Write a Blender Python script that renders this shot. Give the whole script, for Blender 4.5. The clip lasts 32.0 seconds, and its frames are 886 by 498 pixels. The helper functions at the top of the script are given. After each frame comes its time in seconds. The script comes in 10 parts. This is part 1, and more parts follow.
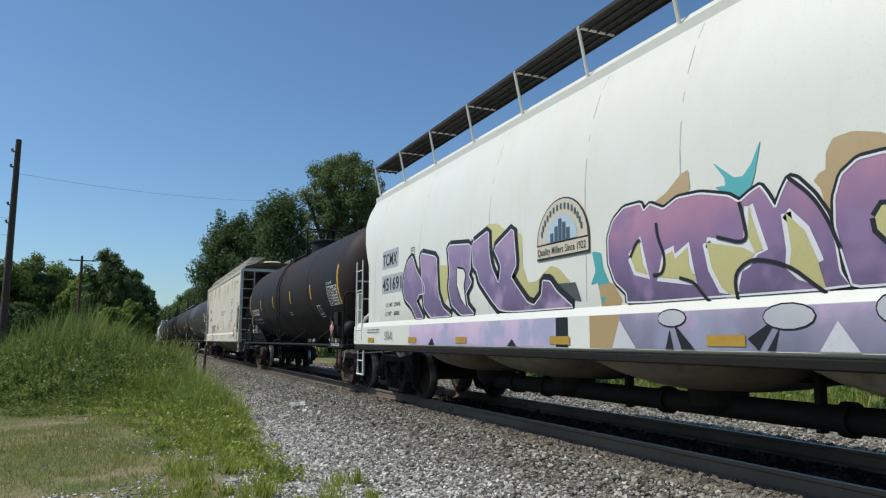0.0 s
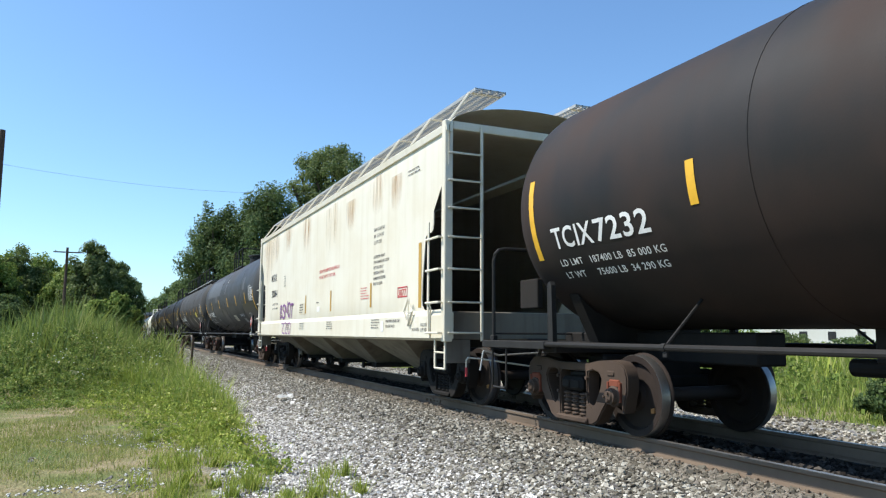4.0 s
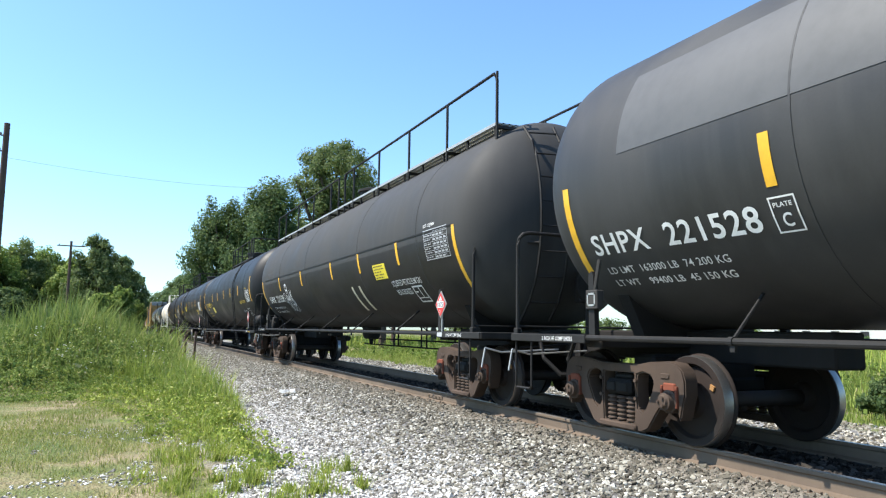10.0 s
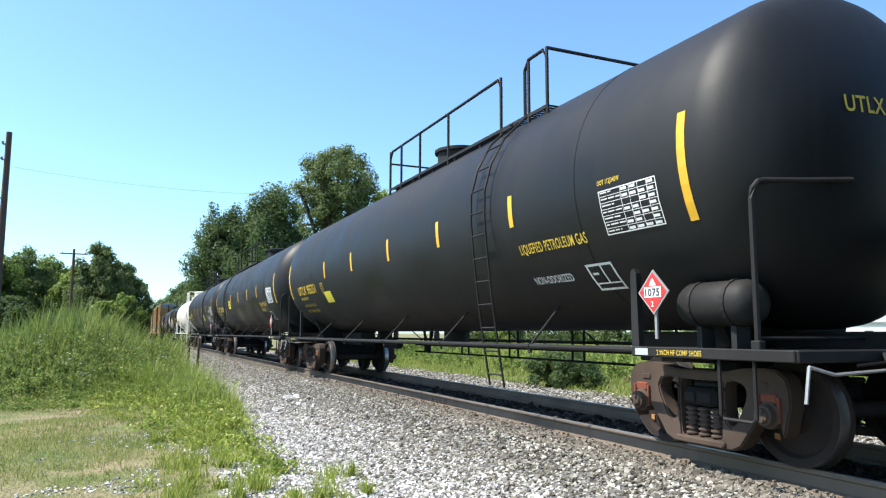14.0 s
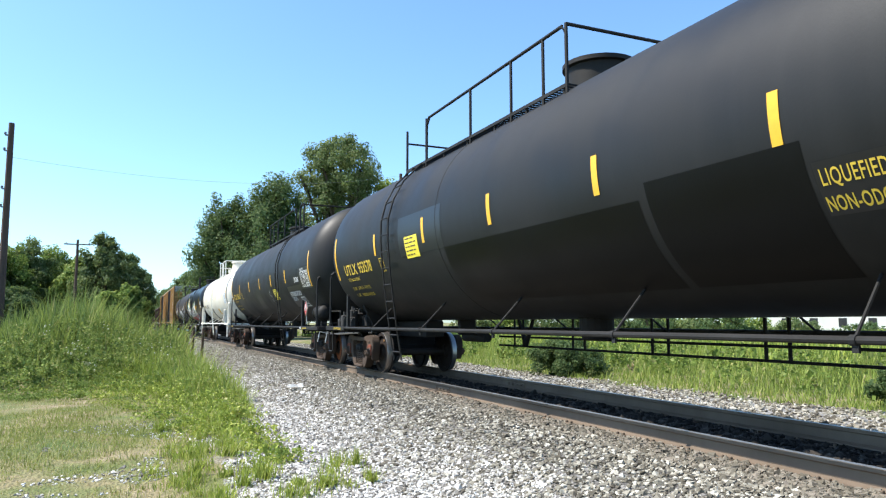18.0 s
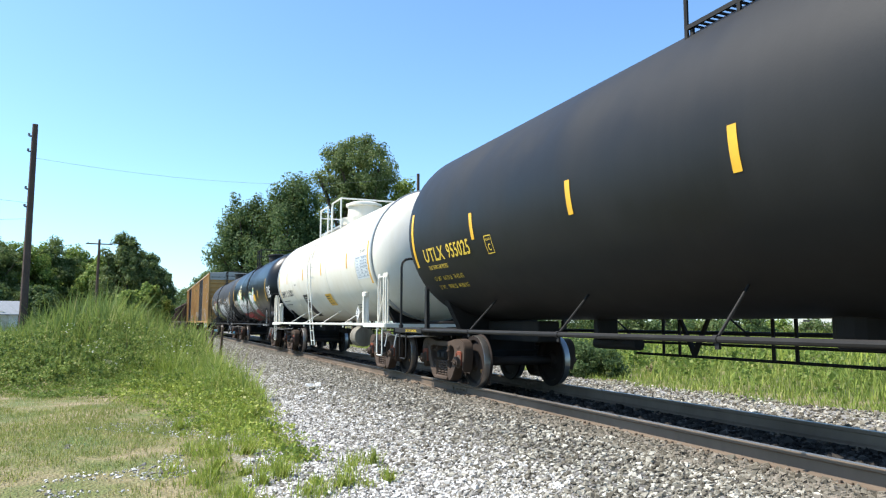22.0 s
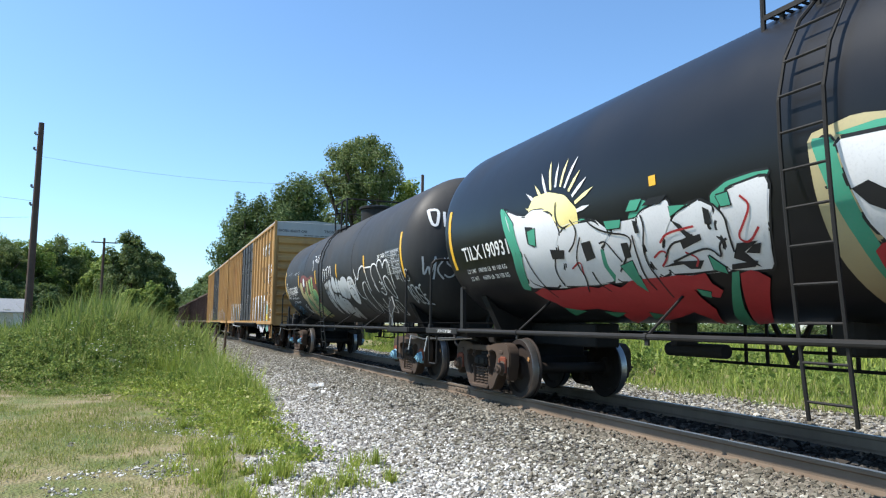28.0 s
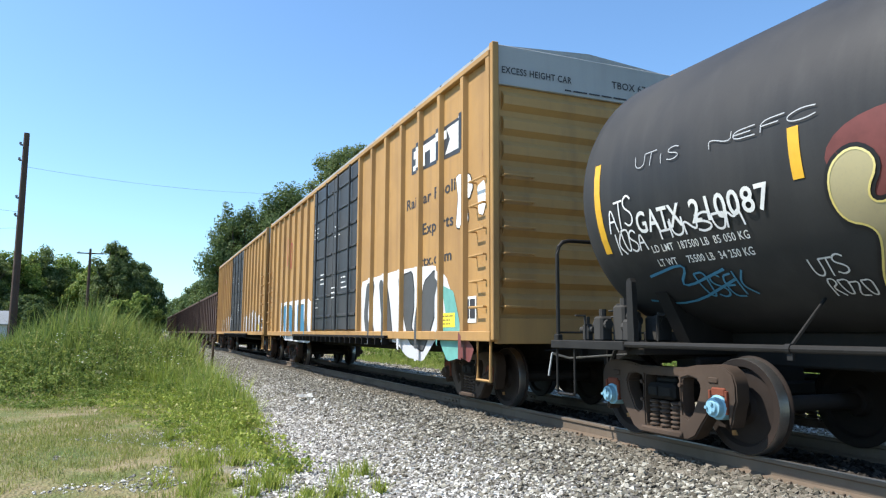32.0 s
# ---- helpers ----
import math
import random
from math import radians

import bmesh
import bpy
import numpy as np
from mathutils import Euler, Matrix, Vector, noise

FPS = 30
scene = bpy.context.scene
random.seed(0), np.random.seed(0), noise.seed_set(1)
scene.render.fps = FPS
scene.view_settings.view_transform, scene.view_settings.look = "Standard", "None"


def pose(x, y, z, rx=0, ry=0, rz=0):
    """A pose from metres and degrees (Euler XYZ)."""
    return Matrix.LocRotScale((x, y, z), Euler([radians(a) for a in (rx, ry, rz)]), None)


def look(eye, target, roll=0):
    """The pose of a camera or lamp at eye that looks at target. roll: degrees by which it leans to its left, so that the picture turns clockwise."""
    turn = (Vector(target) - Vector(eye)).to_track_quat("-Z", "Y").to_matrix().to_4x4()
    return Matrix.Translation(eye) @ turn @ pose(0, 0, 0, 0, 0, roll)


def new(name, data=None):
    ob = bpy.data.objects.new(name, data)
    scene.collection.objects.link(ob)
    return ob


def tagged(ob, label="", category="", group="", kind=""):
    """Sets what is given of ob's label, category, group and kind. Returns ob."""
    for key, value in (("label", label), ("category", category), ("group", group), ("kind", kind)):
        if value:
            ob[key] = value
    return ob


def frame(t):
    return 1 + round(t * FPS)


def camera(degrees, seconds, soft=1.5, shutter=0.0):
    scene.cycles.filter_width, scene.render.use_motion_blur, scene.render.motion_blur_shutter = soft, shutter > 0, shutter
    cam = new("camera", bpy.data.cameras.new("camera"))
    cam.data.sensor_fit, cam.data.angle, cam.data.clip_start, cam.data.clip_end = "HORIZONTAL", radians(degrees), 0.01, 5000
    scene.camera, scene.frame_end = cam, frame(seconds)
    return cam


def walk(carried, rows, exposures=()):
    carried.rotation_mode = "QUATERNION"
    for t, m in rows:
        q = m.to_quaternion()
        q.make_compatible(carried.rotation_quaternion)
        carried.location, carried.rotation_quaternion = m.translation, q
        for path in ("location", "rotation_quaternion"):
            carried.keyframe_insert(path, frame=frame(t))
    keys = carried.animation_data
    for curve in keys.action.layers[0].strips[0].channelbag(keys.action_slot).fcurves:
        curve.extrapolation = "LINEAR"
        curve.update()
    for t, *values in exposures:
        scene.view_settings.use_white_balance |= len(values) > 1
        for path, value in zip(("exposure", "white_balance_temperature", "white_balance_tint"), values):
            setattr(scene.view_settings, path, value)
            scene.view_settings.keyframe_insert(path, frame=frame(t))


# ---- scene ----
cam = camera(64.1, 32.0, soft=1.2)
EYE_Z = 1.09          # camera height above the rail heads, which are z = 0
walk(cam, [(t, pose(0, 0, EYE_Z, 90 + up, 0, -yaw) @ pose(0, 0, 0, 0, 0, lean)) for t, yaw, up, lean in (
    (0.0, 23.49, 7.41, 0.32), (0.5, 23.39, 7.17, -0.09), (1.0, 23.62, 7.01, 0.10), (1.5, 23.65, 6.78, -0.18), (2.0, 23.53, 6.50, -0.52),
    (2.5, 23.81, 6.41, -0.31), (4.5, 24.42, 6.89, 0.48), (5.0, 24.30, 6.87, 0.66), (5.5, 24.35, 7.08, 0.86), (6.0, 24.48, 7.52, 0.90),
    (6.5, 24.19, 7.42, 0.82), (7.0, 24.09, 7.38, 0.91), (7.5, 24.17, 7.58, 0.93), (8.0, 24.47, 7.52, 0.95), (8.5, 24.43, 7.20, 0.91),
    (9.0, 24.39, 6.88, 0.83), (9.5, 24.37, 6.51, 0.81), (10.0, 24.19, 6.53, 0.81), (10.5, 24.23, 6.53, 0.64), (11.0, 24.27, 6.53, 0.75),
    (11.5, 24.31, 6.66, 0.60), (12.0, 24.19, 6.86, 0.61), (12.5, 24.19, 6.84, 0.72), (13.0, 24.11, 6.86, 0.56), (13.5, 24.05, 6.99, 0.48),
    (14.0, 24.01, 6.83, 0.19), (14.5, 24.06, 6.22, -0.51), (16.5, 23.94, 5.91, 0.01), (17.0, 23.94, 5.98, 0.00), (17.5, 23.76, 5.84, 0.11),
    (18.0, 23.77, 5.94, -0.03), (18.5, 24.06, 5.80, -0.05), (19.0, 24.11, 6.00, 0.11), (19.5, 23.87, 6.12, 0.01), (20.0, 23.77, 6.35, -0.09),
    (20.5, 23.63, 6.66, -0.18), (21.0, 23.47, 6.60, -0.30), (21.5, 23.21, 6.23, -0.37), (22.0, 22.36, 5.94, 0.20), (22.5, 21.70, 5.71, 0.06),
    (23.0, 21.49, 5.57, 0.12), (23.5, 21.32, 5.37, 0.23), (24.0, 21.42, 4.99, 0.31), (24.5, 21.79, 4.73, -0.04), (25.0, 22.34, 5.09, -0.35),
    (25.5, 22.50, 5.83, 0.22), (27.5, 21.98, 6.21, 0.34), (28.0, 22.04, 6.03, 0.66), (28.5, 22.45, 6.18, 0.71), (29.0, 22.72, 6.48, 0.42),
    (29.5, 22.80, 6.93, 0.45), (30.0, 23.14, 7.26, 0.23), (30.5, 23.31, 7.25, -0.21), (31.0, 23.26, 7.13, -0.10), (31.5, 23.16, 6.95, 0.02),
    (32.0, 22.95, 6.78, 0.28))],
    exposures=[(0,-0.2),(1,-0.02),(2,0.65),(2.5,0.7),(4.5,0.55),(5,0.3),(6,-0.05),(7,0.2),(8,0.85),(9,1.05),(13,1.1),(21,1.1),(22,1.0),(23,0.7),(24,0.25),(25,0.25),(27.5,0.7),(29,0.8),(32,0.8)])

# ---- daylight ----
SUN = Vector((-0.55, 0.19, 0.82)).normalized()   # towards the sun
world = bpy.data.worlds.new("sky")
scene.world = world
world.use_nodes = True
wn = world.node_tree.nodes
sky = wn.new("ShaderNodeTexSky")
sky.sky_type, sky.sun_disc = "NISHITA", False
sky.sun_elevation = math.asin(SUN.z)
sky.sun_rotation = math.atan2(SUN.x, SUN.y)
sky.altitude, sky.air_density, sky.dust_density, sky.ozone_density = 100, 1.0, 0.7, 1.6
hue = wn.new("ShaderNodeMix")
hue.data_type, hue.blend_type = "RGBA", "MULTIPLY"
hue.inputs[0].default_value = 1.0
hue.inputs[7].default_value = (0.75, 0.97, 1.12, 1)      # a clear, slightly cyan summer sky
world.node_tree.links.new(sky.outputs[0], hue.inputs[6])
world.node_tree.links.new(hue.outputs[2], wn["Background"].inputs[0])
wn["Background"].inputs[1].default_value = 0.125
sun_data = bpy.data.lights.new("sun", "SUN")
sun_data.energy, sun_data.angle, sun_data.color = 4.2, radians(0.53), (1.0, 0.95, 0.87)
sun = new("sun", sun_data)
sun.matrix_world = look(SUN * 60, (0, 0, 0))
scene.view_settings.exposure = 0.0


# ---- materials ----
def nodes_of(name):
    m = bpy.data.materials.new(name)
    m.use_nodes = True
    return m, m.node_tree.nodes, m.node_tree.links


def noise_node(n, l, scale, detail=4.0, stretch=None, coord="Object", rough=0.55):
    tc = n.new("ShaderNodeTexCoord")
    mp = n.new("ShaderNodeMapping")
    if stretch:
        mp.inputs["Scale"].default_value = stretch
    tx = n.new("ShaderNodeTexNoise")
    tx.inputs["Scale"].default_value, tx.inputs["Detail"].default_value = scale, detail
    tx.inputs["Roughness"].default_value = rough
    l.new(tc.outputs[coord], mp.inputs[0])
    l.new(mp.outputs[0], tx.inputs[0])
    return tx.outputs[0]


def ramp(n, l, fac, stops):
    r = n.new("ShaderNodeValToRGB")
    e = r.color_ramp.elements
    while len(e) < len(stops):
        e.new(0.5)
    for el, (p, c) in zip(e, stops):
        el.position = p
        el.color = (*c, 1) if len(c) == 3 else c
    l.new(fac, r.inputs[0])
    return r.outputs[0]


def mix(n, l, fac, a, b):
    m = n.new("ShaderNodeMix")
    m.data_type = "RGBA"
    for sock, v in ((m.inputs[0], fac), (m.inputs[6], a), (m.inputs[7], b)):
        if isinstance(v, (int, float)):
            sock.default_value = v
        elif isinstance(v, tuple):
            sock.default_value = (*v, 1)
        else:
            l.new(v, sock)
    return m.outputs[2]


def bump(n, l, height, strength, distance, bsdf):
    b = n.new("ShaderNodeBump")
    b.inputs["Strength"].default_value, b.inputs["Distance"].default_value = strength, distance
    l.new(height, b.inputs["Height"])
    l.new(b.outputs[0], bsdf.inputs["Normal"])


def paint(name, base, dirt, rough=0.5, metal=0.0, dirt_amount=0.5, streaks=0.35, grain=40.0, spots=None, wave=0.0, spec=0.5):
    """Weathered paint: broad fading, vertical streaks, fine grain, and spots of rust where spots is a colour."""
    m, n, l = nodes_of(name)
    b = n["Principled BSDF"]
    broad = noise_node(n, l, 0.55, 5)
    col = mix(n, l, ramp(n, l, broad, ((0.42, (0, 0, 0)), (0.72, (dirt_amount,) * 3))), base, dirt)
    st = noise_node(n, l, 1.0, 4, (5.0, 5.0, 0.35))
    col = mix(n, l, ramp(n, l, st, ((0.48, (0, 0, 0)), (0.75, (streaks,) * 3))), col, dirt)
    fine = noise_node(n, l, grain, 3)
    col = mix(n, l, ramp(n, l, fine, ((0.55, (0, 0, 0)), (0.8, (0.22,) * 3))), col, tuple(c * 0.6 for c in base))
    if spots:
        sp = noise_node(n, l, 2.2, 6, (3.0, 3.0, 0.5), rough=0.7)
        col = mix(n, l, ramp(n, l, sp, ((0.66, (0, 0, 0)), (0.74, (0.85,) * 3))), col, spots)
    l.new(col, b.inputs["Base Color"])
    l.new(ramp(n, l, broad, ((0.3, (rough * 0.8,) * 3), (0.75, (min(1, rough * 1.25),) * 3))), b.inputs["Roughness"])
    b.inputs["Metallic"].default_value = metal
    b.inputs["Specular IOR Level"].default_value = spec
    if wave:
        bump(n, l, noise_node(n, l, 1.4, 2, (1, 1, 0.4)), 0.6, wave, b)
    else:
        bump(n, l, fine, 0.15, 0.004, b)
    return m


def plain(name, base, rough=0.6, metal=0.0, grain=30.0, amount=0.3, bump_d=0.002, spec=0.4):
    m, n, l = nodes_of(name)
    b = n["Principled BSDF"]
    a = noise_node(n, l, grain, 4)
    c = noise_node(n, l, grain * 0.08, 3)
    col = mix(n, l, ramp(n, l, a, ((0.4, (0, 0, 0)), (0.7, (amount,) * 3))), base, tuple(x * 0.55 for x in base))
    col = mix(n, l, ramp(n, l, c, ((0.45, (0, 0, 0)), (0.7, (amount,) * 3))), col, tuple(min(1, x * 1.35 + 0.01) for x in base))
    l.new(col, b.inputs["Base Color"])
    b.inputs["Roughness"].default_value, b.inputs["Metallic"].default_value = rough, metal
    b.inputs["Specular IOR Level"].default_value = spec
    bump(n, l, a, 0.3, bump_d, b)
    return m


def island(name, stops, rough=0.9, trans=0.0, coord_scale=0.0):
    """Varied from piece to piece of a joined mesh."""
    m, n, l = nodes_of(name)
    b = n["Principled BSDF"]
    g = n.new("ShaderNodeNewGeometry")
    col = ramp(n, l, g.outputs["Random Per Island"], stops)
    if coord_scale:
        big = noise_node(n, l, coord_scale, 3)
        col = mix(n, l, ramp(n, l, big, ((0.35, (0, 0, 0)), (0.7, (0.55,) * 3))), col, stops[0][1])
    l.new(col, b.inputs["Base Color"])
    b.inputs["Roughness"].default_value = rough
    b.inputs["Specular IOR Level"].default_value = 0.12
    if trans:
        t = n.new("ShaderNodeBsdfTranslucent")
        l.new(mix(n, l, 0.25, col, (0.30, 0.36, 0.08)), t.inputs[0])
        ms = n.new("ShaderNodeMixShader")
        ms.inputs[0].default_value = trans
        l.new(b.outputs[0], ms.inputs[1])
        l.new(t.outputs[0], ms.inputs[2])
        l.new(ms.outputs[0], n["Material Output"].inputs[0])
    return m


M_TANK_BROWN = paint("black_tank_paint_browned", (0.011, 0.0095, 0.0085), (0.050, 0.027, 0.019), 0.66, dirt_amount=0.65, streaks=0.12, spec=0.3)
M_TANK_LOWER = paint("worn_black_brown_jacket_paint", (0.014, 0.0118, 0.0105), (0.034, 0.025, 0.020), 0.6, dirt_amount=0.4, streaks=0.2, spec=0.33)
M_TANK_GREY = paint("grey_black_tank_paint", (0.022, 0.0217, 0.0213), (0.052, 0.0505, 0.048), 0.58, dirt_amount=0.7, streaks=0.4, spec=0.45)
M_TANK_DUSTY = paint("dust_greyed_jacket_paint", (0.036, 0.0352, 0.034), (0.062, 0.060, 0.057), 0.72, dirt_amount=0.6, streaks=0.35, spec=0.3)
M_TANK_DARK = paint("dull_black_tank_paint", (0.0075, 0.0075, 0.0074), (0.0185, 0.0183, 0.0178), 0.55, dirt_amount=0.6, streaks=0.3, spec=0.30)
M_TANK_GLOSS = paint("glossy_black_tank_paint", (0.007, 0.0075, 0.009), (0.013, 0.0135, 0.015), 0.34, dirt_amount=0.4, streaks=0.15, wave=0.004, spec=0.26)
M_TANK_OLD = paint("old_grey_tank_paint", (0.022, 0.022, 0.023), (0.048, 0.047, 0.046), 0.6, dirt_amount=0.7, streaks=0.45, spec=0.3)
M_TANK_WHITE = paint("cream_white_tank_paint", (0.68, 0.65, 0.57), (0.55, 0.46, 0.28), 0.48, dirt_amount=0.35, streaks=0.25, spec=0.4)
M_HOPPER_WHITE = paint("white_hopper_paint", (0.73, 0.725, 0.655), (0.60, 0.575, 0.47), 0.48, dirt_amount=0.35, streaks=0.2, spec=0.4)
M_HOPPER_CREAM = paint("weathered_cream_hopper_paint", (0.66, 0.62, 0.51), (0.52, 0.45, 0.31), 0.55, dirt_amount=0.5, streaks=0.4)
M_VALVE = paint("dusty_iron_and_board_shade", (0.055, 0.053, 0.050), (0.03, 0.027, 0.024), 0.8, dirt_amount=0.7, spec=0.2)
M_UNDER = paint("grimy_shaded_underframe", (0.012, 0.011, 0.010), (0.028, 0.023, 0.019), 0.85, dirt_amount=0.7, spec=0.2)
M_HOPPER_CHUTE = paint("grimy_chute_dark_end_sill", (0.19, 0.172, 0.135), (0.075, 0.057, 0.041), 0.8, dirt_amount=0.9, streaks=0.7, spots=(0.10, 0.045, 0.02))
M_TRUCK = paint("rusty_cast_steel", (0.085, 0.058, 0.042), (0.016, 0.012, 0.010), 0.88, dirt_amount=0.85, grain=25, spec=0.25)
M_REDRUST = paint("red_rusty_steel", (0.20, 0.060, 0.035), (0.07, 0.035, 0.025), 0.9, dirt_amount=0.8, grain=25, spec=0.15)
M_CAPBLUE = plain("pale_blue_overspray", (0.22, 0.42, 0.52), 0.6, 0, 18, 0.4)
M_WHEEL = paint("dark_wheel_steel", (0.016, 0.012, 0.010), (0.040, 0.023, 0.016), 0.75, dirt_amount=0.6, grain=20, spec=0.3)
M_TREAD = plain("polished_tread_steel", (0.30, 0.29, 0.28), 0.35, 0.9, 60, 0.3)
M_BOXCAR = paint("faded_yellow_boxcar_paint", (0.43, 0.245, 0.085), (0.25, 0.145, 0.068), 0.68, dirt_amount=0.7, streaks=0.5, spots=(0.20, 0.09, 0.035), spec=0.3)
M_BOXDARK = paint("black_boxcar_door_paint", (0.028, 0.028, 0.030), (0.07, 0.065, 0.06), 0.55, dirt_amount=0.6)
M_BOXGREY = paint("galvanised_roof_sheet", (0.36, 0.36, 0.35), (0.25, 0.25, 0.24), 0.7, 0.0, dirt_amount=0.5)
M_BROWN = paint("oxide_brown_car_paint", (0.085, 0.045, 0.032), (0.05, 0.036, 0.03), 0.75, dirt_amount=0.7, streaks=0.5)
M_RUST = plain("rust_stain", (0.33, 0.17, 0.06), 0.8, 0, 14, 0.5)
M_BLACK = plain("black_steel_paint", (0.019, 0.0175, 0.016), 0.62, 0, 30, 0.4, spec=0.22)
M_GRATE = plain("galvanised_grating", (0.40, 0.40, 0.38), 0.5, 0.5, 40)
M_YELLOW = plain("amber_reflective_tape", (0.72, 0.40, 0.03), 0.45, 0, 12, 0.25)
M_TAPE_OLD = plain("dulled_amber_tape", (0.42, 0.25, 0.035), 0.5, 0, 12, 0.3)
M_YELLOWTXT = plain("yellow_stencil_paint", (0.66, 0.46, 0.05), 0.6, 0, 18, 0.3)
M_WHITETXT = plain("white_stencil_paint", (0.72, 0.72, 0.70), 0.6, 0, 18, 0.3)
M_BLACKTXT = plain("black_stencil_paint", (0.035, 0.035, 0.04), 0.6, 0, 18, 0.3)
M_REDTXT = plain("red_stencil_paint", (0.50, 0.05, 0.06), 0.6, 0, 18, 0.3)
M_DECALYEL = plain("yellow_sticker", (0.82, 0.66, 0.06), 0.4, 0, 12, 0.15)
M_CREAMSTK = plain("cream_sticker", (0.58, 0.52, 0.39), 0.5, 0, 12, 0.15)
M_GREYPATCH = plain("grey_primer_patch", (0.075, 0.075, 0.075), 0.55, 0, 8, 0.3)
M_DARKPATCH = plain("black_paint_patch", (0.012, 0.012, 0.013), 0.4, 0, 8, 0.2)
M_REPAINT = paint("fresh_black_repaint", (0.0030, 0.0031, 0.0030), (0.005, 0.0051, 0.005), 0.42, dirt_amount=0.2, streaks=0.15, spec=0.16)
M_BRACE = plain("grimy_black_brace_paint", (0.010, 0.0095, 0.009), 0.75, 0, 30)
M_RAIL_SIDE = paint("rusty_rail_web", (0.165, 0.124, 0.090), (0.085, 0.064, 0.047), 0.95, dirt_amount=0.7, grain=25, spec=0.2)
M_RAIL_TOP = plain("worn_rail_head", (0.26, 0.24, 0.22), 0.42, 0.7, 50, 0.3)
M_TIE = plain("creosoted_wood", (0.022, 0.017, 0.014), 0.9, 0, 18, 0.6, 0.01)
M_POLE = plain("weathered_pole_wood", (0.085, 0.055, 0.042), 0.9, 0, 10, 0.5, 0.01)
M_BARK = plain("bark", (0.075, 0.058, 0.044), 0.95, 0, 6, 0.5, 0.02)
M_WIRE = plain("weathered_wire", (0.16, 0.17, 0.18), 0.6)


# ---- mesh helpers ----
def part(name, bm, material, parent, label="", smooth=False):
    """Links a bmesh as one mesh object under a thing or part."""
    me = bpy.data.meshes.new(name)
    bm.to_mesh(me)
    bm.free()
    return part_of(name, me, material, parent, label, smooth)


def part_of(name, me, material, parent, label="", smooth=False, m=None):
    if material is not None:
        me.materials.clear()
        me.materials.append(material)
    if smooth:
        me.polygons.foreach_set("use_smooth", [True] * len(me.polygons))
        try:
            me.set_sharp_from_angle(angle=radians(38))
        except AttributeError:
            pass
    ob = new(name, me)
    ob.parent = parent
    if m is not None:
        ob.matrix_basis = m
    if label:
        ob["label"] = label
    return ob


def share(name, me, parent, m, label=""):
    ob = new(name, me)
    ob.parent, ob.matrix_basis = parent, m
    if label:
        ob["label"] = label
    return ob


def box(bm, x0, x1, y0, y1, z0, z1, bev=0.0):
    r = bmesh.ops.create_cube(bm, size=1.0, matrix=Matrix.Translation(((x0 + x1) / 2, (y0 + y1) / 2, (z0 + z1) / 2)) @ Matrix.Diagonal((x1 - x0, y1 - y0, z1 - z0, 1)))
    if bev:
        es = list({e for v in r["verts"] for e in v.link_edges})
        bmesh.ops.bevel(bm, geom=es, offset=bev, segments=1, affect="EDGES")


def rod(bm, pts, r, seg=8, closed_ends=True):
    """A round bar through the points, mitred at the bends."""
    pts = [Vector(p) for p in pts]
    rings = []
    for i, p in enumerate(pts):
        a = (p - pts[i - 1]).normalized() if i else None
        b = (pts[i + 1] - p).normalized() if i < len(pts) - 1 else None
        d = ((a or b) + (b or a)).normalized()
        s = Vector((0, 0, 1)) if abs(d.z) < 0.9 else Vector((0, 1, 0))
        u = d.cross(s).normalized()
        w = d.cross(u)
        k = 1.0 / max(0.5, d.dot(a or b))
        rings.append([bm.verts.new(p + (u * math.cos(2 * math.pi * j / seg) + w * math.sin(2 * math.pi * j / seg)) * r * (k if i not in (0, len(pts) - 1) else 1)) for j in range(seg)])
    for q, s in zip(rings, rings[1:]):
        for j in range(seg):
            bm.faces.new((q[j], q[(j + 1) % seg], s[(j + 1) % seg], s[j]))
    if closed_ends:
        bm.faces.new(rings[0][::-1])
        bm.faces.new(rings[-1])


def cyl(bm, a, b, r, seg=16):
    rod(bm, (a, b), r, seg)


def lathe(bm, profile, axis="Y", centre=(0, 0, 0), seg=48, caps=True):
    """Turns (along, radius) round an axis."""
    rings = []
    for s, r in profile:
        ring = []
        for j in range(seg):
            a = 2 * math.pi * j / seg
            c, d = r * math.cos(a), r * math.sin(a)
            v = {"Y": (c, s, d), "X": (s, c, d), "Z": (c, d, s)}[axis]
            ring.append(bm.verts.new(Vector(v) + Vector(centre)))
        rings.append(ring)
    for q, s in zip(rings, rings[1:]):
        for j in range(seg):
            bm.faces.new((q[j], q[(j + 1) % seg], s[(j + 1) % seg], s[j]))
    if caps:
        bm.faces.new(rings[0])
        bm.faces.new(rings[-1])
    bmesh.ops.recalc_face_normals(bm, faces=bm.faces[:])


def extrude_poly(bm, pts, axis, a, b):
    """A flat outline (two coordinates) given thickness from a to b along an axis."""
    def at(p, s):
        return {"X": (s, p[0], p[1]), "Y": (p[0], s, p[1]), "Z": (p[0], p[1], s)}[axis]
    v0 = [bm.verts.new(at(p, a)) for p in pts]
    v1 = [bm.verts.new(at(p, b)) for p in pts]
    bm.faces.new(v0)
    bm.faces.new(v1[::-1])
    n = len(pts)
    for i in range(n):
        bm.faces.new((v0[i], v1[i], v1[(i + 1) % n], v0[(i + 1) % n]))
    bmesh.ops.recalc_face_normals(bm, faces=bm.faces[:])


# surfaces of the cars on which writing lies: u runs towards the camera's end of the car, v upwards from the axle line
def on_tank(radius, zc):
    def f(y, z, off):
        a = (z - zc) / radius
        return Vector((-(radius + off) * math.cos(a), y, zc + (radius + off) * math.sin(a)))
    return f


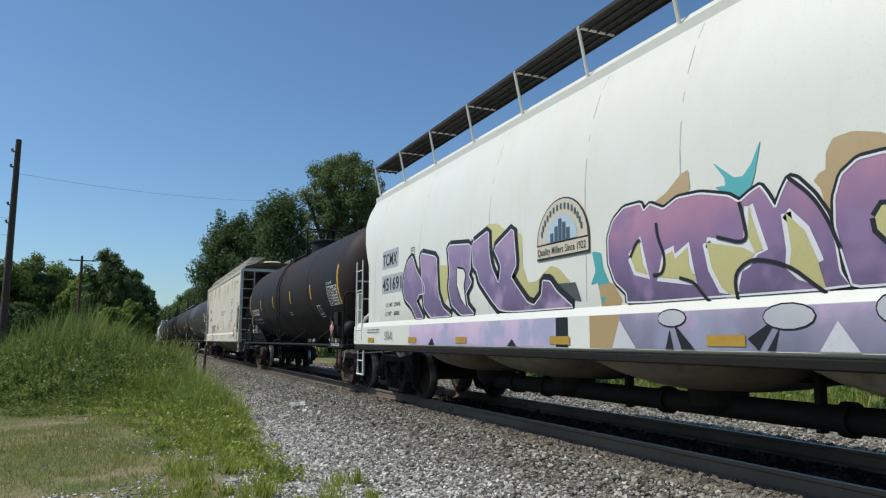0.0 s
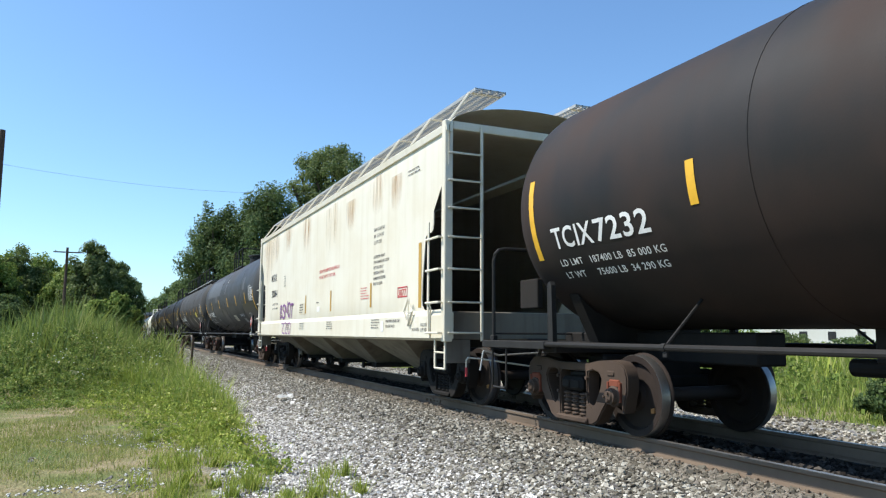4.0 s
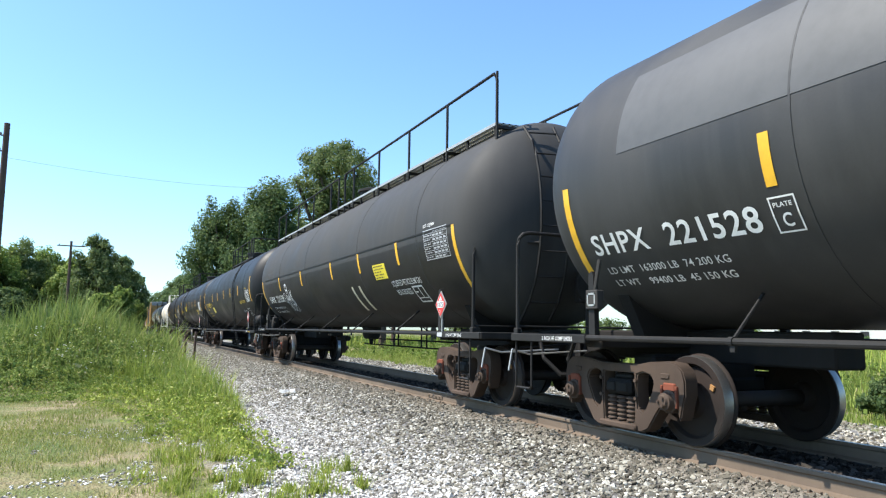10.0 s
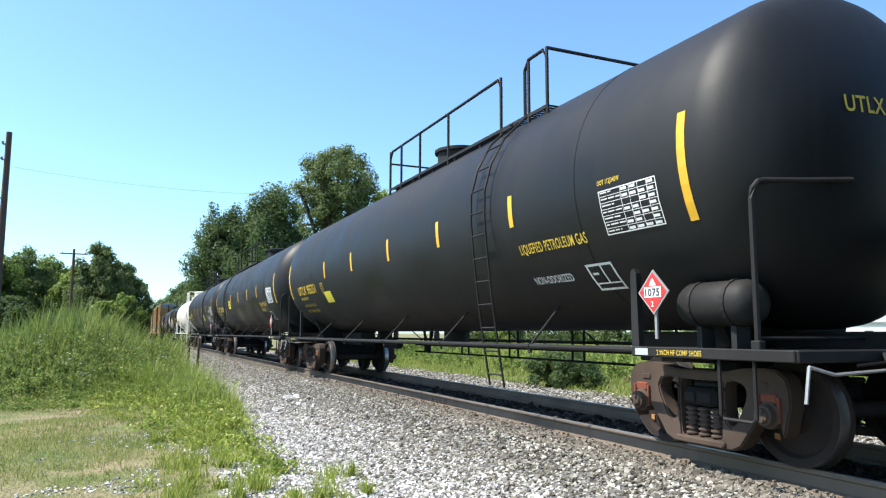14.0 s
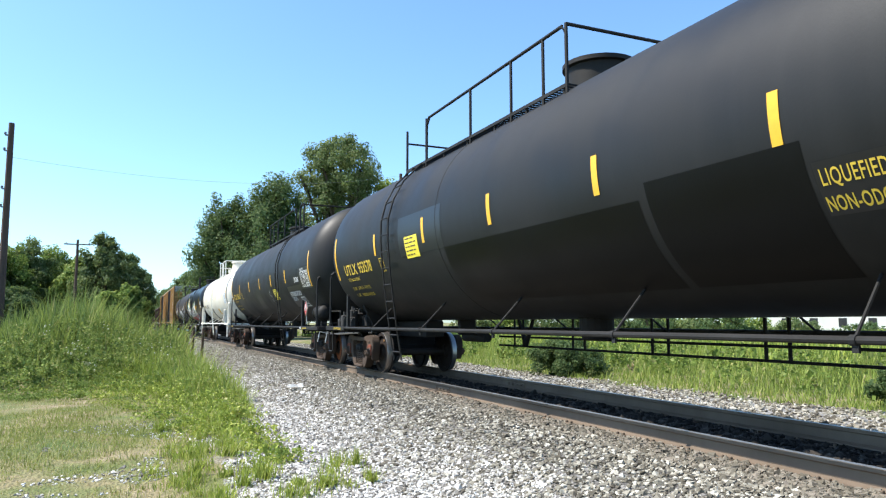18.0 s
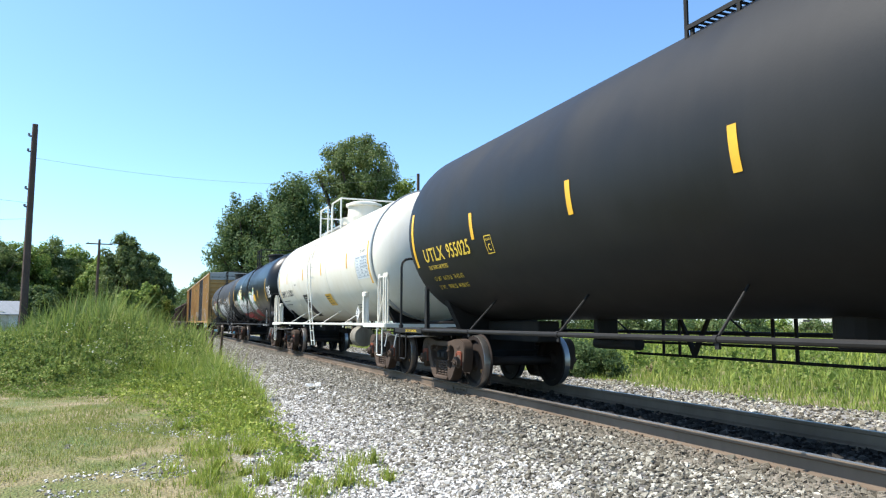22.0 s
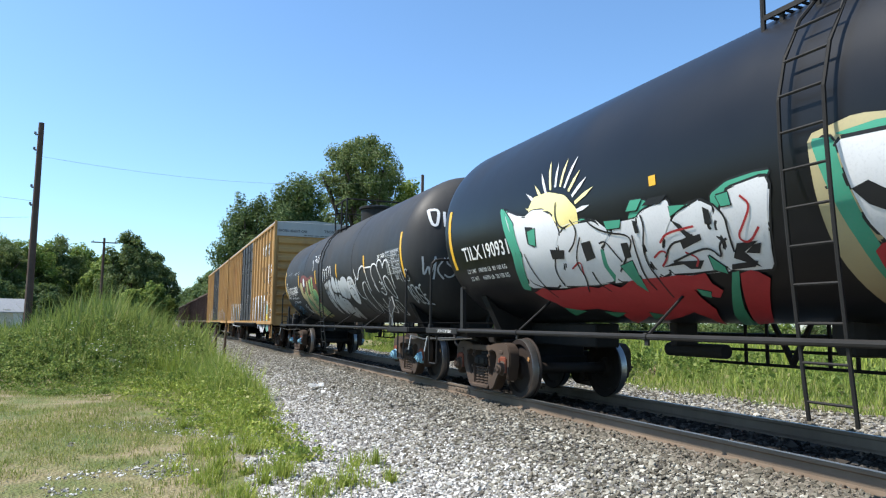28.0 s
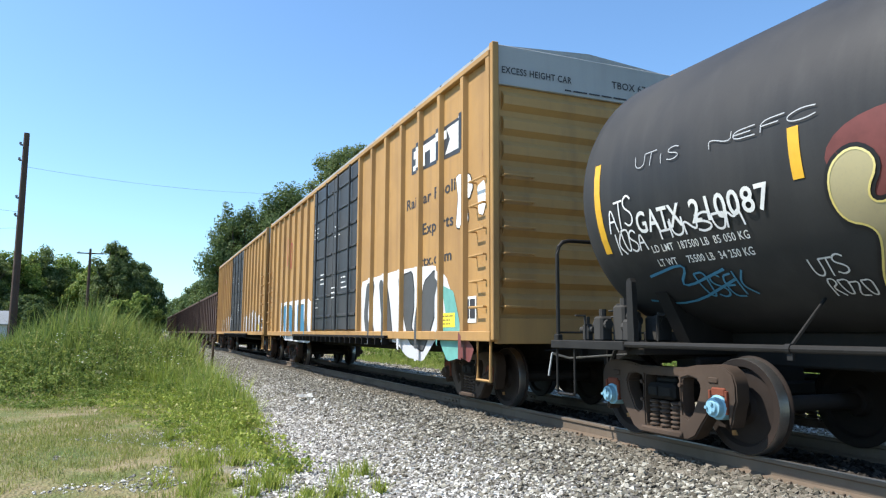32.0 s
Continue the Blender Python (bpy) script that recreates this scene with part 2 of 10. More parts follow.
def on_side(x):
    return lambda y, z, off: Vector((-(x + off), y, z))


def on_head(front, radius, zc, depth=0.8):
    """The dished front head of a tank: across from its middle, height, distance off it."""
    def f(x, z, off):
        r = min(0.98, math.hypot(x, z - zc) / radius)
        return Vector((x, front + depth * (1 - math.sqrt(1 - r * r)) - off, z))
    return f


def on_end(y_end):
    return lambda x, z, off: Vector((x, y_end - off, z))


FONT_CACHE = {}


def text_mesh(body):
    if body not in FONT_CACHE:
        cu = bpy.data.curves.new("writing", "FONT")
        cu.body, cu.size, cu.resolution_u = body, 1.0, 3
        cu.space_character = 1.08
        cu.offset = 0.008 if "M" in body else 0.016
        ob = bpy.data.objects.new("writing", cu)
        me = bpy.data.meshes.new_from_object(ob)
        co = [v.co.copy() for v in me.vertices]
        fs = [tuple(p.vertices) for p in me.polygons]
        bpy.data.objects.remove(ob)
        bpy.data.meshes.remove(me)
        FONT_CACHE[body] = (co, fs)
    return FONT_CACHE[body]


def writing(parent, body, surf, y, z, height, width, material, label="", name="lettering", off=0.006, slant=0.0, end=False):
    """Letters laid on a surface, their lower left corner at y, z; height of the capitals and width of the line in metres."""
    co, fs = text_mesh(body)
    xs = [c.x for c in co]
    x0, w = min(xs), max(xs) - min(xs)
    h = 0.73
    sgn = 1 if end else -1
    vs = [surf(y + sgn * ((c.x - x0) / w * width + slant * c.y / h * height), z + c.y / h * height, off) for c in co]
    me = bpy.data.meshes.new(name)
    me.from_pydata(vs, [], fs)
    return part_of(name, me, material, parent, label)


def patch(bm, surf, outline, off, step=0.25):
    """A thin flat shape on a surface; outline of (y, z), convex; split finely so that it follows the curve."""
    n = len(outline)
    cy = sum(p[0] for p in outline) / n
    cz = sum(p[1] for p in outline) / n
    rings = max(1, int(max(abs(p[1] - cz) for p in outline) / step) + 1)
    prev = None
    mid = bm.verts.new(surf(cy, cz, off))
    for k in range(1, rings + 1):
        f = k / rings
        ring = [bm.verts.new(surf(cy + (p[0] - cy) * f, cz + (p[1] - cz) * f, off)) for p in outline]
        for i in range(n):
            j = (i + 1) % n
            if prev:
                bm.faces.new((prev[i], ring[i], ring[j], prev[j]))
            else:
                bm.faces.new((mid, ring[i], ring[j]))
        prev = ring


def slab(bm, surf, y0, y1, z0, z1, off=0.004, ny=1, nz=4):
    """A rectangle on a surface."""
    g = [[bm.verts.new(surf(y0 + (y1 - y0) * i / ny, z0 + (z1 - z0) * j / nz, off)) for j in range(nz + 1)] for i in range(ny + 1)]
    for i in range(ny):
        for j in range(nz):
            bm.faces.new((g[i][j], g[i + 1][j], g[i + 1][j + 1], g[i][j + 1]))


def stroke(bm, surf, pts, width, off, closed=False, smooth=2):
    """A painted line along (y, z) points, rounded by corner cutting."""
    p = [Vector((a, b)) for a, b in pts]
    for _ in range(smooth):
        q = [] if closed else [p[0]]
        m = len(p)
        for i in range(m if closed else m - 1):
            a, b = p[i], p[(i + 1) % m]
            q += [a * 0.75 + b * 0.25, a * 0.25 + b * 0.75]
        if not closed:
            q.append(p[-1])
        p = q
    if closed:
        p.append(p[0])
    prev = None
    for i, c in enumerate(p):
        d = (p[min(i + 1, len(p) - 1)] - p[max(i - 1, 0)])
        if d.length < 1e-6:
            continue
        nrm = Vector((-d.y, d.x)).normalized() * width / 2
        pair = (bm.verts.new(surf(c.x + nrm.x, c.y + nrm.y, off)), bm.verts.new(surf(c.x - nrm.x, c.y - nrm.y, off)))
        if prev:
            bm.faces.new((prev[0], pair[0], pair[1], prev[1]))
        prev = pair


def bars(bm, surf, y, z, rows, length, height, gap, off=0.006, seed=1):
    """Writing too small to read, as plain bars broken into words; downwards from z."""
    rnd = random.Random(seed)
    for i in range(rows):
        u, end = 0.0, length * rnd.uniform(0.6, 1.0)
        while u < end:
            w = rnd.uniform(1.5, 5.0) * height
            slab(bm, surf, y - u, y - min(u + w, end), z - i * (height + gap) - height * 0.45, z - i * (height + gap), off, 1, 1)
            u += w + height * 0.7


# ---- the setting: ground, track, growth ----
TRACK_X, RAIL_X = 5.95, 0.7525


def smoothstep(a, b, x):
    t = np.clip((x - a) / (b - a), 0, 1)
    return t * t * (3 - 2 * t)


def ground_z(x, y):
    """Height of the ground: ballast bed, shoulders, the lot and the verge."""
    x, y = np.asarray(x, float), np.asarray(y, float)
    d = np.abs(x - TRACK_X)
    z = -0.17 - 0.40 * smoothstep(1.7, 3.6, d)
    z = z - 0.06 * smoothstep(3.0, 6.0, TRACK_X - x)
    mound = smoothstep(19, 26, y) * smoothstep(2.2, -2.0, x) * (1 - smoothstep(60, 90, y))
    z = z + 0.55 * mound
    z = z + 0.03 * np.sin(x * 1.7 + 0.6 * y) * np.sin(y * 0.9) * smoothstep(1.9, 3.0, d)
    return z


def spaced(*pieces):
    out = []
    for a, b, n in pieces:
        out += list(np.linspace(a, b, n, endpoint=False))
    return np.array(out + [pieces[-1][1]])


def build_ground():
    xs = spaced((-2500, -200, 8), (-200, -20, 18), (-20, -4, 24), (-4, 2, 40), (2, 14, 100), (14, 40, 26), (40, 200, 12), (200, 2500, 8))
    ys = spaced((-1500, -60, 8), (-60, 0, 16), (0, 30, 120), (30, 80, 60), (80, 300, 40), (300, 4000, 12))
    gx, gy = np.meshgrid(xs, ys)
    gz = ground_z(gx, gy)
    verts = np.stack([gx, gy, gz], -1).reshape(-1, 3)
    nx, ny = len(xs), len(ys)
    i = np.arange(nx * ny).reshape(ny, nx)
    faces = np.stack([i[:-1, :-1], i[:-1, 1:], i[1:, 1:], i[1:, :-1]], -1).reshape(-1, 4)
    me = bpy.data.meshes.new("ground")
    me.from_pydata(verts.tolist(), [], faces.tolist())
    me.polygons.foreach_set("use_smooth", [True] * len(me.polygons))
    m, n, l = nodes_of("ground_soil")
    b = n["Principled BSDF"]
    geo = n.new("ShaderNodeNewGeometry")
    sep = n.new("ShaderNodeSeparateXYZ")
    l.new(geo.outputs["Position"], sep.inputs[0])
    # grit: pale crushed stone, each grain its own shade
    vor = n.new("ShaderNodeTexVoronoi")
    vor.inputs["Scale"].default_value = 26
    l.new(geo.outputs["Position"], vor.inputs["Vector"])
    bw = n.new("ShaderNodeRGBToBW")
    l.new(vor.outputs["Color"], bw.inputs[0])
    grit = ramp(n, l, bw.outputs[0], ((0.15, (0.10, 0.095, 0.088)), (0.5, (0.25, 0.24, 0.225)), (0.85, (0.46, 0.45, 0.43))))
    big = noise_node(n, l, 0.35, 5)
    grit = mix(n, l, ramp(n, l, big, ((0.4, (0, 0, 0)), (0.7, (0.5,) * 3))), grit, (0.16, 0.145, 0.125))
    bed_shade = n.new("ShaderNodeMapRange")      # dark bed along the track, with the train's shade put into the colour
    bed_shade.inputs[1].default_value, bed_shade.inputs[2].default_value = TRACK_X - 2.9, TRACK_X - 1.5
    bed_shade.inputs[4].default_value = 0.9
    l.new(sep.outputs[0], bed_shade.inputs[0])
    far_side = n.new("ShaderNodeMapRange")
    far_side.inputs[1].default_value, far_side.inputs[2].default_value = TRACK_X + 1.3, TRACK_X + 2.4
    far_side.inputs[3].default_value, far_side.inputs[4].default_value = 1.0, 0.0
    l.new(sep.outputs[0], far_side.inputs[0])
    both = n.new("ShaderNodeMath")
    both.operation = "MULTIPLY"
    l.new(bed_shade.outputs[0], both.inputs[0])
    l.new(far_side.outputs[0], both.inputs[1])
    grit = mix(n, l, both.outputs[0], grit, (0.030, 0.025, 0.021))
    # turf: green with dry straw patches
    tn = noise_node(n, l, 0.9, 6)
    turf = ramp(n, l, tn, ((0.30, (0.10, 0.14, 0.042)), (0.46, (0.17, 0.18, 0.068)), (0.57, (0.27, 0.225, 0.125)), (0.74, (0.37, 0.295, 0.20))))
    fine = noise_node(n, l, 30, 4)
    turf = mix(n, l, ramp(n, l, fine, ((0.4, (0, 0, 0)), (0.7, (0.45,) * 3))), turf, (0.05, 0.065, 0.02))
    # distance from the middle of the track, warped, picks grit or turf
    off = n.new("ShaderNodeMath")
    off.operation = "SUBTRACT"
    l.new(sep.outputs[0], off.inputs[0])
    off.inputs[1].default_value = TRACK_X + 0.85
    ab = n.new("ShaderNodeMath")
    ab.operation = "ABSOLUTE"
    l.new(off.outputs[0], ab.inputs[0])
    wob = noise_node(n, l, 1.3, 5)
    wm = n.new("ShaderNodeMath")
    wm.operation = "MULTIPLY_ADD"
    l.new(wob, wm.inputs[0])
    wm.inputs[1].default_value = 3.2
    l.new(ab.outputs[0], wm.inputs[2])
    mr = n.new("ShaderNodeMapRange")
    mr.inputs[1].default_value, mr.inputs[2].default_value = 6.5, 7.4
    l.new(wm.outputs[0], mr.inputs[0])
    l.new(mix(n, l, mr.outputs[0], grit, turf), b.inputs["Base Color"])
    b.inputs["Roughness"].default_value = 0.95
    b.inputs["Specular IOR Level"].default_value = 0.2
    bump(n, l, vor.outputs["Distance"], 0.9, 0.03, b)
    me.materials.append(m)
    ob = new("ground", me)
    tagged(ob, "flat ground of pale gravel and dry summer grass beside the track", "ground", kind="structure")


def pieces_mesh(name, template_v, template_f, mats, pos, material):
    """Many small pieces in one mesh: a template turned and sized by a 3 x 3 matrix for each place."""
    k, nv = len(pos), len(template_v)
    v = np.einsum("kij,vj->kvi", mats, template_v) + pos[:, None, :]
    f = (np.asarray(template_f)[None] + (np.arange(k) * nv)[:, None, None]).reshape(-1)
    nf, fs = k * len(template_f), len(template_f[0])
    me = bpy.data.meshes.new(name)
    me.vertices.add(k * nv)
    me.vertices.foreach_set("co", v.reshape(-1))
    me.loops.add(len(f))
    me.loops.foreach_set("vertex_index", f.astype(np.int32))
    me.polygons.add(nf)
    me.polygons.foreach_set("loop_start", np.arange(nf, dtype=np.int32) * fs)
    me.polygons.foreach_set("loop_total", np.full(nf, fs, dtype=np.int32))
    me.update(calc_edges=True)
    me.shade_flat()
    me.materials.append(material)
    return me


def random_turns(rng, k):
    q = rng.normal(size=(k, 4))
    q /= np.linalg.norm(q, axis=1)[:, None]
    w, x, y, z = q.T
    return np.stack([np.stack([1 - 2 * (y * y + z * z), 2 * (x * y - z * w), 2 * (x * z + y * w)], -1),
                     np.stack([2 * (x * y + z * w), 1 - 2 * (x * x + z * z), 2 * (y * z - x * w)], -1),
                     np.stack([2 * (x * z - y * w), 2 * (y * z + x * w), 1 - 2 * (x * x + y * y)], -1)], 1)


STONE_V = np.array([(1, 0.15, -0.2), (-0.9, 0.25, 0.15), (0.15, 1, 0.2), (-0.1, -1, 0.05), (0.25, -0.1, 0.9), (0, 0.1, -1)])
STONE_F = [(0, 2, 4), (2, 1, 4), (1, 3, 4), (3, 0, 4), (2, 0, 5), (1, 2, 5), (3, 1, 5), (0, 3, 5)]


def gravel(name, label, x0, x1, y0, y1, count, size, stops, seed, keep=None, lift=0.25):
    rng = np.random.default_rng(seed)
    x = rng.uniform(x0, x1, count)
    y = y0 + (y1 - y0) * rng.uniform(0, 1, count) ** 1.5
    if keep is not None:
        ok = keep(x, y, rng)
        x, y = x[ok], y[ok]
    s = size * rng.lognormal(0, 0.3, len(x))
    z = ground_z(x, y) + s * lift
    m = random_turns(rng, len(x)) * (s[:, None, None] * rng.uniform(0.7, 1.25, (len(x), 1, 3)))
    m[:, 2, :] *= 0.75
    me = pieces_mesh(name, STONE_V, STONE_F, m, np.stack([x, y, z], -1), island(name + "_stone", stops, 0.9))
    tagged(new(name, me), label, "gravel", kind="stuff")


BLADE_V = np.array([(-0.5, 0, 0), (0.5, 0, 0), (0.32, 0.10, 0.55), (-0.32, 0.10, 0.55), (0.0, 0.34, 1.0)])
BLADE_F3 = [(0, 1, 2), (0, 2, 3), (3, 2, 4)]


def blades(name, label, x, y, height, width, stops, seed, lean=0.35, category="grass", trans=0.35, z=None, scale=0.0):
    rng = np.random.default_rng(seed)
    k = len(x)
    a = rng.uniform(0, 2 * math.pi, k)
    t = rng.normal(0, lean, k)
    ca, sa, ct, st = np.cos(a), np.sin(a), np.cos(t), np.sin(t)
    w = width * rng.uniform(0.7, 1.4, k)
    m = np.zeros((k, 3, 3))
    m[:, 0, 0], m[:, 1, 0] = ca * w, sa * w
    m[:, 0, 1], m[:, 1, 1] = -sa * height, ca * height
    m[:, 0, 2], m[:, 1, 2], m[:, 2, 2] = -sa * st * height, ca * st * height, ct * height
    zz = (ground_z(x, y) if z is None else z) - 0.01
    me = pieces_mesh(name, BLADE_V, BLADE_F3, m, np.stack([x, y, zz], -1), island(name + "_blade", stops, 0.75, trans, scale))
    tagged(new(name, me), label, category, kind="stuff")


GRIT = ((0.0, (0.11, 0.10, 0.086)), (0.35, (0.31, 0.292, 0.262)), (0.7, (0.54, 0.517, 0.475)), (1.0, (0.80, 0.78, 0.735)))
GRIT_DULL = ((0.0, (0.072, 0.063, 0.048)), (0.4, (0.175, 0.158, 0.124)), (0.75, (0.31, 0.288, 0.235)), (1.0, (0.52, 0.495, 0.425)))
GRIT_SHADED = ((0.0, (0.012, 0.010, 0.009)), (0.5, (0.030, 0.026, 0.022)), (0.85, (0.055, 0.048, 0.041)), (1.0, (0.09, 0.08, 0.07)))
GREEN_LAWN = ((0.0, (0.18, 0.22, 0.055)), (0.5, (0.27, 0.30, 0.085)), (0.8, (0.38, 0.37, 0.14)), (1.0, (0.50, 0.43, 0.24)))
STRAW = ((0.0, (0.30, 0.24, 0.12)), (0.6, (0.46, 0.38, 0.22)), (1.0, (0.58, 0.50, 0.33)))
GREEN_WEED = ((0.0, (0.155, 0.22, 0.040)), (0.45, (0.265, 0.335, 0.060)), (0.8, (0.39, 0.43, 0.085)), (1.0, (0.46, 0.44, 0.20)))
GREEN_BRIGHT = ((0.0, (0.15, 0.22, 0.045)), (0.5, (0.245, 0.31, 0.07)), (0.85, (0.35, 0.39, 0.10)), (1.0, (0.50, 0.46, 0.20)))
GREEN_DARK = ((0.0, (0.085, 0.14, 0.028)), (0.5, (0.155, 0.22, 0.045)), (0.85, (0.20, 0.27, 0.07)), (1.0, (0.30, 0.29, 0.12)))
GREEN_REED = ((0.0, (0.095, 0.15, 0.042)), (0.5, (0.18, 0.25, 0.060)), (0.85, (0.31, 0.36, 0.09)), (1.0, (0.44, 0.40, 0.18)))


def patchy(x, y, size, seed):
    """Smooth random patches between 0 and 1, about size metres across."""
    table = np.random.default_rng(seed).uniform(0, 1, (64, 64))
    out, amp, total = 0.0, 1.0, 0.0
    for k in range(3):
        u, v = np.asarray(x) / size * 2 ** k + 7.3 * k, np.asarray(y) / size * 2 ** k + 3.1 * k
        i, j = np.floor(u).astype(int), np.floor(v).astype(int)
        fu, fv = u - i, v - j
        fu, fv = fu * fu * (3 - 2 * fu), fv * fv * (3 - 2 * fv)
        t = lambda a, b: table[a % 64, b % 64]
        out = out + amp * ((t(i, j) * (1 - fu) + t(i + 1, j) * fu) * (1 - fv) + (t(i, j + 1) * (1 - fu) + t(i + 1, j + 1) * fu) * fv)
        total += amp
        amp *= 0.55
    return np.clip((out / total - 0.5) * 1.7 + 0.5, 0, 1)


LOT_EDGE = (0.6, 0.75, 1.0, 1.3, 1.75, 2.0, 2.1, 1.9, 1.8, 2.1)


def lot_edge(y):
    """Where the lot's gravel gives way to grass, x against y."""
    return np.interp(y, (0, 6, 8.2, 10.4, 12.5, 14.5, 16.5, 19, 24, 40), LOT_EDGE)


def weed_line(x):
    """How far off the rank weeds begin, across the mown strip."""
    return np.interp(x, (-8, -4, -1, 0.2, 0.8, 1.3, 1.8), (24, 22.8, 21.4, 18.6, 15.5, 13.0, 11.5))


def clumps(rng, cx, cy, per, radius):
    """Places gathered round the middles of clumps."""
    n = len(cx) * per
    r = np.repeat(radius, per) * np.abs(rng.normal(0, 0.55, n))
    a = rng.uniform(0, 2 * math.pi, n)
    return np.repeat(cx, per) + r * np.cos(a), np.repeat(cy, per) + r * np.sin(a)


def leafy(name, label, cx, cy, height, width, per, leaf, stops, seed):
    """Broad-leaved weeds: each a bunch of small leaves about its stems."""
    rng = np.random.default_rng(seed)
    n = len(cx) * per
    x, y = clumps(rng, cx, cy, per, width)
    h = np.repeat(height, per) * rng.uniform(0.1, 1.0, n) ** 0.7
    z = ground_z(x, y) + h
    s = leaf * rng.lognormal(0, 0.3, n)
    me = pieces_mesh(name, LEAF_V, LEAF_F, random_turns(rng, n) * s[:, None, None], np.stack([x, y, z], -1), island(name + "_leaf", stops, 0.65, 0.3))
    tagged(new(name, me), label, "weeds", kind="stuff")


def build_growth():
    rng = np.random.default_rng(5)
    # mown grass in patches, with bare soil and stones between
    k = 150000
    x, y = rng.uniform(-7, 2.2, k), 6.5 + 17 * rng.uniform(0, 1, k) ** 1.25
    dense = patchy(x, y, 2.1, 1) * 0.8 + 0.35 * patchy(x, y, 0.5, 2)
    ok = (x < lot_edge(y) - 0.15 + 0.9 * (patchy(x, y, 0.9, 3) - 0.5)) & (rng.uniform(0, 1, k) < smoothstep(0.37, 0.70, dense)) & (y < weed_line(x) + 1.5)
    x, y = x[ok], y[ok]
    blades("lawn_grass", "short patchy summer grass with bare soil between", x, y, rng.uniform(0.025, 0.09, len(x)) * (0.6 + 0.9 * patchy(x, y, 1.3, 4)), 0.011, GREEN_LAWN, 11, 0.7, scale=0.5)
    k = 30000
    x, y = rng.uniform(-7, 2.1, k), 6.5 + 17 * rng.uniform(0, 1, k) ** 1.25
    ok = (x < lot_edge(y) + 0.1) & (rng.uniform(0, 1, k) < smoothstep(0.62, 0.38, patchy(x, y, 2.1, 1))) & (y < weed_line(x) + 1)
    x, y = x[ok], y[ok]
    blades("dry_straw", "dead straw lying among the short grass", x, y, rng.uniform(0.03, 0.10, len(x)), 0.009, STRAW, 17, 1.1)
    # ragged tufts along and inside the gravel's edge
    cy = np.concatenate([rng.uniform(6.8, 8.4, 26), rng.uniform(7.8, 23, 110)])
    cx = np.concatenate([rng.uniform(0.6, 2.5, 26), lot_edge(cy[26:]) + rng.normal(-0.30, 0.34, 110)])
    x, y = clumps(rng, cx, cy, 85, rng.uniform(0.06, 0.30, len(cx)))
    h = np.repeat(rng.uniform(0.06, 0.30, len(cx)), 85) * rng.uniform(0.45, 1.1, len(x))
    blades("edge_tufts", "ragged green tufts growing along the edge of the gravel", x, y, h, 0.012, GREEN_WEED, 12, 0.5)
    # rank weeds beyond the mown strip, rising to the reeds
    k = 95000
    x, y = rng.uniform(-12, 2.2, k), 11 + 17 * rng.uniform(0, 1, k) ** 0.8
    rise = y - weed_line(x) + 3.0 * (patchy(x, y, 1.6, 5) - 0.5)
    ok = (rise > 0) & (x < lot_edge(y) + 0.15 + 0.6 * (patchy(x, y, 0.8, 6) - 0.5)) & (rng.uniform(0, 1, k) < 0.35 + 0.65 * patchy(x, y, 0.9, 7))
    x, y, rise = x[ok], y[ok], rise[ok]
    h = (0.16 + 0.75 * smoothstep(0, 7, rise)) * rng.uniform(0.4, 1.2, len(x)) * (0.55 + 0.8 * patchy(x, y, 1.1, 8))
    warm = patchy(x, y, 1.8, 9) + 0.35 * smoothstep(-2.5, 1.0, x) > 0.72
    blades("weeds", "rank green roadside weeds, knee to chest high", x[~warm], y[~warm], h[~warm], 0.034, GREEN_WEED, 13, 0.42, "weeds", scale=0.6)
    blades("yellow_weeds", "yellow-green weeds and grasses near the gravel", x[warm], y[warm], h[warm] * 0.85, 0.026, GREEN_BRIGHT, 18, 0.45, "weeds", scale=0.8)
    for name, label, n, stops, seed, lo, hi, bias in (("broad_weeds", "leafy green broad-leaved weeds near the gravel", 170, GREEN_WEED, 41, 0.15, 0.45, 0.4), ("dark_weeds", "dark green bushy weeds among the grasses", 300, GREEN_DARK, 42, 0.25, 0.75, -2.6)):
        cx = np.clip(rng.normal(bias, 1.5, n), -9, 1.7)
        cy = weed_line(cx) + np.maximum(-3.2, rng.normal(1.2, 2.6, n))
        leafy(name, label, cx, cy, rng.uniform(lo, hi, n) * (0.55 + 0.15 * np.clip(cy - weed_line(cx), -2, 5)), rng.uniform(0.2, 0.6, n), 130, 0.032, stops, seed)
    # tall reeds on the rise behind
    k = 46000
    x, y = rng.uniform(-13, 2.15, k), rng.uniform(22.5, 36, k)
    az = np.degrees(np.arctan2(x, y))
    ok = (rng.uniform(0, 1, k) < 0.3 + 0.7 * patchy(x, y, 1.2, 10)) & (x < 0.069 * y + 0.25 * (patchy(x, y, 0.7, 26) - 0.5))
    h = np.interp(az, (-12, -9, -7.7, -6.2, -3.7, -0.4, 2.0, 4.6, 5.2), (1.1, 1.15, 1.45, 2.1, 2.55, 2.15, 1.85, 1.55, 0.8)) * rng.uniform(0.35, 1.0, k) * (0.45 + 0.85 * patchy(x, y, 0.45, 12)) * (0.35 + 0.65 * smoothstep(23, 27.5, y))
    x, y, h = x[ok], y[ok], h[ok]
    blades("reeds", "stand of tall dark green reeds and grasses", x, y, h, 0.058, GREEN_REED, 14, 0.36, "reeds", scale=0.9)
    cx, cy = rng.uniform(-9, 1.9, 620), rng.uniform(20.5, 30, 620)
    cx = np.minimum(cx, 0.060 * cy)
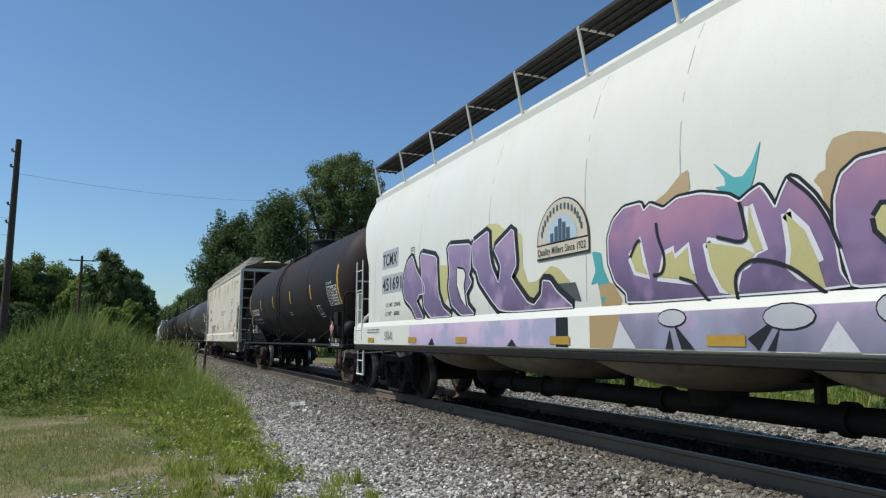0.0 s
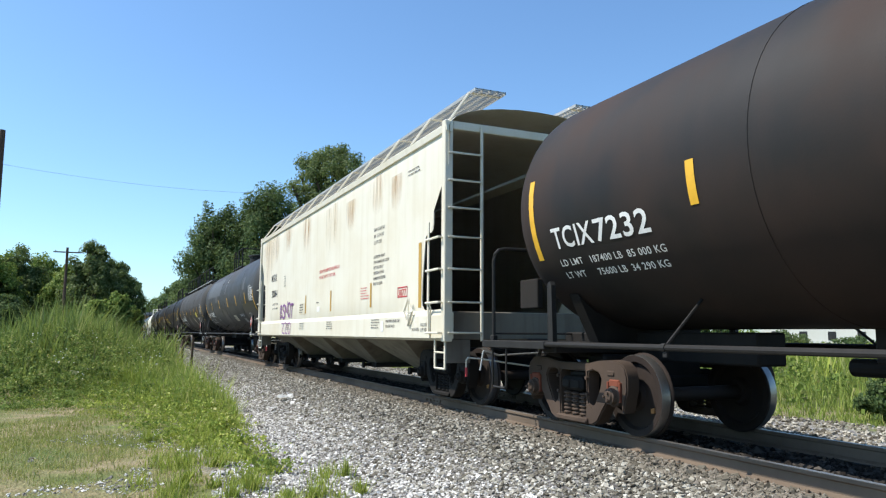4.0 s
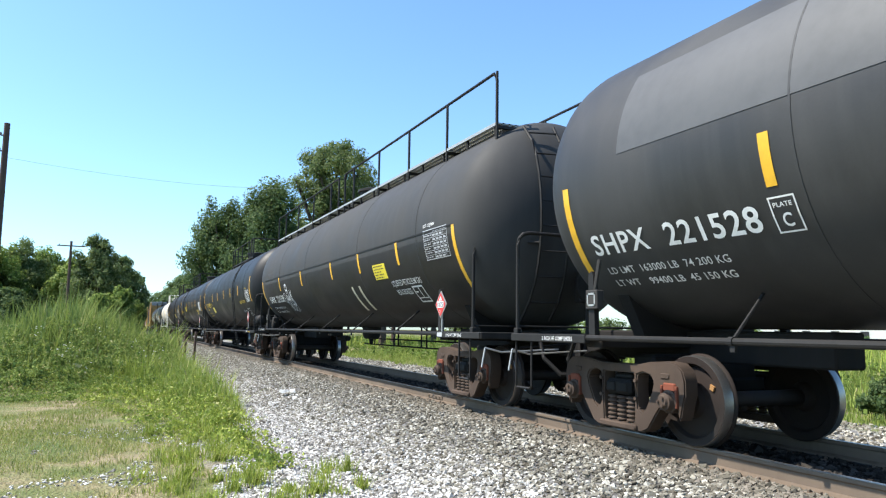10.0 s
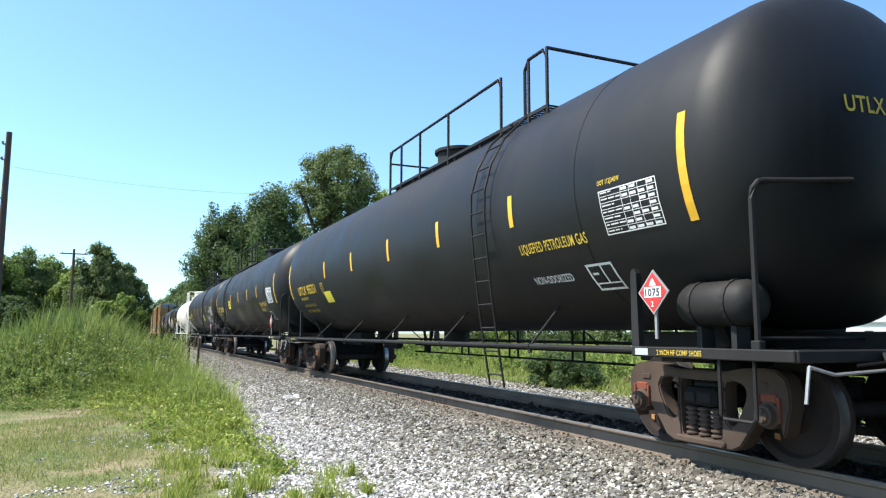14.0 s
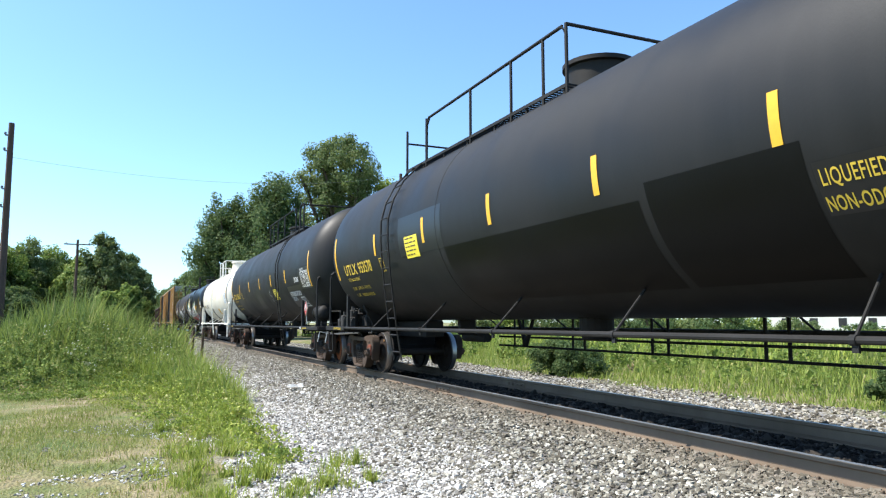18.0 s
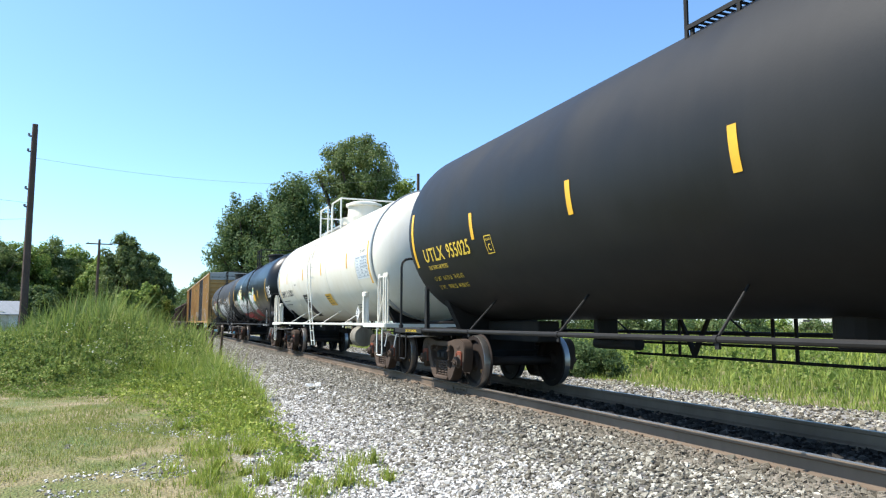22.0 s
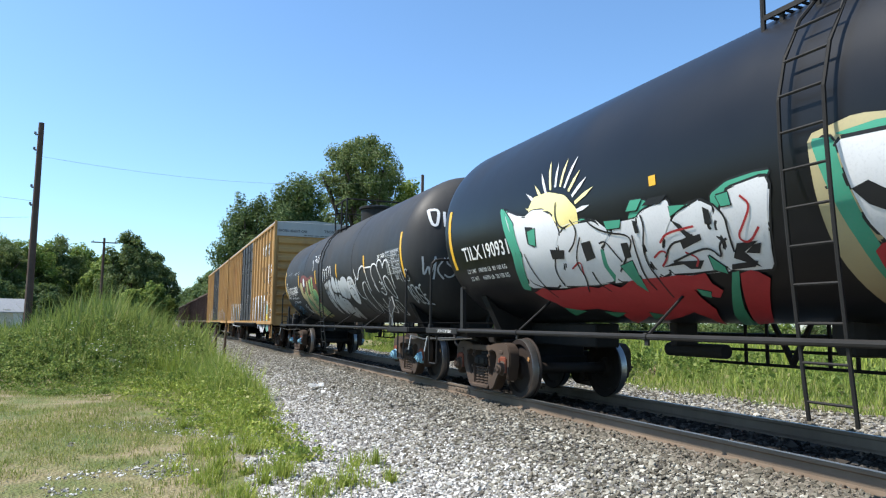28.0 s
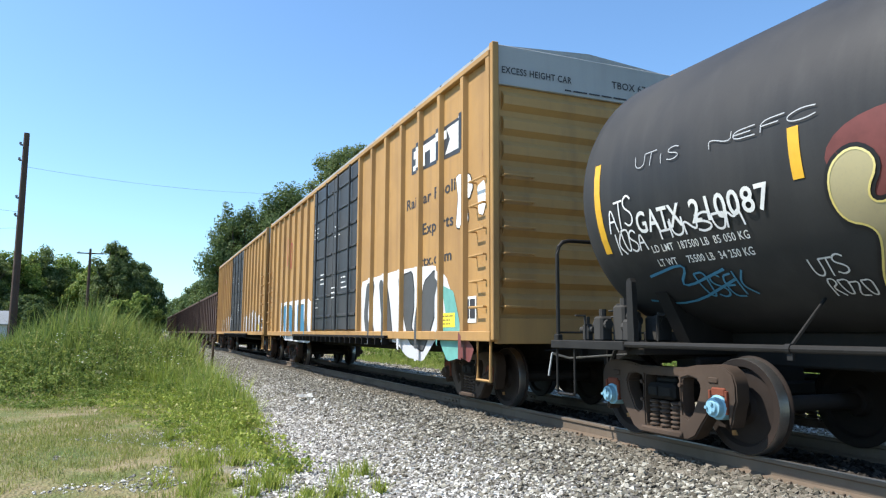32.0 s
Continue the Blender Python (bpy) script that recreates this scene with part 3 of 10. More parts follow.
    low = np.interp(np.degrees(np.arctan2(cx, cy)), (-12, -7.7, -6.2, -3.7, -0.4, 2.0, 4.6), (0.7, 0.8, 1.2, 1.5, 1.35, 1.2, 1.0))
    leafy("mound_weeds", "leafy green bushy weeds among the reeds", cx, cy, low * rng.uniform(0.5, 1.15, 620) * (0.45 + 0.55 * smoothstep(20.5, 26, cy)), rng.uniform(0.12, 0.34, 620), 150, 0.040, GREEN_REED, 47)
    # meadow across the track
    k = 80000
    x, y = 12.0 + 16 * rng.uniform(0, 1, k) ** 1.4, rng.uniform(3, 48, k)
    ok = (x > 11.9 + 0.9 * patchy(x, y, 1.2, 13)) & (rng.uniform(0, 1, k) < 0.25 + 0.75 * patchy(x, y, 1.0, 14))
    x, y = x[ok], y[ok]
    h = rng.uniform(0.12, 0.5, len(x)) * (0.5 + 1.0 * smoothstep(12, 18, x)) * (0.6 + 0.7 * patchy(x, y, 1.5, 15))
    blades("meadow_grass", "bright green meadow grass beyond the track", x, y, h, 0.026, GREEN_BRIGHT, 15, 0.4, scale=0.5)
    k = 45000
    x, y = rng.uniform(19, 60, k), rng.uniform(0, 90, k)
    ok = rng.uniform(0, 1, k) < 0.2 + 0.8 * patchy(x, y, 3.0, 16)
    x, y = x[ok], y[ok]
    blades("far_meadow", "tall meadow growth farther from the track", x, y, rng.uniform(0.5, 1.35, len(x)), 0.08, GREEN_WEED, 16, 0.3, scale=0.2)
    n = 260
    cx, cy = rng.uniform(13.5, 27, n), rng.uniform(4, 50, n)
    leafy("meadow_weeds", "darker leafy weeds standing in the meadow", cx, cy, rng.uniform(0.4, 1.1, n), rng.uniform(0.25, 0.7, n), 80, 0.075, GREEN_DARK, 43)
    # white flower heads in loose bunches among the weeds
    cx = np.array([-1.55, -1.25, 0.55, 0.85, 1.1, -0.6, -0.9, 0.3, -2.2])
    cy = np.array([22.8, 23.4, 23.6, 22.6, 23.8, 25.2, 21.9, 24.6, 24.4])
    x, y = clumps(rng, cx, cy, 11, np.full(len(cx), 0.45))
    k = len(x)
    z = ground_z(x, y) + 0.35 + 0.85 * smoothstep(21, 26, y) * rng.uniform(0.8, 1.3, k)
    s = rng.uniform(0.012, 0.038, k)
    m = np.zeros((k, 3, 3))
    m[:, 0, 0] = m[:, 1, 1] = s
    m[:, 2, 2] = s * 0.4
    me = pieces_mesh("wildflowers", STONE_V, STONE_F, m, np.stack([x, y, z], -1), plain("white_petals", (0.75, 0.76, 0.68), 0.8, 0, 20, 0.1))
    tagged(new("wildflowers", me), "small white wildflower heads scattered in the weeds", "flowers", kind="stuff")


def build_gravel():
    def lot(x, y, r):
        spots = (patchy(x, y, 1.1, 21) > 0.70) & (x > -1.0) & (y < 14) & (r.uniform(0, 1, len(x)) < 0.22)
        return (x > lot_edge(y) + 0.9 * (patchy(x, y, 0.8, 22) - 0.5)) | spots
    gravel("lot_gravel", "pale crushed limestone gravel of the lot", -1.2, 3.6, 5.5, 26, 84000, 0.0185, GRIT, 21, lambda x, y, r: lot(x, y, r) & (r.uniform(0, 1, len(x)) < 1.1 - smoothstep(2.3, 3.6, x + 0.8 * (patchy(x, y, 1.5, 23) - 0.5))))
    gravel("shoulder_ballast", "dull grey and brown ballast on the near shoulder", 2.2, 4.75, 3.0, 60, 66000, 0.0205, GRIT_DULL, 22, lambda x, y, r: r.uniform(0, 1, len(x)) < smoothstep(2.1, 3.4, x))
    gravel("track_ballast", "brown dusty ballast against the near rail", 4.5, 5.12, 3.0, 50, 17000, 0.023, GRIT_DULL[:2] + ((1.0, (0.22, 0.19, 0.155)),), 25)
    # dark stones, blackened further to hold the shade under the train
    gravel("bed_ballast", "dark ballast between the rails, blackened for the shade under the train", 5.28, 6.62, 3.0, 60, 13000, 0.033, GRIT_SHADED, 23)
    gravel("far_ballast", "grey ballast on the far shoulder of the track", 6.8, 12.6, 3.0, 60, 30000, 0.034, GRIT_DULL, 24)


def build_track():
    track = new("railway_track")
    tagged(track, "single straight railway track with rusty rails on wooden ties", "railway track", kind="structure")
    prof = [(-0.076, -0.17), (0.076, -0.17), (0.072, -0.155), (0.018, -0.135), (0.014, -0.045), (0.034, -0.032), (0.034, -0.008), (0.028, -0.001), (-0.028, -0.001), (-0.034, -0.008), (-0.034, -0.032), (-0.014, -0.045), (-0.018, -0.135), (-0.072, -0.155)]
    for sx, dz in ((-RAIL_X, 0.0), (RAIL_X, 0.03)):
        edges = [-60.0, -12.0]
        while edges[-1] < 480:
            edges.append(edges[-1] + 11.89)
        for a, b in zip(edges, edges[1:]):
            bm = bmesh.new()
            extrude_poly(bm, [(TRACK_X + sx + p, dz + q) for p, q in prof], "Y", a, b - 0.008)
            r = part("rail", bm, M_RAIL_SIDE, track)
            bm = bmesh.new()
            box(bm, TRACK_X + sx - 0.027, TRACK_X + sx + 0.027, a, b - 0.008, dz - 0.002, dz + 0.0025)
            part("running_surface", bm, M_RAIL_TOP, r, "polished steel running surface")
            if b < 80:
                bm = bmesh.new()
                for side in (-1, 1):
                    x = TRACK_X + sx + side * 0.022
                    box(bm, x - 0.011, x + 0.011, b - 0.32, b + 0.30, dz - 0.125, dz - 0.055, 0.006)
                    for j in range(4):
                        cyl(bm, (x + side * 0.01, b - 0.24 + j * 0.155, dz - 0.09), (x + side * 0.04, b - 0.24 + j * 0.155, dz - 0.09), 0.016, 6)
                part("joint_bar", bm, M_RAIL_SIDE, r)
    rnd = random.Random(4)
    tie = bmesh.new()
    box(tie, -1.3, 1.3, -0.115, 0.115, -0.18, 0.0, 0.012)
    tie_me = bpy.data.meshes.new("tie")
    tie.to_mesh(tie_me)
    tie.free()
    tie_me.materials.append(M_TIE)
    y = 0.4
    while y < 75:
        share("tie", tie_me, track, pose(TRACK_X + rnd.uniform(-0.04, 0.04), y, -0.168 + rnd.uniform(-0.008, 0.004), 0, 0, rnd.uniform(-1, 1)))
        y += 0.52 + rnd.uniform(-0.03, 0.03)
    plate = bmesh.new()
    box(plate, -0.17, 0.17, -0.09, 0.09, -0.012, 0.006, 0.004)
    for sx in (-0.11, 0.11):
        for sy in (-0.05, 0.05):
            box(plate, sx - 0.016, sx + 0.016, sy - 0.012, sy + 0.012, 0.0, 0.03, 0.004)
    pme = bpy.data.meshes.new("tie_plate")
    plate.to_mesh(pme)
    plate.free()
    pme.materials.append(M_RAIL_SIDE)
    y, rnd = 0.4, random.Random(4)
    while y < 40:
        rnd.uniform(0, 1), rnd.uniform(0, 1), rnd.uniform(0, 1)
        for sx in (-RAIL_X, RAIL_X):
            share("tie_plate", pme, track, pose(TRACK_X + sx, y, -0.162))
        y += 0.52 + rnd.uniform(-0.03, 0.03)


LEAF_V = np.array([(-0.5, -0.35, 0), (0.5, -0.35, 0.08), (0.55, 0.4, 0), (-0.45, 0.35, 0.1)])
LEAF_F = [(0, 1, 2, 3)]
LEAF_DARK = ((0.0, (0.042, 0.078, 0.030)), (0.5, (0.078, 0.128, 0.048)), (0.85, (0.125, 0.185, 0.072)), (1.0, (0.20, 0.25, 0.11)))
LEAF_OAK = ((0.0, (0.065, 0.10, 0.036)), (0.5, (0.115, 0.165, 0.058)), (0.85, (0.18, 0.225, 0.09)), (1.0, (0.27, 0.30, 0.15)))
LEAF_LIGHT = ((0.0, (0.09, 0.155, 0.034)), (0.5, (0.165, 0.25, 0.055)), (0.85, (0.31, 0.37, 0.09)), (1.0, (0.39, 0.43, 0.14)))
LEAF_MATS = {}


def facing(rng, n, loose=0.75):
    """Turns that lay a leaf across each direction in n, loosely."""
    n = n + rng.normal(0, loose, n.shape)
    n /= np.linalg.norm(n, axis=1)[:, None] + 1e-9
    r = rng.normal(size=n.shape)
    t = np.cross(n, r)
    t /= np.linalg.norm(t, axis=1)[:, None] + 1e-9
    return np.stack([t, np.cross(n, t), n], -1)


def tree(label, x, y, height, spread, crown_from, leaves, leaf, stops, seed, blobs=16, name="tree", trunk_r=None, tops=0.35, spiky=False):
    rng = np.random.default_rng(seed)
    base = Vector((x, y, float(ground_z(x, y)) - 0.1))
    thing = new(name)
    thing.location = base
    tagged(thing, label, "bush" if name == "bush" else "tree")
    r0 = trunk_r or height * 0.022
    bm = bmesh.new()
    top = height * 0.8
    pts = [Vector((0.15 * math.sin(i * 1.3 + seed) * i / 4, 0.15 * math.cos(i * 0.9 + seed) * i / 4, top * i / 5)) for i in range(6)]
    for i in range(5):
        rod(bm, (pts[i], pts[i + 1]), r0 * (1 - 0.16 * i), 7)
    # clumps of the crown, with a limb to each of the larger ones
    cz, hz = height * (1 + crown_from) / 2, height * (1 - crown_from) / 2
    cs = []
    blobs = int(blobs * 2.6)
    for i in range(blobs):
        u = rng.normal(size=3)
        u /= np.linalg.norm(u)
        r = rng.uniform(0.25, 1.0) ** 0.6
        lumpy = 1.0 + 0.16 * math.sin(3 * math.atan2(u[1], u[0]) + seed) + 0.12 * math.sin(5 * u[2] + seed)
        wide = (1.0 - tops * max(0.0, u[2])) * lumpy
        cs.append((u[0] * spread * r * wide, u[1] * spread * r * wide, cz + u[2] * hz * r * 0.93, spread * rng.uniform(0.11, 0.24)))
    for i, c in enumerate(cs[:26]):
        s = pts[min(5, 2 + i % 4)]
        e = Vector(c[:3])
        rod(bm, (s, s.lerp(e, 0.55) + Vector((0, 0, -0.06 * spread)), e), r0 * 0.24, 5)
    part("trunk", bm, M_BARK, thing)
    cs = np.array(cs)
    w = cs[:, 3] ** 2
    leaves, leaf = int(leaves * 2.7), leaf * 0.56
    which = rng.choice(len(cs), leaves, p=w / w.sum())
    u = rng.normal(size=(leaves, 3))
    far_out = np.linalg.norm(u, axis=1)
    u *= (np.minimum(far_out, 1.9) / far_out)[:, None] * np.array([0.52, 0.52, 0.46 if not spiky else 0.72])
    p = cs[which, :3] + u * cs[which, 3][:, None]
    p[:, 2] = np.maximum(p[:, 2], 0.15)
    s = leaf * rng.lognormal(0, 0.3, leaves)
    key = str(stops)
    if key not in LEAF_MATS:
        LEAF_MATS[key] = island("leaves", stops, 0.55, 0.42)
    out = u / (np.linalg.norm(u, axis=1)[:, None] + 1e-6) + np.array([0, 0, 0.35])
    out[:, :2] += 0.8 * p[:, :2] / spread
    me = pieces_mesh("crown", LEAF_V, LEAF_F, facing(rng, out, 0.6) * s[:, None, None], p, LEAF_MATS[key])
    part_of("crown", me, None, thing)
    return thing


def polar(az, dist):
    return dist * math.sin(radians(az)), dist * math.cos(radians(az))


def build_trees():
    far = "dark green broadleaf tree in full summer leaf beside the line"
    # across the track
    tree("tall oak with an open crown and gaps of sky", *polar(15.4, 54), 16.2, 3.25, 0.5, 13500, 0.19, LEAF_OAK, 31, 75, tops=0.1)
    tree("low leafy tree under the tall oak", *polar(19.4, 57), 14.0, 3.1, 0.2, 10000, 0.23, LEAF_LIGHT, 32, 60)
    tree(far, *polar(23.5, 60), 11.5, 4.0, 0.15, 7000, 0.26, LEAF_OAK, 33, 60)
    tree("broad dark maple with pointed sprays at its top", *polar(10.2, 76), 18.0, 5.0, 0.05, 26000, 0.25, LEAF_DARK, 34, 130, spiky=True)
    tree("broad dark maple with pointed sprays at its top", *polar(6.7, 78), 15.8, 4.1, 0.03, 18000, 0.26, LEAF_DARK, 35, 100, spiky=True)
    tree(far, *polar(12.0, 86), 15.0, 4.2, 0.1, 11000, 0.28, LEAF_DARK, 36, 90, spiky=True)
    tree(far, *polar(14.2, 88), 13.0, 4.2, 0.1, 9000, 0.28, LEAF_OAK, 37, 80)
    for i, (az, d, h, s) in enumerate(((3.9, 190, 15.0, 6.0), (4.6, 160, 13.5, 5.5), (5.6, 130, 12.5, 5.0), (3.2, 230, 14.5, 6.5), (2.6, 280, 14.0, 7.0), (2.1, 340, 14.0, 8.0))):
        tree(far, *polar(az, d), h, s, 0.02, 5500, 0.5, LEAF_DARK, 40 + i, 60)
    # along the pole line, this side
    for i, (az, d, h, s, st) in enumerate(((-1.9, 92, 12.2, 3.2, LEAF_OAK), (-0.4, 100, 10.6, 3.0, LEAF_DARK), (0.5, 118, 9.8, 2.8, LEAF_DARK), (-3.4, 96, 9.8, 3.0, LEAF_LIGHT), (-5.0, 104, 11.6, 3.8, LEAF_LIGHT),
                                           (-6.6, 100, 11.6, 3.8, LEAF_OAK), (-8.4, 98, 11.8, 4.0, LEAF_LIGHT), (-10.2, 96, 11.4, 4.0, LEAF_OAK), (-12.5, 94, 11.8, 4.4, LEAF_LIGHT), (-15.0, 92, 11.0, 4.4, LEAF_DARK), (-0.2, 80, 5.6, 2.0, LEAF_LIGHT), (-1.6, 78, 4.8, 1.9, LEAF_LIGHT), (-4.2, 120, 10.8, 4.0, LEAF_DARK), (-7.4, 88, 5.5, 3.0, LEAF_DARK), (-10.8, 86, 6.5, 3.2, LEAF_DARK))):
        tree("bushy green hedgerow tree beyond the reeds", *polar(az, d), h * 1.06, s, 0.0, 9500, 0.29, st, 60 + i, 100)
    # a low hedge far behind the meadow
    for i, az in enumerate([26 + 1.9 * k for k in range(12)] + [50, 54, 58, 62]):
        tree("low rounded hedge bush beyond the meadow", *polar(az + 0.5 * math.sin(i * 2.1), 66 + 5 * math.sin(i * 1.7)), (3.1 if az < 48 else 1.9) + 0.4 * math.sin(i * 2.7), 2.3, 0.0, 1500, 0.22, (LEAF_OAK, LEAF_DARK, LEAF_LIGHT)[i % 3], 100 + i, 26, "bush", 0.05)
    # low dark bushes by the far ballast
    for i, (x, y, h, s, k) in enumerate(((12.75, 19.3, 1.3, 1.3, 8000), (13.9, 9.3, 0.95, 0.6, 3000))):
        tree("low dark juniper-like bush at the edge of the ballast", x, y, h, s, 0.03, k, 0.075, LEAF_DARK, 80 + i, 30, "bush", 0.03)
    tree("small withered weed with yellowed leaves", 14.6, 18.3, 0.6, 0.22, 0.05, 160, 0.06, STRAW, 83, 10, "bush", 0.012)


def building(name, label, x, y, turn, w, depth, wall_h, roof_h, wall_mat, roof_mat, door=False):
    """A gabled building, its eaves side towards the line."""
    b = new(name)
    b.matrix_world = pose(x, y, float(ground_z(x, y)) - 0.1, 0, 0, turn)
    tagged(b, label, "building")
    bm = bmesh.new()
    extrude_poly(bm, [(-depth / 2, 0), (depth / 2, 0), (depth / 2, wall_h), (0, wall_h + roof_h - 0.06), (-depth / 2, wall_h)], "X", -w / 2, w / 2)
    part("wall", bm, wall_mat, b)
    for s in (-1, 1):
        bm = bmesh.new()
        o = depth / 2 + 0.2
        drop = 0.2 * roof_h / (depth / 2)
        extrude_poly(bm, [(s * o, wall_h - drop), (0, wall_h + roof_h), (0, wall_h + roof_h + 0.08), (s * o, wall_h - drop + 0.08)], "X", -w / 2 - 0.2, w / 2 + 0.2)
        part("roof", bm, roof_mat, b)
    if door:
        bm = bmesh.new()
        pts = [(-0.45, 0.05), (0.45, 0.05), (0.45, 1.7)] + [(0.45 * math.cos(a), 1.7 + 0.35 * math.sin(a)) for a in np.linspace(0.2, 2.94, 8)] + [(-0.45, 1.7)]
        vs = [bm.verts.new((px, -depth / 2 - 0.03, pz)) for px, pz in pts]
        bm.faces.new(vs)
        bmesh.ops.solidify(bm, geom=bm.faces[:], thickness=0.04)
        part("door", bm, M_HOPPER_WHITE, b, "white arched door")
    else:
        for i in range(int(w // 3.2)):
            bm = bmesh.new()
            cx = -w / 2 + 1.8 + 3.2 * i
            box(bm, cx - 0.45, cx + 0.45, -depth / 2 - 0.04, -depth / 2 + 0.02, wall_h * 0.35, wall_h * 0.35 + 1.1, 0.01)
            part("window", bm, M_TANK_GREY, b)


def build_poles():
    def pole(label, x, y, h, r, arms):
        p = new("utility_pole")
        p.location = (x, y, float(ground_z(x, y)) - 0.2)
        tagged(p, label, "utility pole", group="poles of the wire line")
        bm = bmesh.new()
        lathe(bm, [(0, r), (h * 0.5, r * 0.85), (h, r * 0.68)], "Z", (0, 0, 0), 12)
        part("pole", bm, M_POLE, p)
        for z, w in arms:
            bm = bmesh.new()
            box(bm, -w / 2, w / 2, -0.16, -0.06, z - 0.06, z + 0.06, 0.01)
            arm = part("crossarm", bm, M_POLE, p)
            for sx in (-0.42, 0.42):
                bm = bmesh.new()
                lathe(bm, [(0.06, 0.02), (0.1, 0.05), (0.17, 0.05), (0.2, 0.02)], "Z", (sx * w, -0.11, z), 8)
                part("insulator", bm, M_WIRE, arm)
        return p
    shed_grey = plain("pale_grey_siding", (0.52, 0.54, 0.55), 0.7, 0, 6, 0.2)
    shed_roof = plain("grey_shingles", (0.30, 0.31, 0.32), 0.8, 0, 9, 0.35)
    building("garden_shed", "pale grey garden shed with a white arched door, behind the weeds", *polar(-9.55, 66), 14, 2.2, 2.4, 1.9, 0.9, shed_grey, shed_roof, True)
    building("garden_shed", "larger pale grey shed standing beside the small one", *polar(-12.3, 68), 14, 3.4, 3.0, 2.3, 1.0, shed_grey, shed_roof)
    building("house", "long low white house far beyond the meadow", *polar(53.5, 105), -52, 18, 7.0, 3.4, 2.3, M_HOPPER_WHITE, shed_roof)
    p1 = pole("tall weathered wooden utility pole beside the reeds", *polar(-8.2, 36), 10.15, 0.17, ())
    bm = bmesh.new()
    for z in (9.6, 8.9, 7.2, 6.4):
        box(bm, -0.22, 0.0, -0.05, 0.05, z - 0.03, z + 0.03, 0.01)
        lathe(bm, [(z, 0.02), (z + 0.03, 0.05), (z + 0.12, 0.05), (z + 0.14, 0.015)], "Z", (-0.22, 0, 0), 8)
    part("bracket", bm, M_WIRE, p1)
    pole("wooden pole with a single crossarm in the hedgerow", *polar(-3.68, 82), 10.4, 0.17, ((9.9, 2.5),))
    pole("wooden pole among the trees across the track", *polar(20.3, 52), 12.9, 0.16, ())
    def wire(a, b, sag, r=0.006):
        bm = bmesh.new()
        a, b = Vector(a), Vector(b)
        pts = [a.lerp(b, i / 16) - Vector((0, 0, sag * 4 * (i / 16) * (1 - i / 16))) for i in range(17)]
        rod(bm, pts, r, 5)
        w = part("power_wire", bm, M_WIRE, None)
        tagged(w, "thin sagging overhead wire strung between wooden poles", "wire")
    a = polar(-8.2, 36)
    b = polar(20.3, 52)
    wire((a[0], a[1], 8.35), (b[0], b[1], 12.0), 0.9)
    wire((a[0], a[1], 5.6), (-24.0, 24.0, 3.0), 0.2)
    wire((a[0], a[1], 6.3), (-24.0, 20.0, 6.2), 0.2)
    # two grey stakes, a rusty post and litter at the edge of the gravel
    for x, y, h, w in ((2.86, 32.1, 1.35, 0.045), (2.27, 29.7, 1.35, 0.045), (2.12, 31.0, 1.2, 0.04)):
        bm = bmesh.new()
        box(bm, -w, w, -w, w, -0.2, h, 0.01)
        s = part("fence_stake", bm, M_POLE, None)
        s.location = (x, y, float(ground_z(x, y)))
        s.rotation_euler = (0.02, 0.03, 0.3)
        tagged(s, "short weathered wooden stake at the edge of the gravel", "stake", group="stakes by the gravel")
    rnd = random.Random(8)
    for x, y, s, nm in ((3.32, 15.4, 0.24, "litter"), (2.9, 14.6, 0.09, "litter"), (3.0, 15.9, 0.07, "litter")):
        bm = bmesh.new()
        n = 4
        g = [[bm.verts.new(((i / n - 0.5) * s * 1.4, (j / n - 0.5) * s, 0.05 + 0.35 * s * rnd.random())) for j in range(n + 1)] for i in range(n + 1)]
        for i in range(n):
            for j in range(n):
                bm.faces.new((g[i][j], g[i + 1][j], g[i + 1][j + 1], g[i][j + 1]))
        bmesh.ops.solidify(bm, geom=bm.faces[:], thickness=0.004)
        o = part(nm, bm, plain("white_paper", (0.8, 0.8, 0.78), 0.7, 0, 20, 0.1), None)
        o.location = (x, y, float(ground_z(x, y)) + 0.0)
        tagged(o, "crumpled scrap of white paper on the gravel", "litter")


build_ground()


# ---- the train ----
WHEEL_R = 0.435
MOVING, WHEELSETS = [], []


def mesh_from(bm, name, material, smooth=True):
    me = bpy.data.meshes.new(name)
    bm.to_mesh(me)
    bm.free()
    me.materials.append(material)
    if smooth:
        me.polygons.foreach_set("use_smooth", [True] * len(me.polygons))
        me.set_sharp_from_angle(angle=radians(38))
    return me


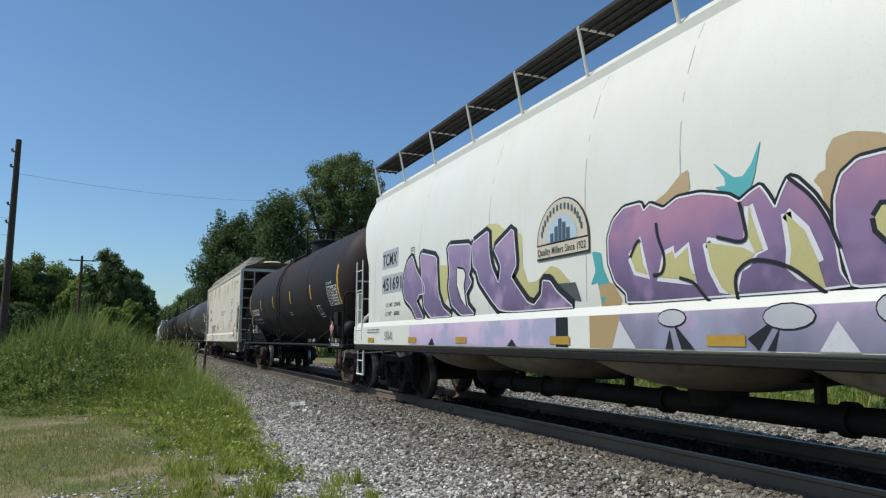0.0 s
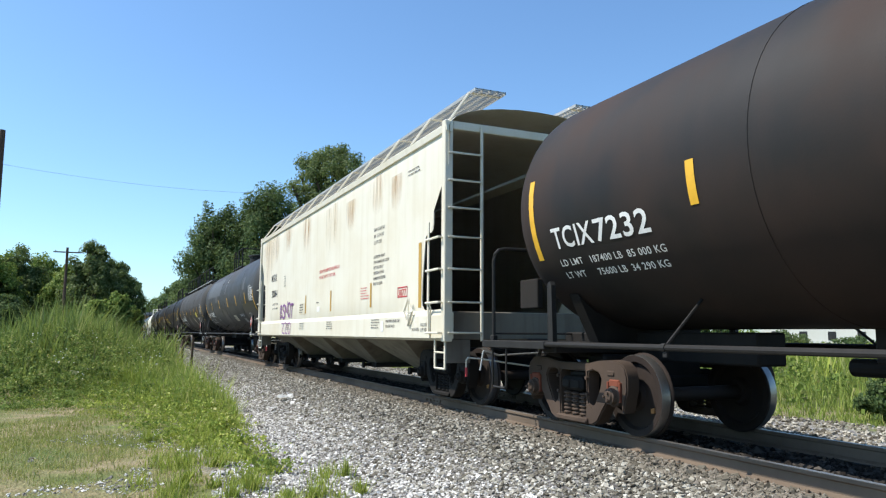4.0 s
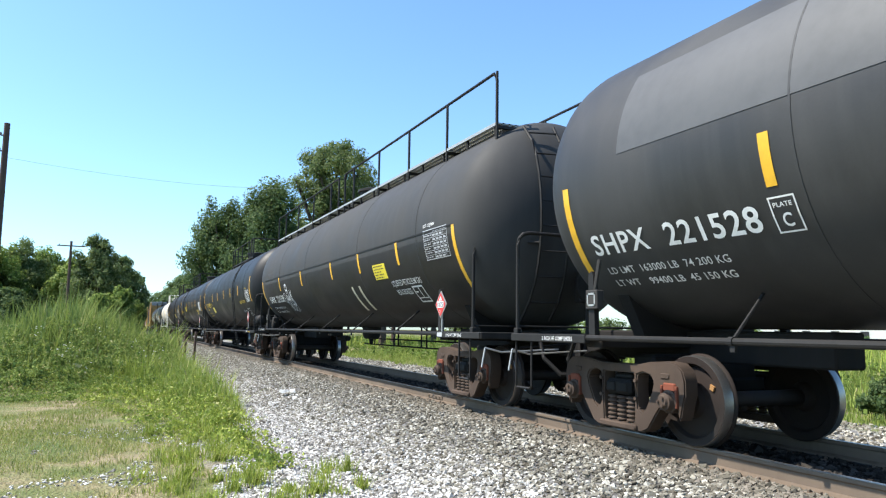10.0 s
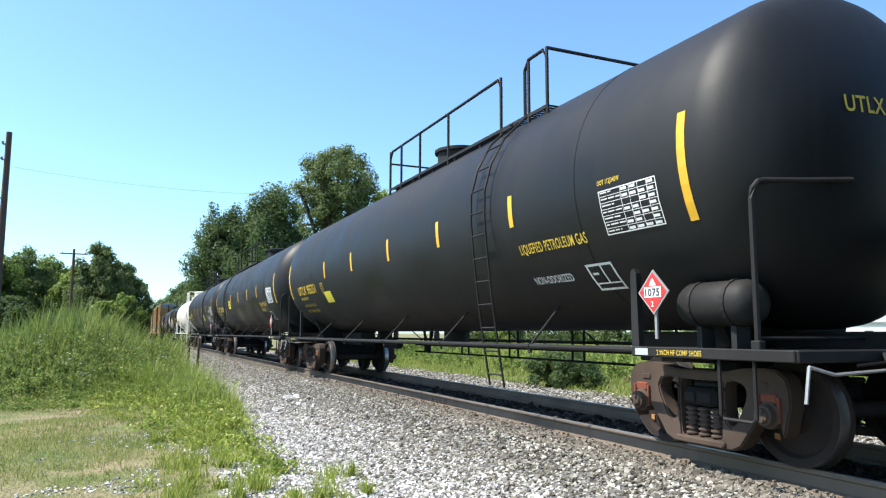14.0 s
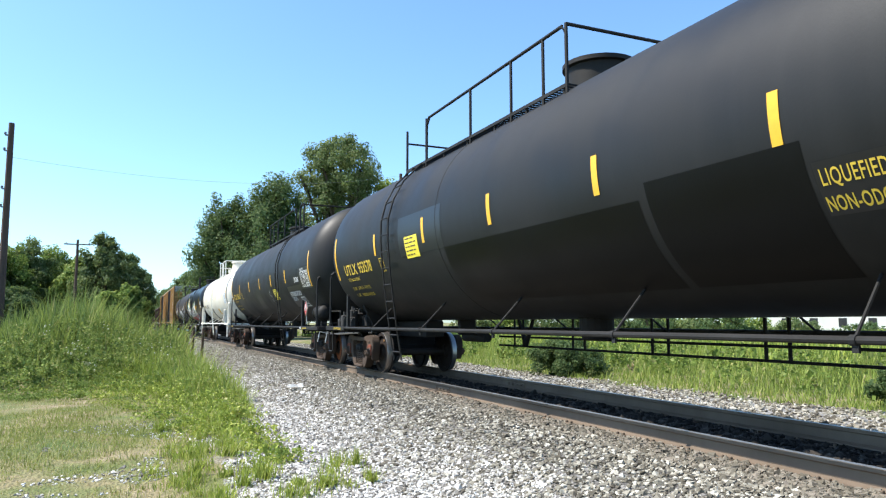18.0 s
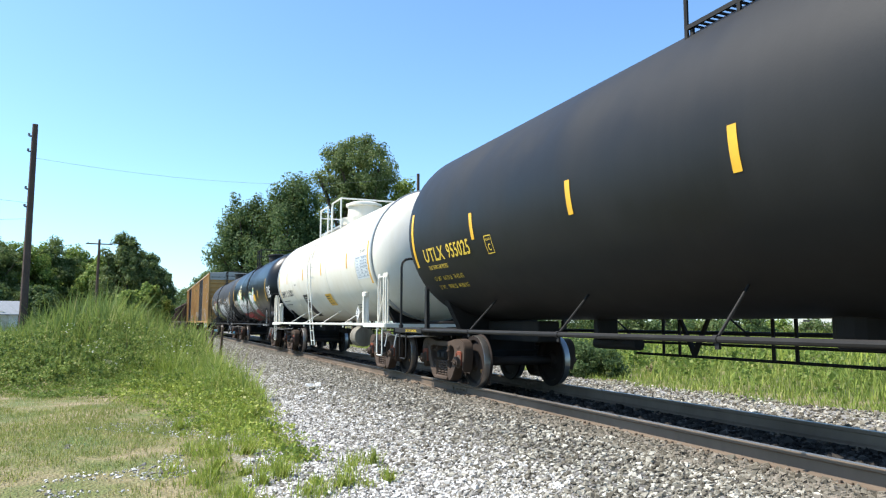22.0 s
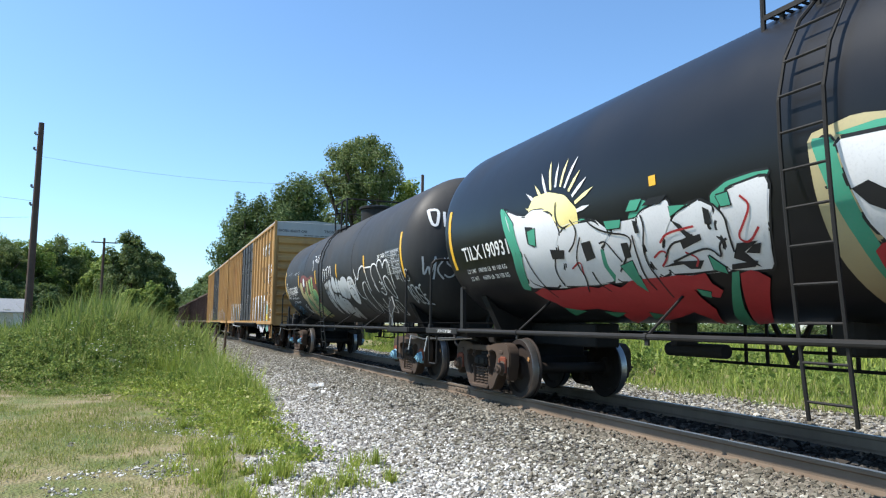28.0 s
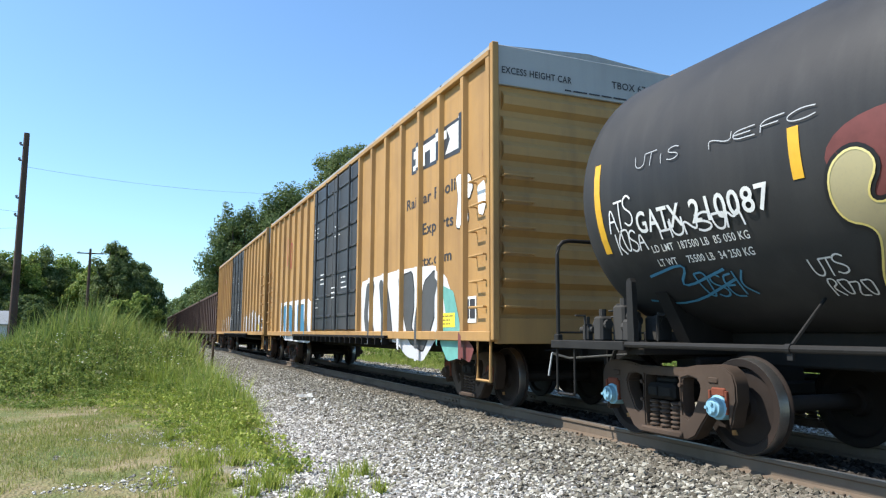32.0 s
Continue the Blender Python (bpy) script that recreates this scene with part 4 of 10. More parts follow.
def wheelset_meshes():
    half = [(-0.98, 0.05), (-0.96, 0.065), (-0.87, 0.07), (-0.85, 0.11), (-0.85, 0.14), (-0.80, 0.165), (-0.775, 0.36), (-0.822, 0.385), (-0.826, 0.45), (-0.82, 0.456),
            (-0.715, 0.459), (-0.70, 0.478), (-0.685, 0.482), (-0.675, 0.47), (-0.675, 0.39), (-0.72, 0.36), (-0.735, 0.16), (-0.67, 0.13), (-0.66, 0.085), (-0.3, 0.078)]
    half = [(a, b if b < 0.3 else b - 0.022) for a, b in half]
    bm = bmesh.new()
    lathe(bm, half + [(-a, b) for a, b in half[::-1]], "X", (0, 0, 0), 40)
    body = mesh_from(bm, "wheelset", M_WHEEL)
    bm = bmesh.new()
    s = -1
    lathe(bm, [(s * 0.826, 0.4315), (s * 0.812, 0.4380), (s * 0.72, 0.4405), (s * 0.72, 0.433), (s * 0.8, 0.418), (s * 0.826, 0.4315)], "X", (0, 0, 0), 40, caps=False)
    tread = mesh_from(bm, "tread", M_TREAD)
    # chalk and rust marks that turn with the wheel
    bm = bmesh.new()
    extrude_poly(bm, [(0.25, 0.05), (0.29, 0.02), (0.31, 0.07), (0.27, 0.09)], "X", -0.800, -0.77)
    marks = mesh_from(bm, "hub_mark", M_RUST)
    return body, tread, marks


WS_BODY, WS_TREAD, WS_MARK = wheelset_meshes()


AXLE_Y = 0.785        # half the wheelbase of a truck


def plate(bm, outer, holes, x0, x1):
    """A casting cut from a flat outline of (y, z) with holes through it, between two x."""
    edges = []
    for loop in [outer] + list(holes):
        vs = [bm.verts.new((x0, a, b)) for a, b in loop]
        edges += [bm.edges.new((vs[i], vs[(i + 1) % len(vs)])) for i in range(len(vs))]
    fs = [g for g in bmesh.ops.triangle_fill(bm, use_beauty=True, use_dissolve=False, edges=edges)["geom"] if isinstance(g, bmesh.types.BMFace)]
    ext = bmesh.ops.extrude_face_region(bm, geom=fs)["geom"]
    bmesh.ops.translate(bm, vec=(x1 - x0, 0, 0), verts=[g for g in ext if isinstance(g, bmesh.types.BMVert)])
    bmesh.ops.recalc_face_normals(bm, faces=bm.faces[:])


def truck_meshes():
    out = {}
    bm = bmesh.new()
    x0, x1 = -0.085, 0.085
    half = [(0.0, 0.765), (0.30, 0.765), (0.50, 0.80), (0.72, 0.815), (0.86, 0.80), (0.95, 0.74), (0.985, 0.64), (0.985, 0.50), (0.955, 0.42), (0.925, 0.30), (0.895, 0.25), (0.875, 0.36), (0.885, 0.545),
            (0.69, 0.555), (0.675, 0.40), (0.64, 0.36), (0.55, 0.25), (0.46, 0.13), (0.36, 0.085), (0.0, 0.075)]
    outer = half + [(-a, b) for a, b in half[::-1][1:-1]]
    window = [(0.30, 0.665), (0.40, 0.69), (0.505, 0.665), (0.545, 0.60), (0.52, 0.51), (0.42, 0.325), (0.365, 0.285), (0.31, 0.32), (0.29, 0.50)]
    middle = [(-0.245, 0.16), (0.245, 0.16), (0.26, 0.45), (0.25, 0.675), (-0.25, 0.675), (-0.26, 0.45)]
    plate(bm, outer, (middle, window, [(-a, b) for a, b in window]), x0, x1)
    sharp = [e for e in bm.edges if len(e.link_faces) == 2 and e.calc_face_angle() > 0.6]
    bmesh.ops.bevel(bm, geom=sharp, offset=0.014, segments=2, affect="EDGES", clamp_overlap=True)
    # ribs along the chord and the diagonals, the spring seat and cast pads
    box(bm, x0 - 0.035, x0 + 0.02, -0.30, 0.30, 0.09, 0.155, 0.015)
    for s in (-1, 1):
        box(bm, x0 - 0.012, x0 + 0.02, *sorted((s * 0.66, s * 0.78)), 0.645, 0.70, 0.008)
        for z in (0.60, 0.42):
            cyl(bm, (x0 - 0.02, s * 0.285, z), (x0 + 0.02, s * 0.285, z), 0.02, 8)
    out["side_frame"] = mesh_from(bm, "side_frame", M_TRUCK)
    bm = bmesh.new()
    lathe(bm, [(-0.20, 0.02), (-0.195, 0.055), (-0.175, 0.066), (-0.17, 0.084), (-0.12, 0.092), (-0.11, 0.112), (0.02, 0.115), (0.05, 0.105)], "X", (0, 0, 0), 18)
    for k in range(3):
        a = k * 2.094
        cyl(bm, (-0.215, 0.042 * math.cos(a), 0.042 * math.sin(a)), (-0.18, 0.042 * math.cos(a), 0.042 * math.sin(a)), 0.015, 6)
    out["bearing_cap"] = mesh_from(bm, "bearing_cap", M_TRUCK)
    bm = bmesh.new()
    box(bm, -0.105, 0.08, -0.085, 0.085, 0.095, 0.175, 0.012)
    for s in (-1, 1):
        box(bm, -0.112, -0.06, s * 0.10 - 0.014, s * 0.10 + 0.014, -0.06, 0.15, 0.006)
    out["bearing_adapter"] = mesh_from(bm, "bearing_adapter", M_REDRUST, False)
    bm = bmesh.new()
    prof = []
    for i in range(6):
        z = 0.165 + i * 0.045
        prof += [(z, 0.046), (z + 0.010, 0.068), (z + 0.022, 0.068), (z + 0.034, 0.046)]
    lathe(bm, prof, "Z", (0, 0, 0), 14)
    out["spring"] = mesh_from(bm, "spring", M_TRUCK)
    bm = bmesh.new()
    box(bm, -1.10, 1.10, -0.20, 0.20, 0.44, 0.60, 0.03)
    box(bm, -1.02, 1.02, -0.15, 0.15, 0.60, 0.66, 0.02)
    box(bm, -0.75, 0.75, -0.17, 0.17, 0.50, 0.86, 0.03)
    lathe(bm, [(0.84, 0.2), (0.96, 0.2)], "Z", (0, 0, 0), 16)
    for sx in (-1, 1):
        for sy in (-0.10, 0.10):
            box(bm, sx * 1.105 - 0.012, sx * 1.105 + 0.012, sy - 0.07, sy + 0.07, 0.47, 0.57, 0.01)
    out["bolster"] = mesh_from(bm, "bolster", M_UNDER, False)
    bm = bmesh.new()
    for s in (-1, 1):
        box(bm, -0.85, 0.85, s * 0.36 - 0.045, s * 0.36 + 0.045, 0.36, 0.46, 0.01)
        for sx in (-0.75, 0.75):
            box(bm, sx - 0.05, sx + 0.05, s * 0.33 - 0.02, s * 0.33 + 0.02, 0.30, 0.62, 0.01)
    cyl(bm, (0, -0.40, 0.41), (0.1, 0.40, 0.41), 0.025, 6)
    out["brake_beam"] = mesh_from(bm, "brake_beam", M_UNDER, False)
    return out


TRUCK = truck_meshes()
# dark trucks for the hoppers, with shade put into their steel colour
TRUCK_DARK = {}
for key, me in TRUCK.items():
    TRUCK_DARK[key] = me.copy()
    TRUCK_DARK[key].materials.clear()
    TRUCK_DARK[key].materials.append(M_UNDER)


def add_truck(car, yc, label="", caps=None, kit=TRUCK):
    share("bolster", kit["bolster"], car, pose(0, yc, 0))
    share("brake_beam", kit["brake_beam"], car, pose(0, yc, 0))
    for sx in (-1, 1):
        f = share("side_frame", kit["side_frame"], car, pose(sx * 1.0, yc, 0, 0, 0, 0 if sx < 0 else 180), label)
        for sy in (-1, 1):
            share("bearing_adapter", kit["bearing_adapter"], f, pose(0, sy * AXLE_Y, WHEEL_R), "rust-red bearing adapter")
            if caps is None:
                share("bearing_cap", kit["bearing_cap"], f, pose(0, sy * AXLE_Y, WHEEL_R))
            else:
                part_of("bearing_cap", kit["bearing_cap"].copy(), caps, f, "bearing cap sprayed pale blue", m=pose(0, sy * AXLE_Y, WHEEL_R))
        for sy in (-0.155, 0.0, 0.155):
            share("spring", kit["spring"], f, pose(-0.02, sy, 0))
    for sy in (-AXLE_Y, AXLE_Y):
        w = share("wheelset", WS_BODY, car, pose(0, yc + sy, WHEEL_R))
        share("tread", WS_TREAD, w, Matrix.Identity(4), "bright worn steel rim")
        share("tread", WS_TREAD, w, pose(0, 0, 0, 0, 0, 180), "bright worn steel rim")
        share("hub_mark", WS_MARK, w, Matrix.Identity(4))
        WHEELSETS.append((w, yc + sy))


def coupler_mesh():
    bm = bmesh.new()
    box(bm, -0.1, 0.1, 0.0, 0.62, 0.74, 0.94, 0.02)
    extrude_poly(bm, [(-0.17, 0.02), (0.12, 0.02), (0.2, -0.12), (0.12, -0.2), (0.04, -0.12), (0.0, -0.06), (-0.1, -0.08), (-0.2, -0.1)], "Z", 0.68, 1.0)
    rod(bm, ((0.32, 0.35, 0.82), (0.34, 0.1, 0.62), (0.25, -0.05, 0.42), (0.1, -0.1, 0.5)), 0.026, 7)
    cyl(bm, (-0.9, 0.35, 0.86), (0.1, 0.35, 0.92), 0.014, 6)
    return mesh_from(bm, "coupler", M_UNDER, False)


COUPLER = coupler_mesh()


def add_couplers(car, ahead, behind=None):
    share("coupler", COUPLER, car, pose(0, -ahead + 0.05, 0))
    share("coupler", COUPLER, car, pose(0, (behind or ahead) - 0.05, 0, 0, 0, 180))


def car_root(name, y0, y1, label, category, ref=None):
    """An empty under a car whose couplers stand at y0 and y1 when the clip begins."""
    car = new(name)
    tagged(car, label, category, group="cars of the freight train")
    mid = (y0 + y1) / 2 if ref is None else ref
    car.location = (TRACK_X, mid, 0)
    MOVING.append((car, mid))
    return car, (y1 - y0) / 2


def ladder(name, car, x, y, z0, z1, width, rungs, r, material, lean=None, label=""):
    """A vertical or bent side ladder: lean(z) gives the outward x at a height."""
    fx = lean or (lambda z: x)
    zs = [z0 + (z1 - z0) * i / 10 for i in range(11)]
    lad = None
    for s in (-1, 1):
        bm = bmesh.new()
        rod(bm, [(fx(z), y + s * width / 2, z) for z in zs], r * 1.4, 6)
        ob = part(name if lad is None else "stile", bm, material, lad or car, label)
        lad = lad or ob
    for i in range(rungs):
        z = z0 + (z1 - z0) * (i + 0.5) / rungs
        bm = bmesh.new()
        cyl(bm, (fx(z), y - width / 2, z), (fx(z), y + width / 2, z), r, 6)
        part("rung", bm, material, lad)
    return lad


def tape(car, surf, y, z0, z1, w=0.1, material=None, name="reflector_tape"):
    bm = bmesh.new()
    slab(bm, surf, y + w / 2, y - w / 2, z0, z1, 0.005, 1, 6)
    part(name, bm, material or M_YELLOW, car, "amber reflective strip" if material is None else "")


def frame_box(bm, surf, y, z, w, h, t, off=0.006):
    """A stencilled rectangle outline, lower left at y, z."""
    slab(bm, surf, y, y - w, z, z + t, off, 1, 1)
    slab(bm, surf, y, y - w, z + h - t, z + h, off, 1, 1)
    slab(bm, surf, y, y - t, z, z + h, off, 1, 2)
    slab(bm, surf, y - w + t, y - w, z, z + h, off, 1, 2)


def plate_mark(car, surf, y, z, s, material, letter="C"):
    bm = bmesh.new()
    frame_box(bm, surf, y, z, s, s * 1.25, s * 0.06)
    part("stencil_box", bm, material, car)
    writing(car, "PLATE", surf, y - s * 0.14, z + s * 0.9, s * 0.16, s * 0.7, material)
    writing(car, letter, surf, y - s * 0.32, z + s * 0.22, s * 0.48, s * 0.36, material)


def data_table(car, surf, y, z, w, h, back, ink, seed, rows=7, cols=4):
    """A consolidated stencil: a framed table of small figures."""
    if back is not None:
        bm = bmesh.new()
        slab(bm, surf, y + 0.04, y - w - 0.04, z - 0.04, z + h + 0.04, 0.004, 1, 4)
        part("stencil_panel", bm, back, car)
    bm = bmesh.new()
    frame_box(bm, surf, y, z, w, h, 0.012, 0.008)
    rnd = random.Random(seed)
    for i in range(rows):
        zz = z + h * (i + 0.5) / rows
        bars(bm, surf, y - 0.03, zz + h * 0.22 / rows, 1, w * 0.36, h * 0.45 / rows, 0, 0.008, seed + i)
        for c in range(cols):
            yy = y - w * (0.42 + 0.58 * c / cols)
            if rnd.random() < 0.85:
                slab(bm, surf, yy, yy - w * 0.10, zz - h * 0.2 / rows, zz + h * 0.22 / rows, 0.008, 1, 1)
        slab(bm, surf, y, y - w, z + h * i / rows, z + h * i / rows + 0.006, 0.008, 1, 1)
    for c in range(cols):
        yy = y - w * (0.40 + 0.60 * c / cols)
        slab(bm, surf, yy, yy - 0.007, z, z + h, 0.008, 1, 4)
    part("data_stencil", bm, ink, car)


def placard(car, y, z, x, red=True, s=0.36):
    """A diamond placard in its holder on a post at the side sill."""
    surf = on_side(x)
    bm = bmesh.new()
    c = s * 0.72
    extrude_poly(bm, [(y, z - c), (y + c, z), (y, z + c), (y - c, z)], "X", -x, -x + 0.012)
    cyl(bm, (-x + 0.03, y, 1.05), (-x + 0.03, y, z + 0.1), 0.018, 6)
    hold = part("placard_holder", bm, M_GRATE, car)
    bm = bmesh.new()
    c = s * 0.64
    patch(bm, surf, [(y, z - c), (y + c, z), (y, z + c), (y - c, z)], 0.004)
    if red is None:                      # an empty holder
        part("placard_back", bm, M_UNDER, hold)
        return
    part("placard", bm, plain("red_placard", (0.55, 0.035, 0.03), 0.45, 0, 10, 0.1) if red else M_WHITETXT, hold)
    ink = M_WHITETXT if red else M_BLACKTXT
    if red:
        bm = bmesh.new()
        slab(bm, surf, y + c * 0.62, y - c * 0.62, z - 0.05, z + 0.05, 0.008, 1, 1)
        part("placard_panel", bm, M_WHITETXT, hold)
    bm = bmesh.new()
    patch(bm, surf, [(y + 0.05, z + c * 0.32), (y + 0.03, z + c * 0.5), (y, z + c * 0.72), (y - 0.03, z + c * 0.5), (y - 0.05, z + c * 0.32)], 0.008)
    part("placard_mark", bm, ink, hold)
    writing(hold, "1075" if red else "3257", surf, y + c * 0.52, z - 0.036, 0.072, c * 1.04, M_BLACKTXT, off=0.012)
    writing(hold, "2" if red else "3", surf, y + 0.02, z - c * 0.72, 0.05, 0.035, ink, off=0.012)


def tank_car(name, y0, y1, label, mat, radius=1.6, zc=2.74, end_gap=1.0, rear_gap=None, trim=M_BLACK, dome="hoop", dome_y=0.0, ladder_y=0.0, posts=(-0.9, 0.3, 1.5), rails=((-0.9, 1.5),), cross=-0.9, long_walk=False, head=0.8, seams=(), tapes=(), tape_z=(2.75, 3.35), end_frame=True, brake=True, end_tape=True, end_tape_z=(-0.68, 0.30), sill_z=1.02, ring=None, ref=None, under=None, caps=None, valves=False, reservoir=True):
    """under: for the front and the rear end, how far from the middle stand the truck, the inner end of the end sill, the corner handrail and the outer end of the sill."""
    car, half = car_root(name, y0, y1, label, "tank car", ref)
    mid = (y0 + y1) / 2 if ref is None else ref
    hx = {-1: mid - y0, 1: y1 - mid}      # the coupler faces ahead of and behind the reference
    gap = {-1: end_gap, 1: end_gap if rear_gap is None else rear_gap}
    sf, sr = hx[-1] - gap[-1], hx[1] - gap[1]
    surf = on_tank(radius, zc)
    prof = []
    for i in range(11):
        a = math.pi / 2 * i / 10
        prof.append((head * (1 - math.cos(a)), max(0.02, radius * math.sin(a))))
    prof = [(s - sf, r) for s, r in prof] + [(s, radius) for s in np.linspace(-sf + head + 0.5, sr - head - 0.5, 14)] + [(sr - s, r) for s, r in prof[::-1]]
    bm = bmesh.new()
    lathe(bm, prof, "Y", (0, 0, zc), 72)
    part("tank_shell", bm, mat, car, "", True)
    for s in seams:
        bm = bmesh.new()
        lathe(bm, [(s - 0.014, radius + 0.001), (s - 0.01, radius + 0.006), (s + 0.01, radius + 0.006), (s + 0.014, radius + 0.001)], "Y", (0, 0, zc), 72, caps=False)
        part("weld_seam", bm, mat, car)
    if ring is not None:
        for s in (-1, 1):
            bm = bmesh.new()
            lathe(bm, [(s * (hx[s] - gap[s] - head - 0.02), radius + 0.001), (s * (hx[s] - gap[s] - head - 0.01), radius + 0.02), (s * (hx[s] - gap[s] - head + 0.1), radius + 0.02), (s * (hx[s] - gap[s] - head + 0.11), radius - 0.01)], "Y", (0, 0, zc), 72, caps=False)
            part("jacket_band", bm, ring, car)
    # underframe: stub sills, saddles, end sills with their side channels
    und = {-1: under[0], 1: under[1]}
    for s in (-1, 1):
        truck, inner, hoop, outer = und[s]
        bm = bmesh.new()
        ya, yb = sorted((s * (outer - 0.05), s * (truck - 1.9)))
        box(bm, -0.2, 0.2, ya, yb, 0.78, 1.12, 0.02)
        part("stub_sill", bm, M_UNDER, car)
        bm = bmesh.new()
        yt = s * truck
        extrude_poly(bm, [(-0.75, 0.98), (0.75, 0.98), (1.05, zc - radius * 0.72), (0.8, zc - radius * 0.86), (0, zc - radius), (-0.8, zc - radius * 0.86), (-1.05, zc - radius * 0.72)], "Y", yt - 0.09, yt + 0.09)
        box(bm, -1.40, 1.40, yt - 0.14, yt + 0.14, sill_z - 0.10, sill_z - 0.02, 0.01)
        part("saddle", bm, M_UNDER, car)
        add_truck(car, yt, caps=caps)
        ye = s * outer
        bm = bmesh.new()
        box(bm, -1.49, 1.49, *sorted((ye, ye - s * 0.09)), sill_z - 0.062, sill_z + 0.034, 0.010)
        sill = part("end_sill", bm, trim, car)
        for sx in (-1, 1):
            bm = bmesh.new()
            xa, xb = sorted((sx * 1.43, sx * 1.51))
            box(bm, xa, xb, *sorted((ye - s * 0.02, s * inner)), sill_z - 0.06, sill_z + 0.032, 0.008)
            part("side_channel", bm, trim, sill)
        bm = bmesh.new()
        box(bm, -1.42, 1.42, *sorted((ye - s * 0.10, s * (inner - 0.1))), sill_z, sill_z + 0.022, 0.004)
        part("end_platform", bm, M_UNDER, sill)
        # bent corner handrails, their upper ends turned in to the head
        for sx in (-1, 1):
            x, yy = sx * 1.43, s * hoop
            top = zc - 0.40
            end = max(hoop, hx[s] - gap[s] - head * (1 - math.sqrt(1 - (0.62 ** 2 + 0.16) / radius ** 2)) + 0.05)
            if end_frame:
                bm = bmesh.new()
                rod(bm, [(x, yy, sill_z), (x, yy, top - 0.17), (x - sx * 0.02, yy, top - 0.08), (x - sx * 0.08, yy, top - 0.02), (x - sx * 0.17, yy, top), (x - sx * 0.80, s * end, top)], 0.024, 8)
                box(bm, x - 0.035, x + 0.035, yy - 0.045, yy + 0.045, sill_z, sill_z + 0.10, 0.008)
                part("corner_handrail", bm, trim, car)
            bm = bmesh.new()
            ya, yb = s * (hoop - 0.02), s * (hoop - 0.38)
            rod(bm, ((x + sx * 0.03, ya, sill_z - 0.05), (x + sx * 0.03, ya, 0.44), (x + sx * 0.03, ya - s * 0.03, 0.41), (x + sx * 0.03, yb + s * 0.03, 0.41), (x + sx * 0.03, yb, 0.44), (x + sx * 0.03, yb, sill_z - 0.05)), 0.016, 6)
            part("step", bm, trim, car)
        if end_frame:
            bm = bmesh.new()
            cyl(bm, (-1.42, s * hoop, sill_z + 0.12), (1.42, s * hoop, sill_z + 0.12), 0.014, 6)
            part("end_handrail", bm, trim, car)
        bm = bmesh.new()
        rod(bm, ((-0.55, ye, 0.95), (-0.56, ye + s * 0.12, 0.72), (-0.4, ye + s * 0.3, 0.5), (-0.15, ye + s * 0.38, 0.5)), 0.03, 7)
        part("brake_hose", bm, M_BLACK, car)
        bm = bmesh.new()
        rod(bm, ((-1.45, ye + s * 0.05, 0.86), (-1.2, ye + s * 0.06, 0.80), (-0.3, ye + s * 0.08, 0.84)), 0.014, 6)
        rod(bm, ((-1.45, ye + s * 0.05, 0.86), (-1.50, ye + s * 0.05, 0.60)), 0.014, 6)
        part("uncoupling_lever", bm, M_GRATE, car, "bright bent uncoupling lever")
    # side sill pipes with their slanted braces
    yf, yr = -und[-1][1], und[1][1]
    for sx in (-1, 1):
        bm = bmesh.new()
        cyl(bm, (sx * 1.47, yf, sill_z), (sx * 1.47, yr, sill_z), 0.031, 10)
        pipe = part("side_rail", bm, trim, car)
        nb = 5 if yr - yf > 13.5 else 4
        for i in range(nb):
            y = yf + 1.95 + (yr - yf - 3.9) * i / (nb - 1)
            bm = bmesh.new()
            p = surf(y + 0.15, zc - radius * 0.95, 0.0)
            rod(bm, ((sx * 1.47, y, sill_z), (abs(p.x) * sx, p.y, p.z)), 0.015, 6)
            lathe(bm, [(y - 0.025, 0.032), (y - 0.025, 0.040), (y + 0.025, 0.040), (y + 0.025, 0.032)], "Y", (sx * 1.47, 0, sill_z), 10, caps=False)
            box(bm, sx * 1.47 - 0.012, sx * 1.47 + 0.012, y - 0.035, y + 0.015, sill_z - 0.085, sill_z - 0.03)
            part("brace", bm, M_BRACE if trim is M_BLACK else trim, pipe)
        # gusset posts between the sill and the shell
        for s in (-1, 1):
            bm = bmesh.new()
            yy = s * (und[s][1] - 0.03)
            extrude_poly(bm, [(yy - 0.06, sill_z), (yy + 0.045, sill_z), (yy + 0.045, zc - radius * 0.66), (yy + 0.03, zc - radius * 0.64), (yy - 0.01, zc - radius * 0.63), (yy - 0.04, zc - radius * 0.66)], "X", sx * 1.38, sx * 1.44)
            part("shell_post", bm, trim, car)
    # brake gear below: far-side piping, reservoir, cylinder
    bm = bmesh.new()
    for z in (0.62, 0.80):
        cyl(bm, (1.25, -hx[-1] + 4.2, z), (1.25, hx[1] - 4.2, z), 0.022, 6)
    for y in np.linspace(-hx[-1] + 5.2, hx[1] - 5.2, 5):
        rod(bm, ((1.25, y, 1.15), (1.25, y, 0.62)), 0.024, 6)
        rod(bm, ((1.25, y + 0.35, 1.15), (1.25, y + 0.35, 0.62)), 0.024, 6)
    part("brake_piping", bm, M_UNDER, car)
    bm = bmesh.new()
    box(bm, -0.1, 0.25, hx[1] - 5.1, hx[1] - 4.98, 0.85, zc - radius + 0.15, 0.02)
    cyl(bm, (0.3, hx[1] - 5.5, 0.80), (0.3, hx[1] - 4.5, 0.80), 0.085, 12)
    rod(bm, ((0.9, hx[1] - 6.2, 1.2), (0.9, hx[1] - 5.9, 0.68), (0.9, hx[1] - 5.6, 1.2)), 0.03, 6)
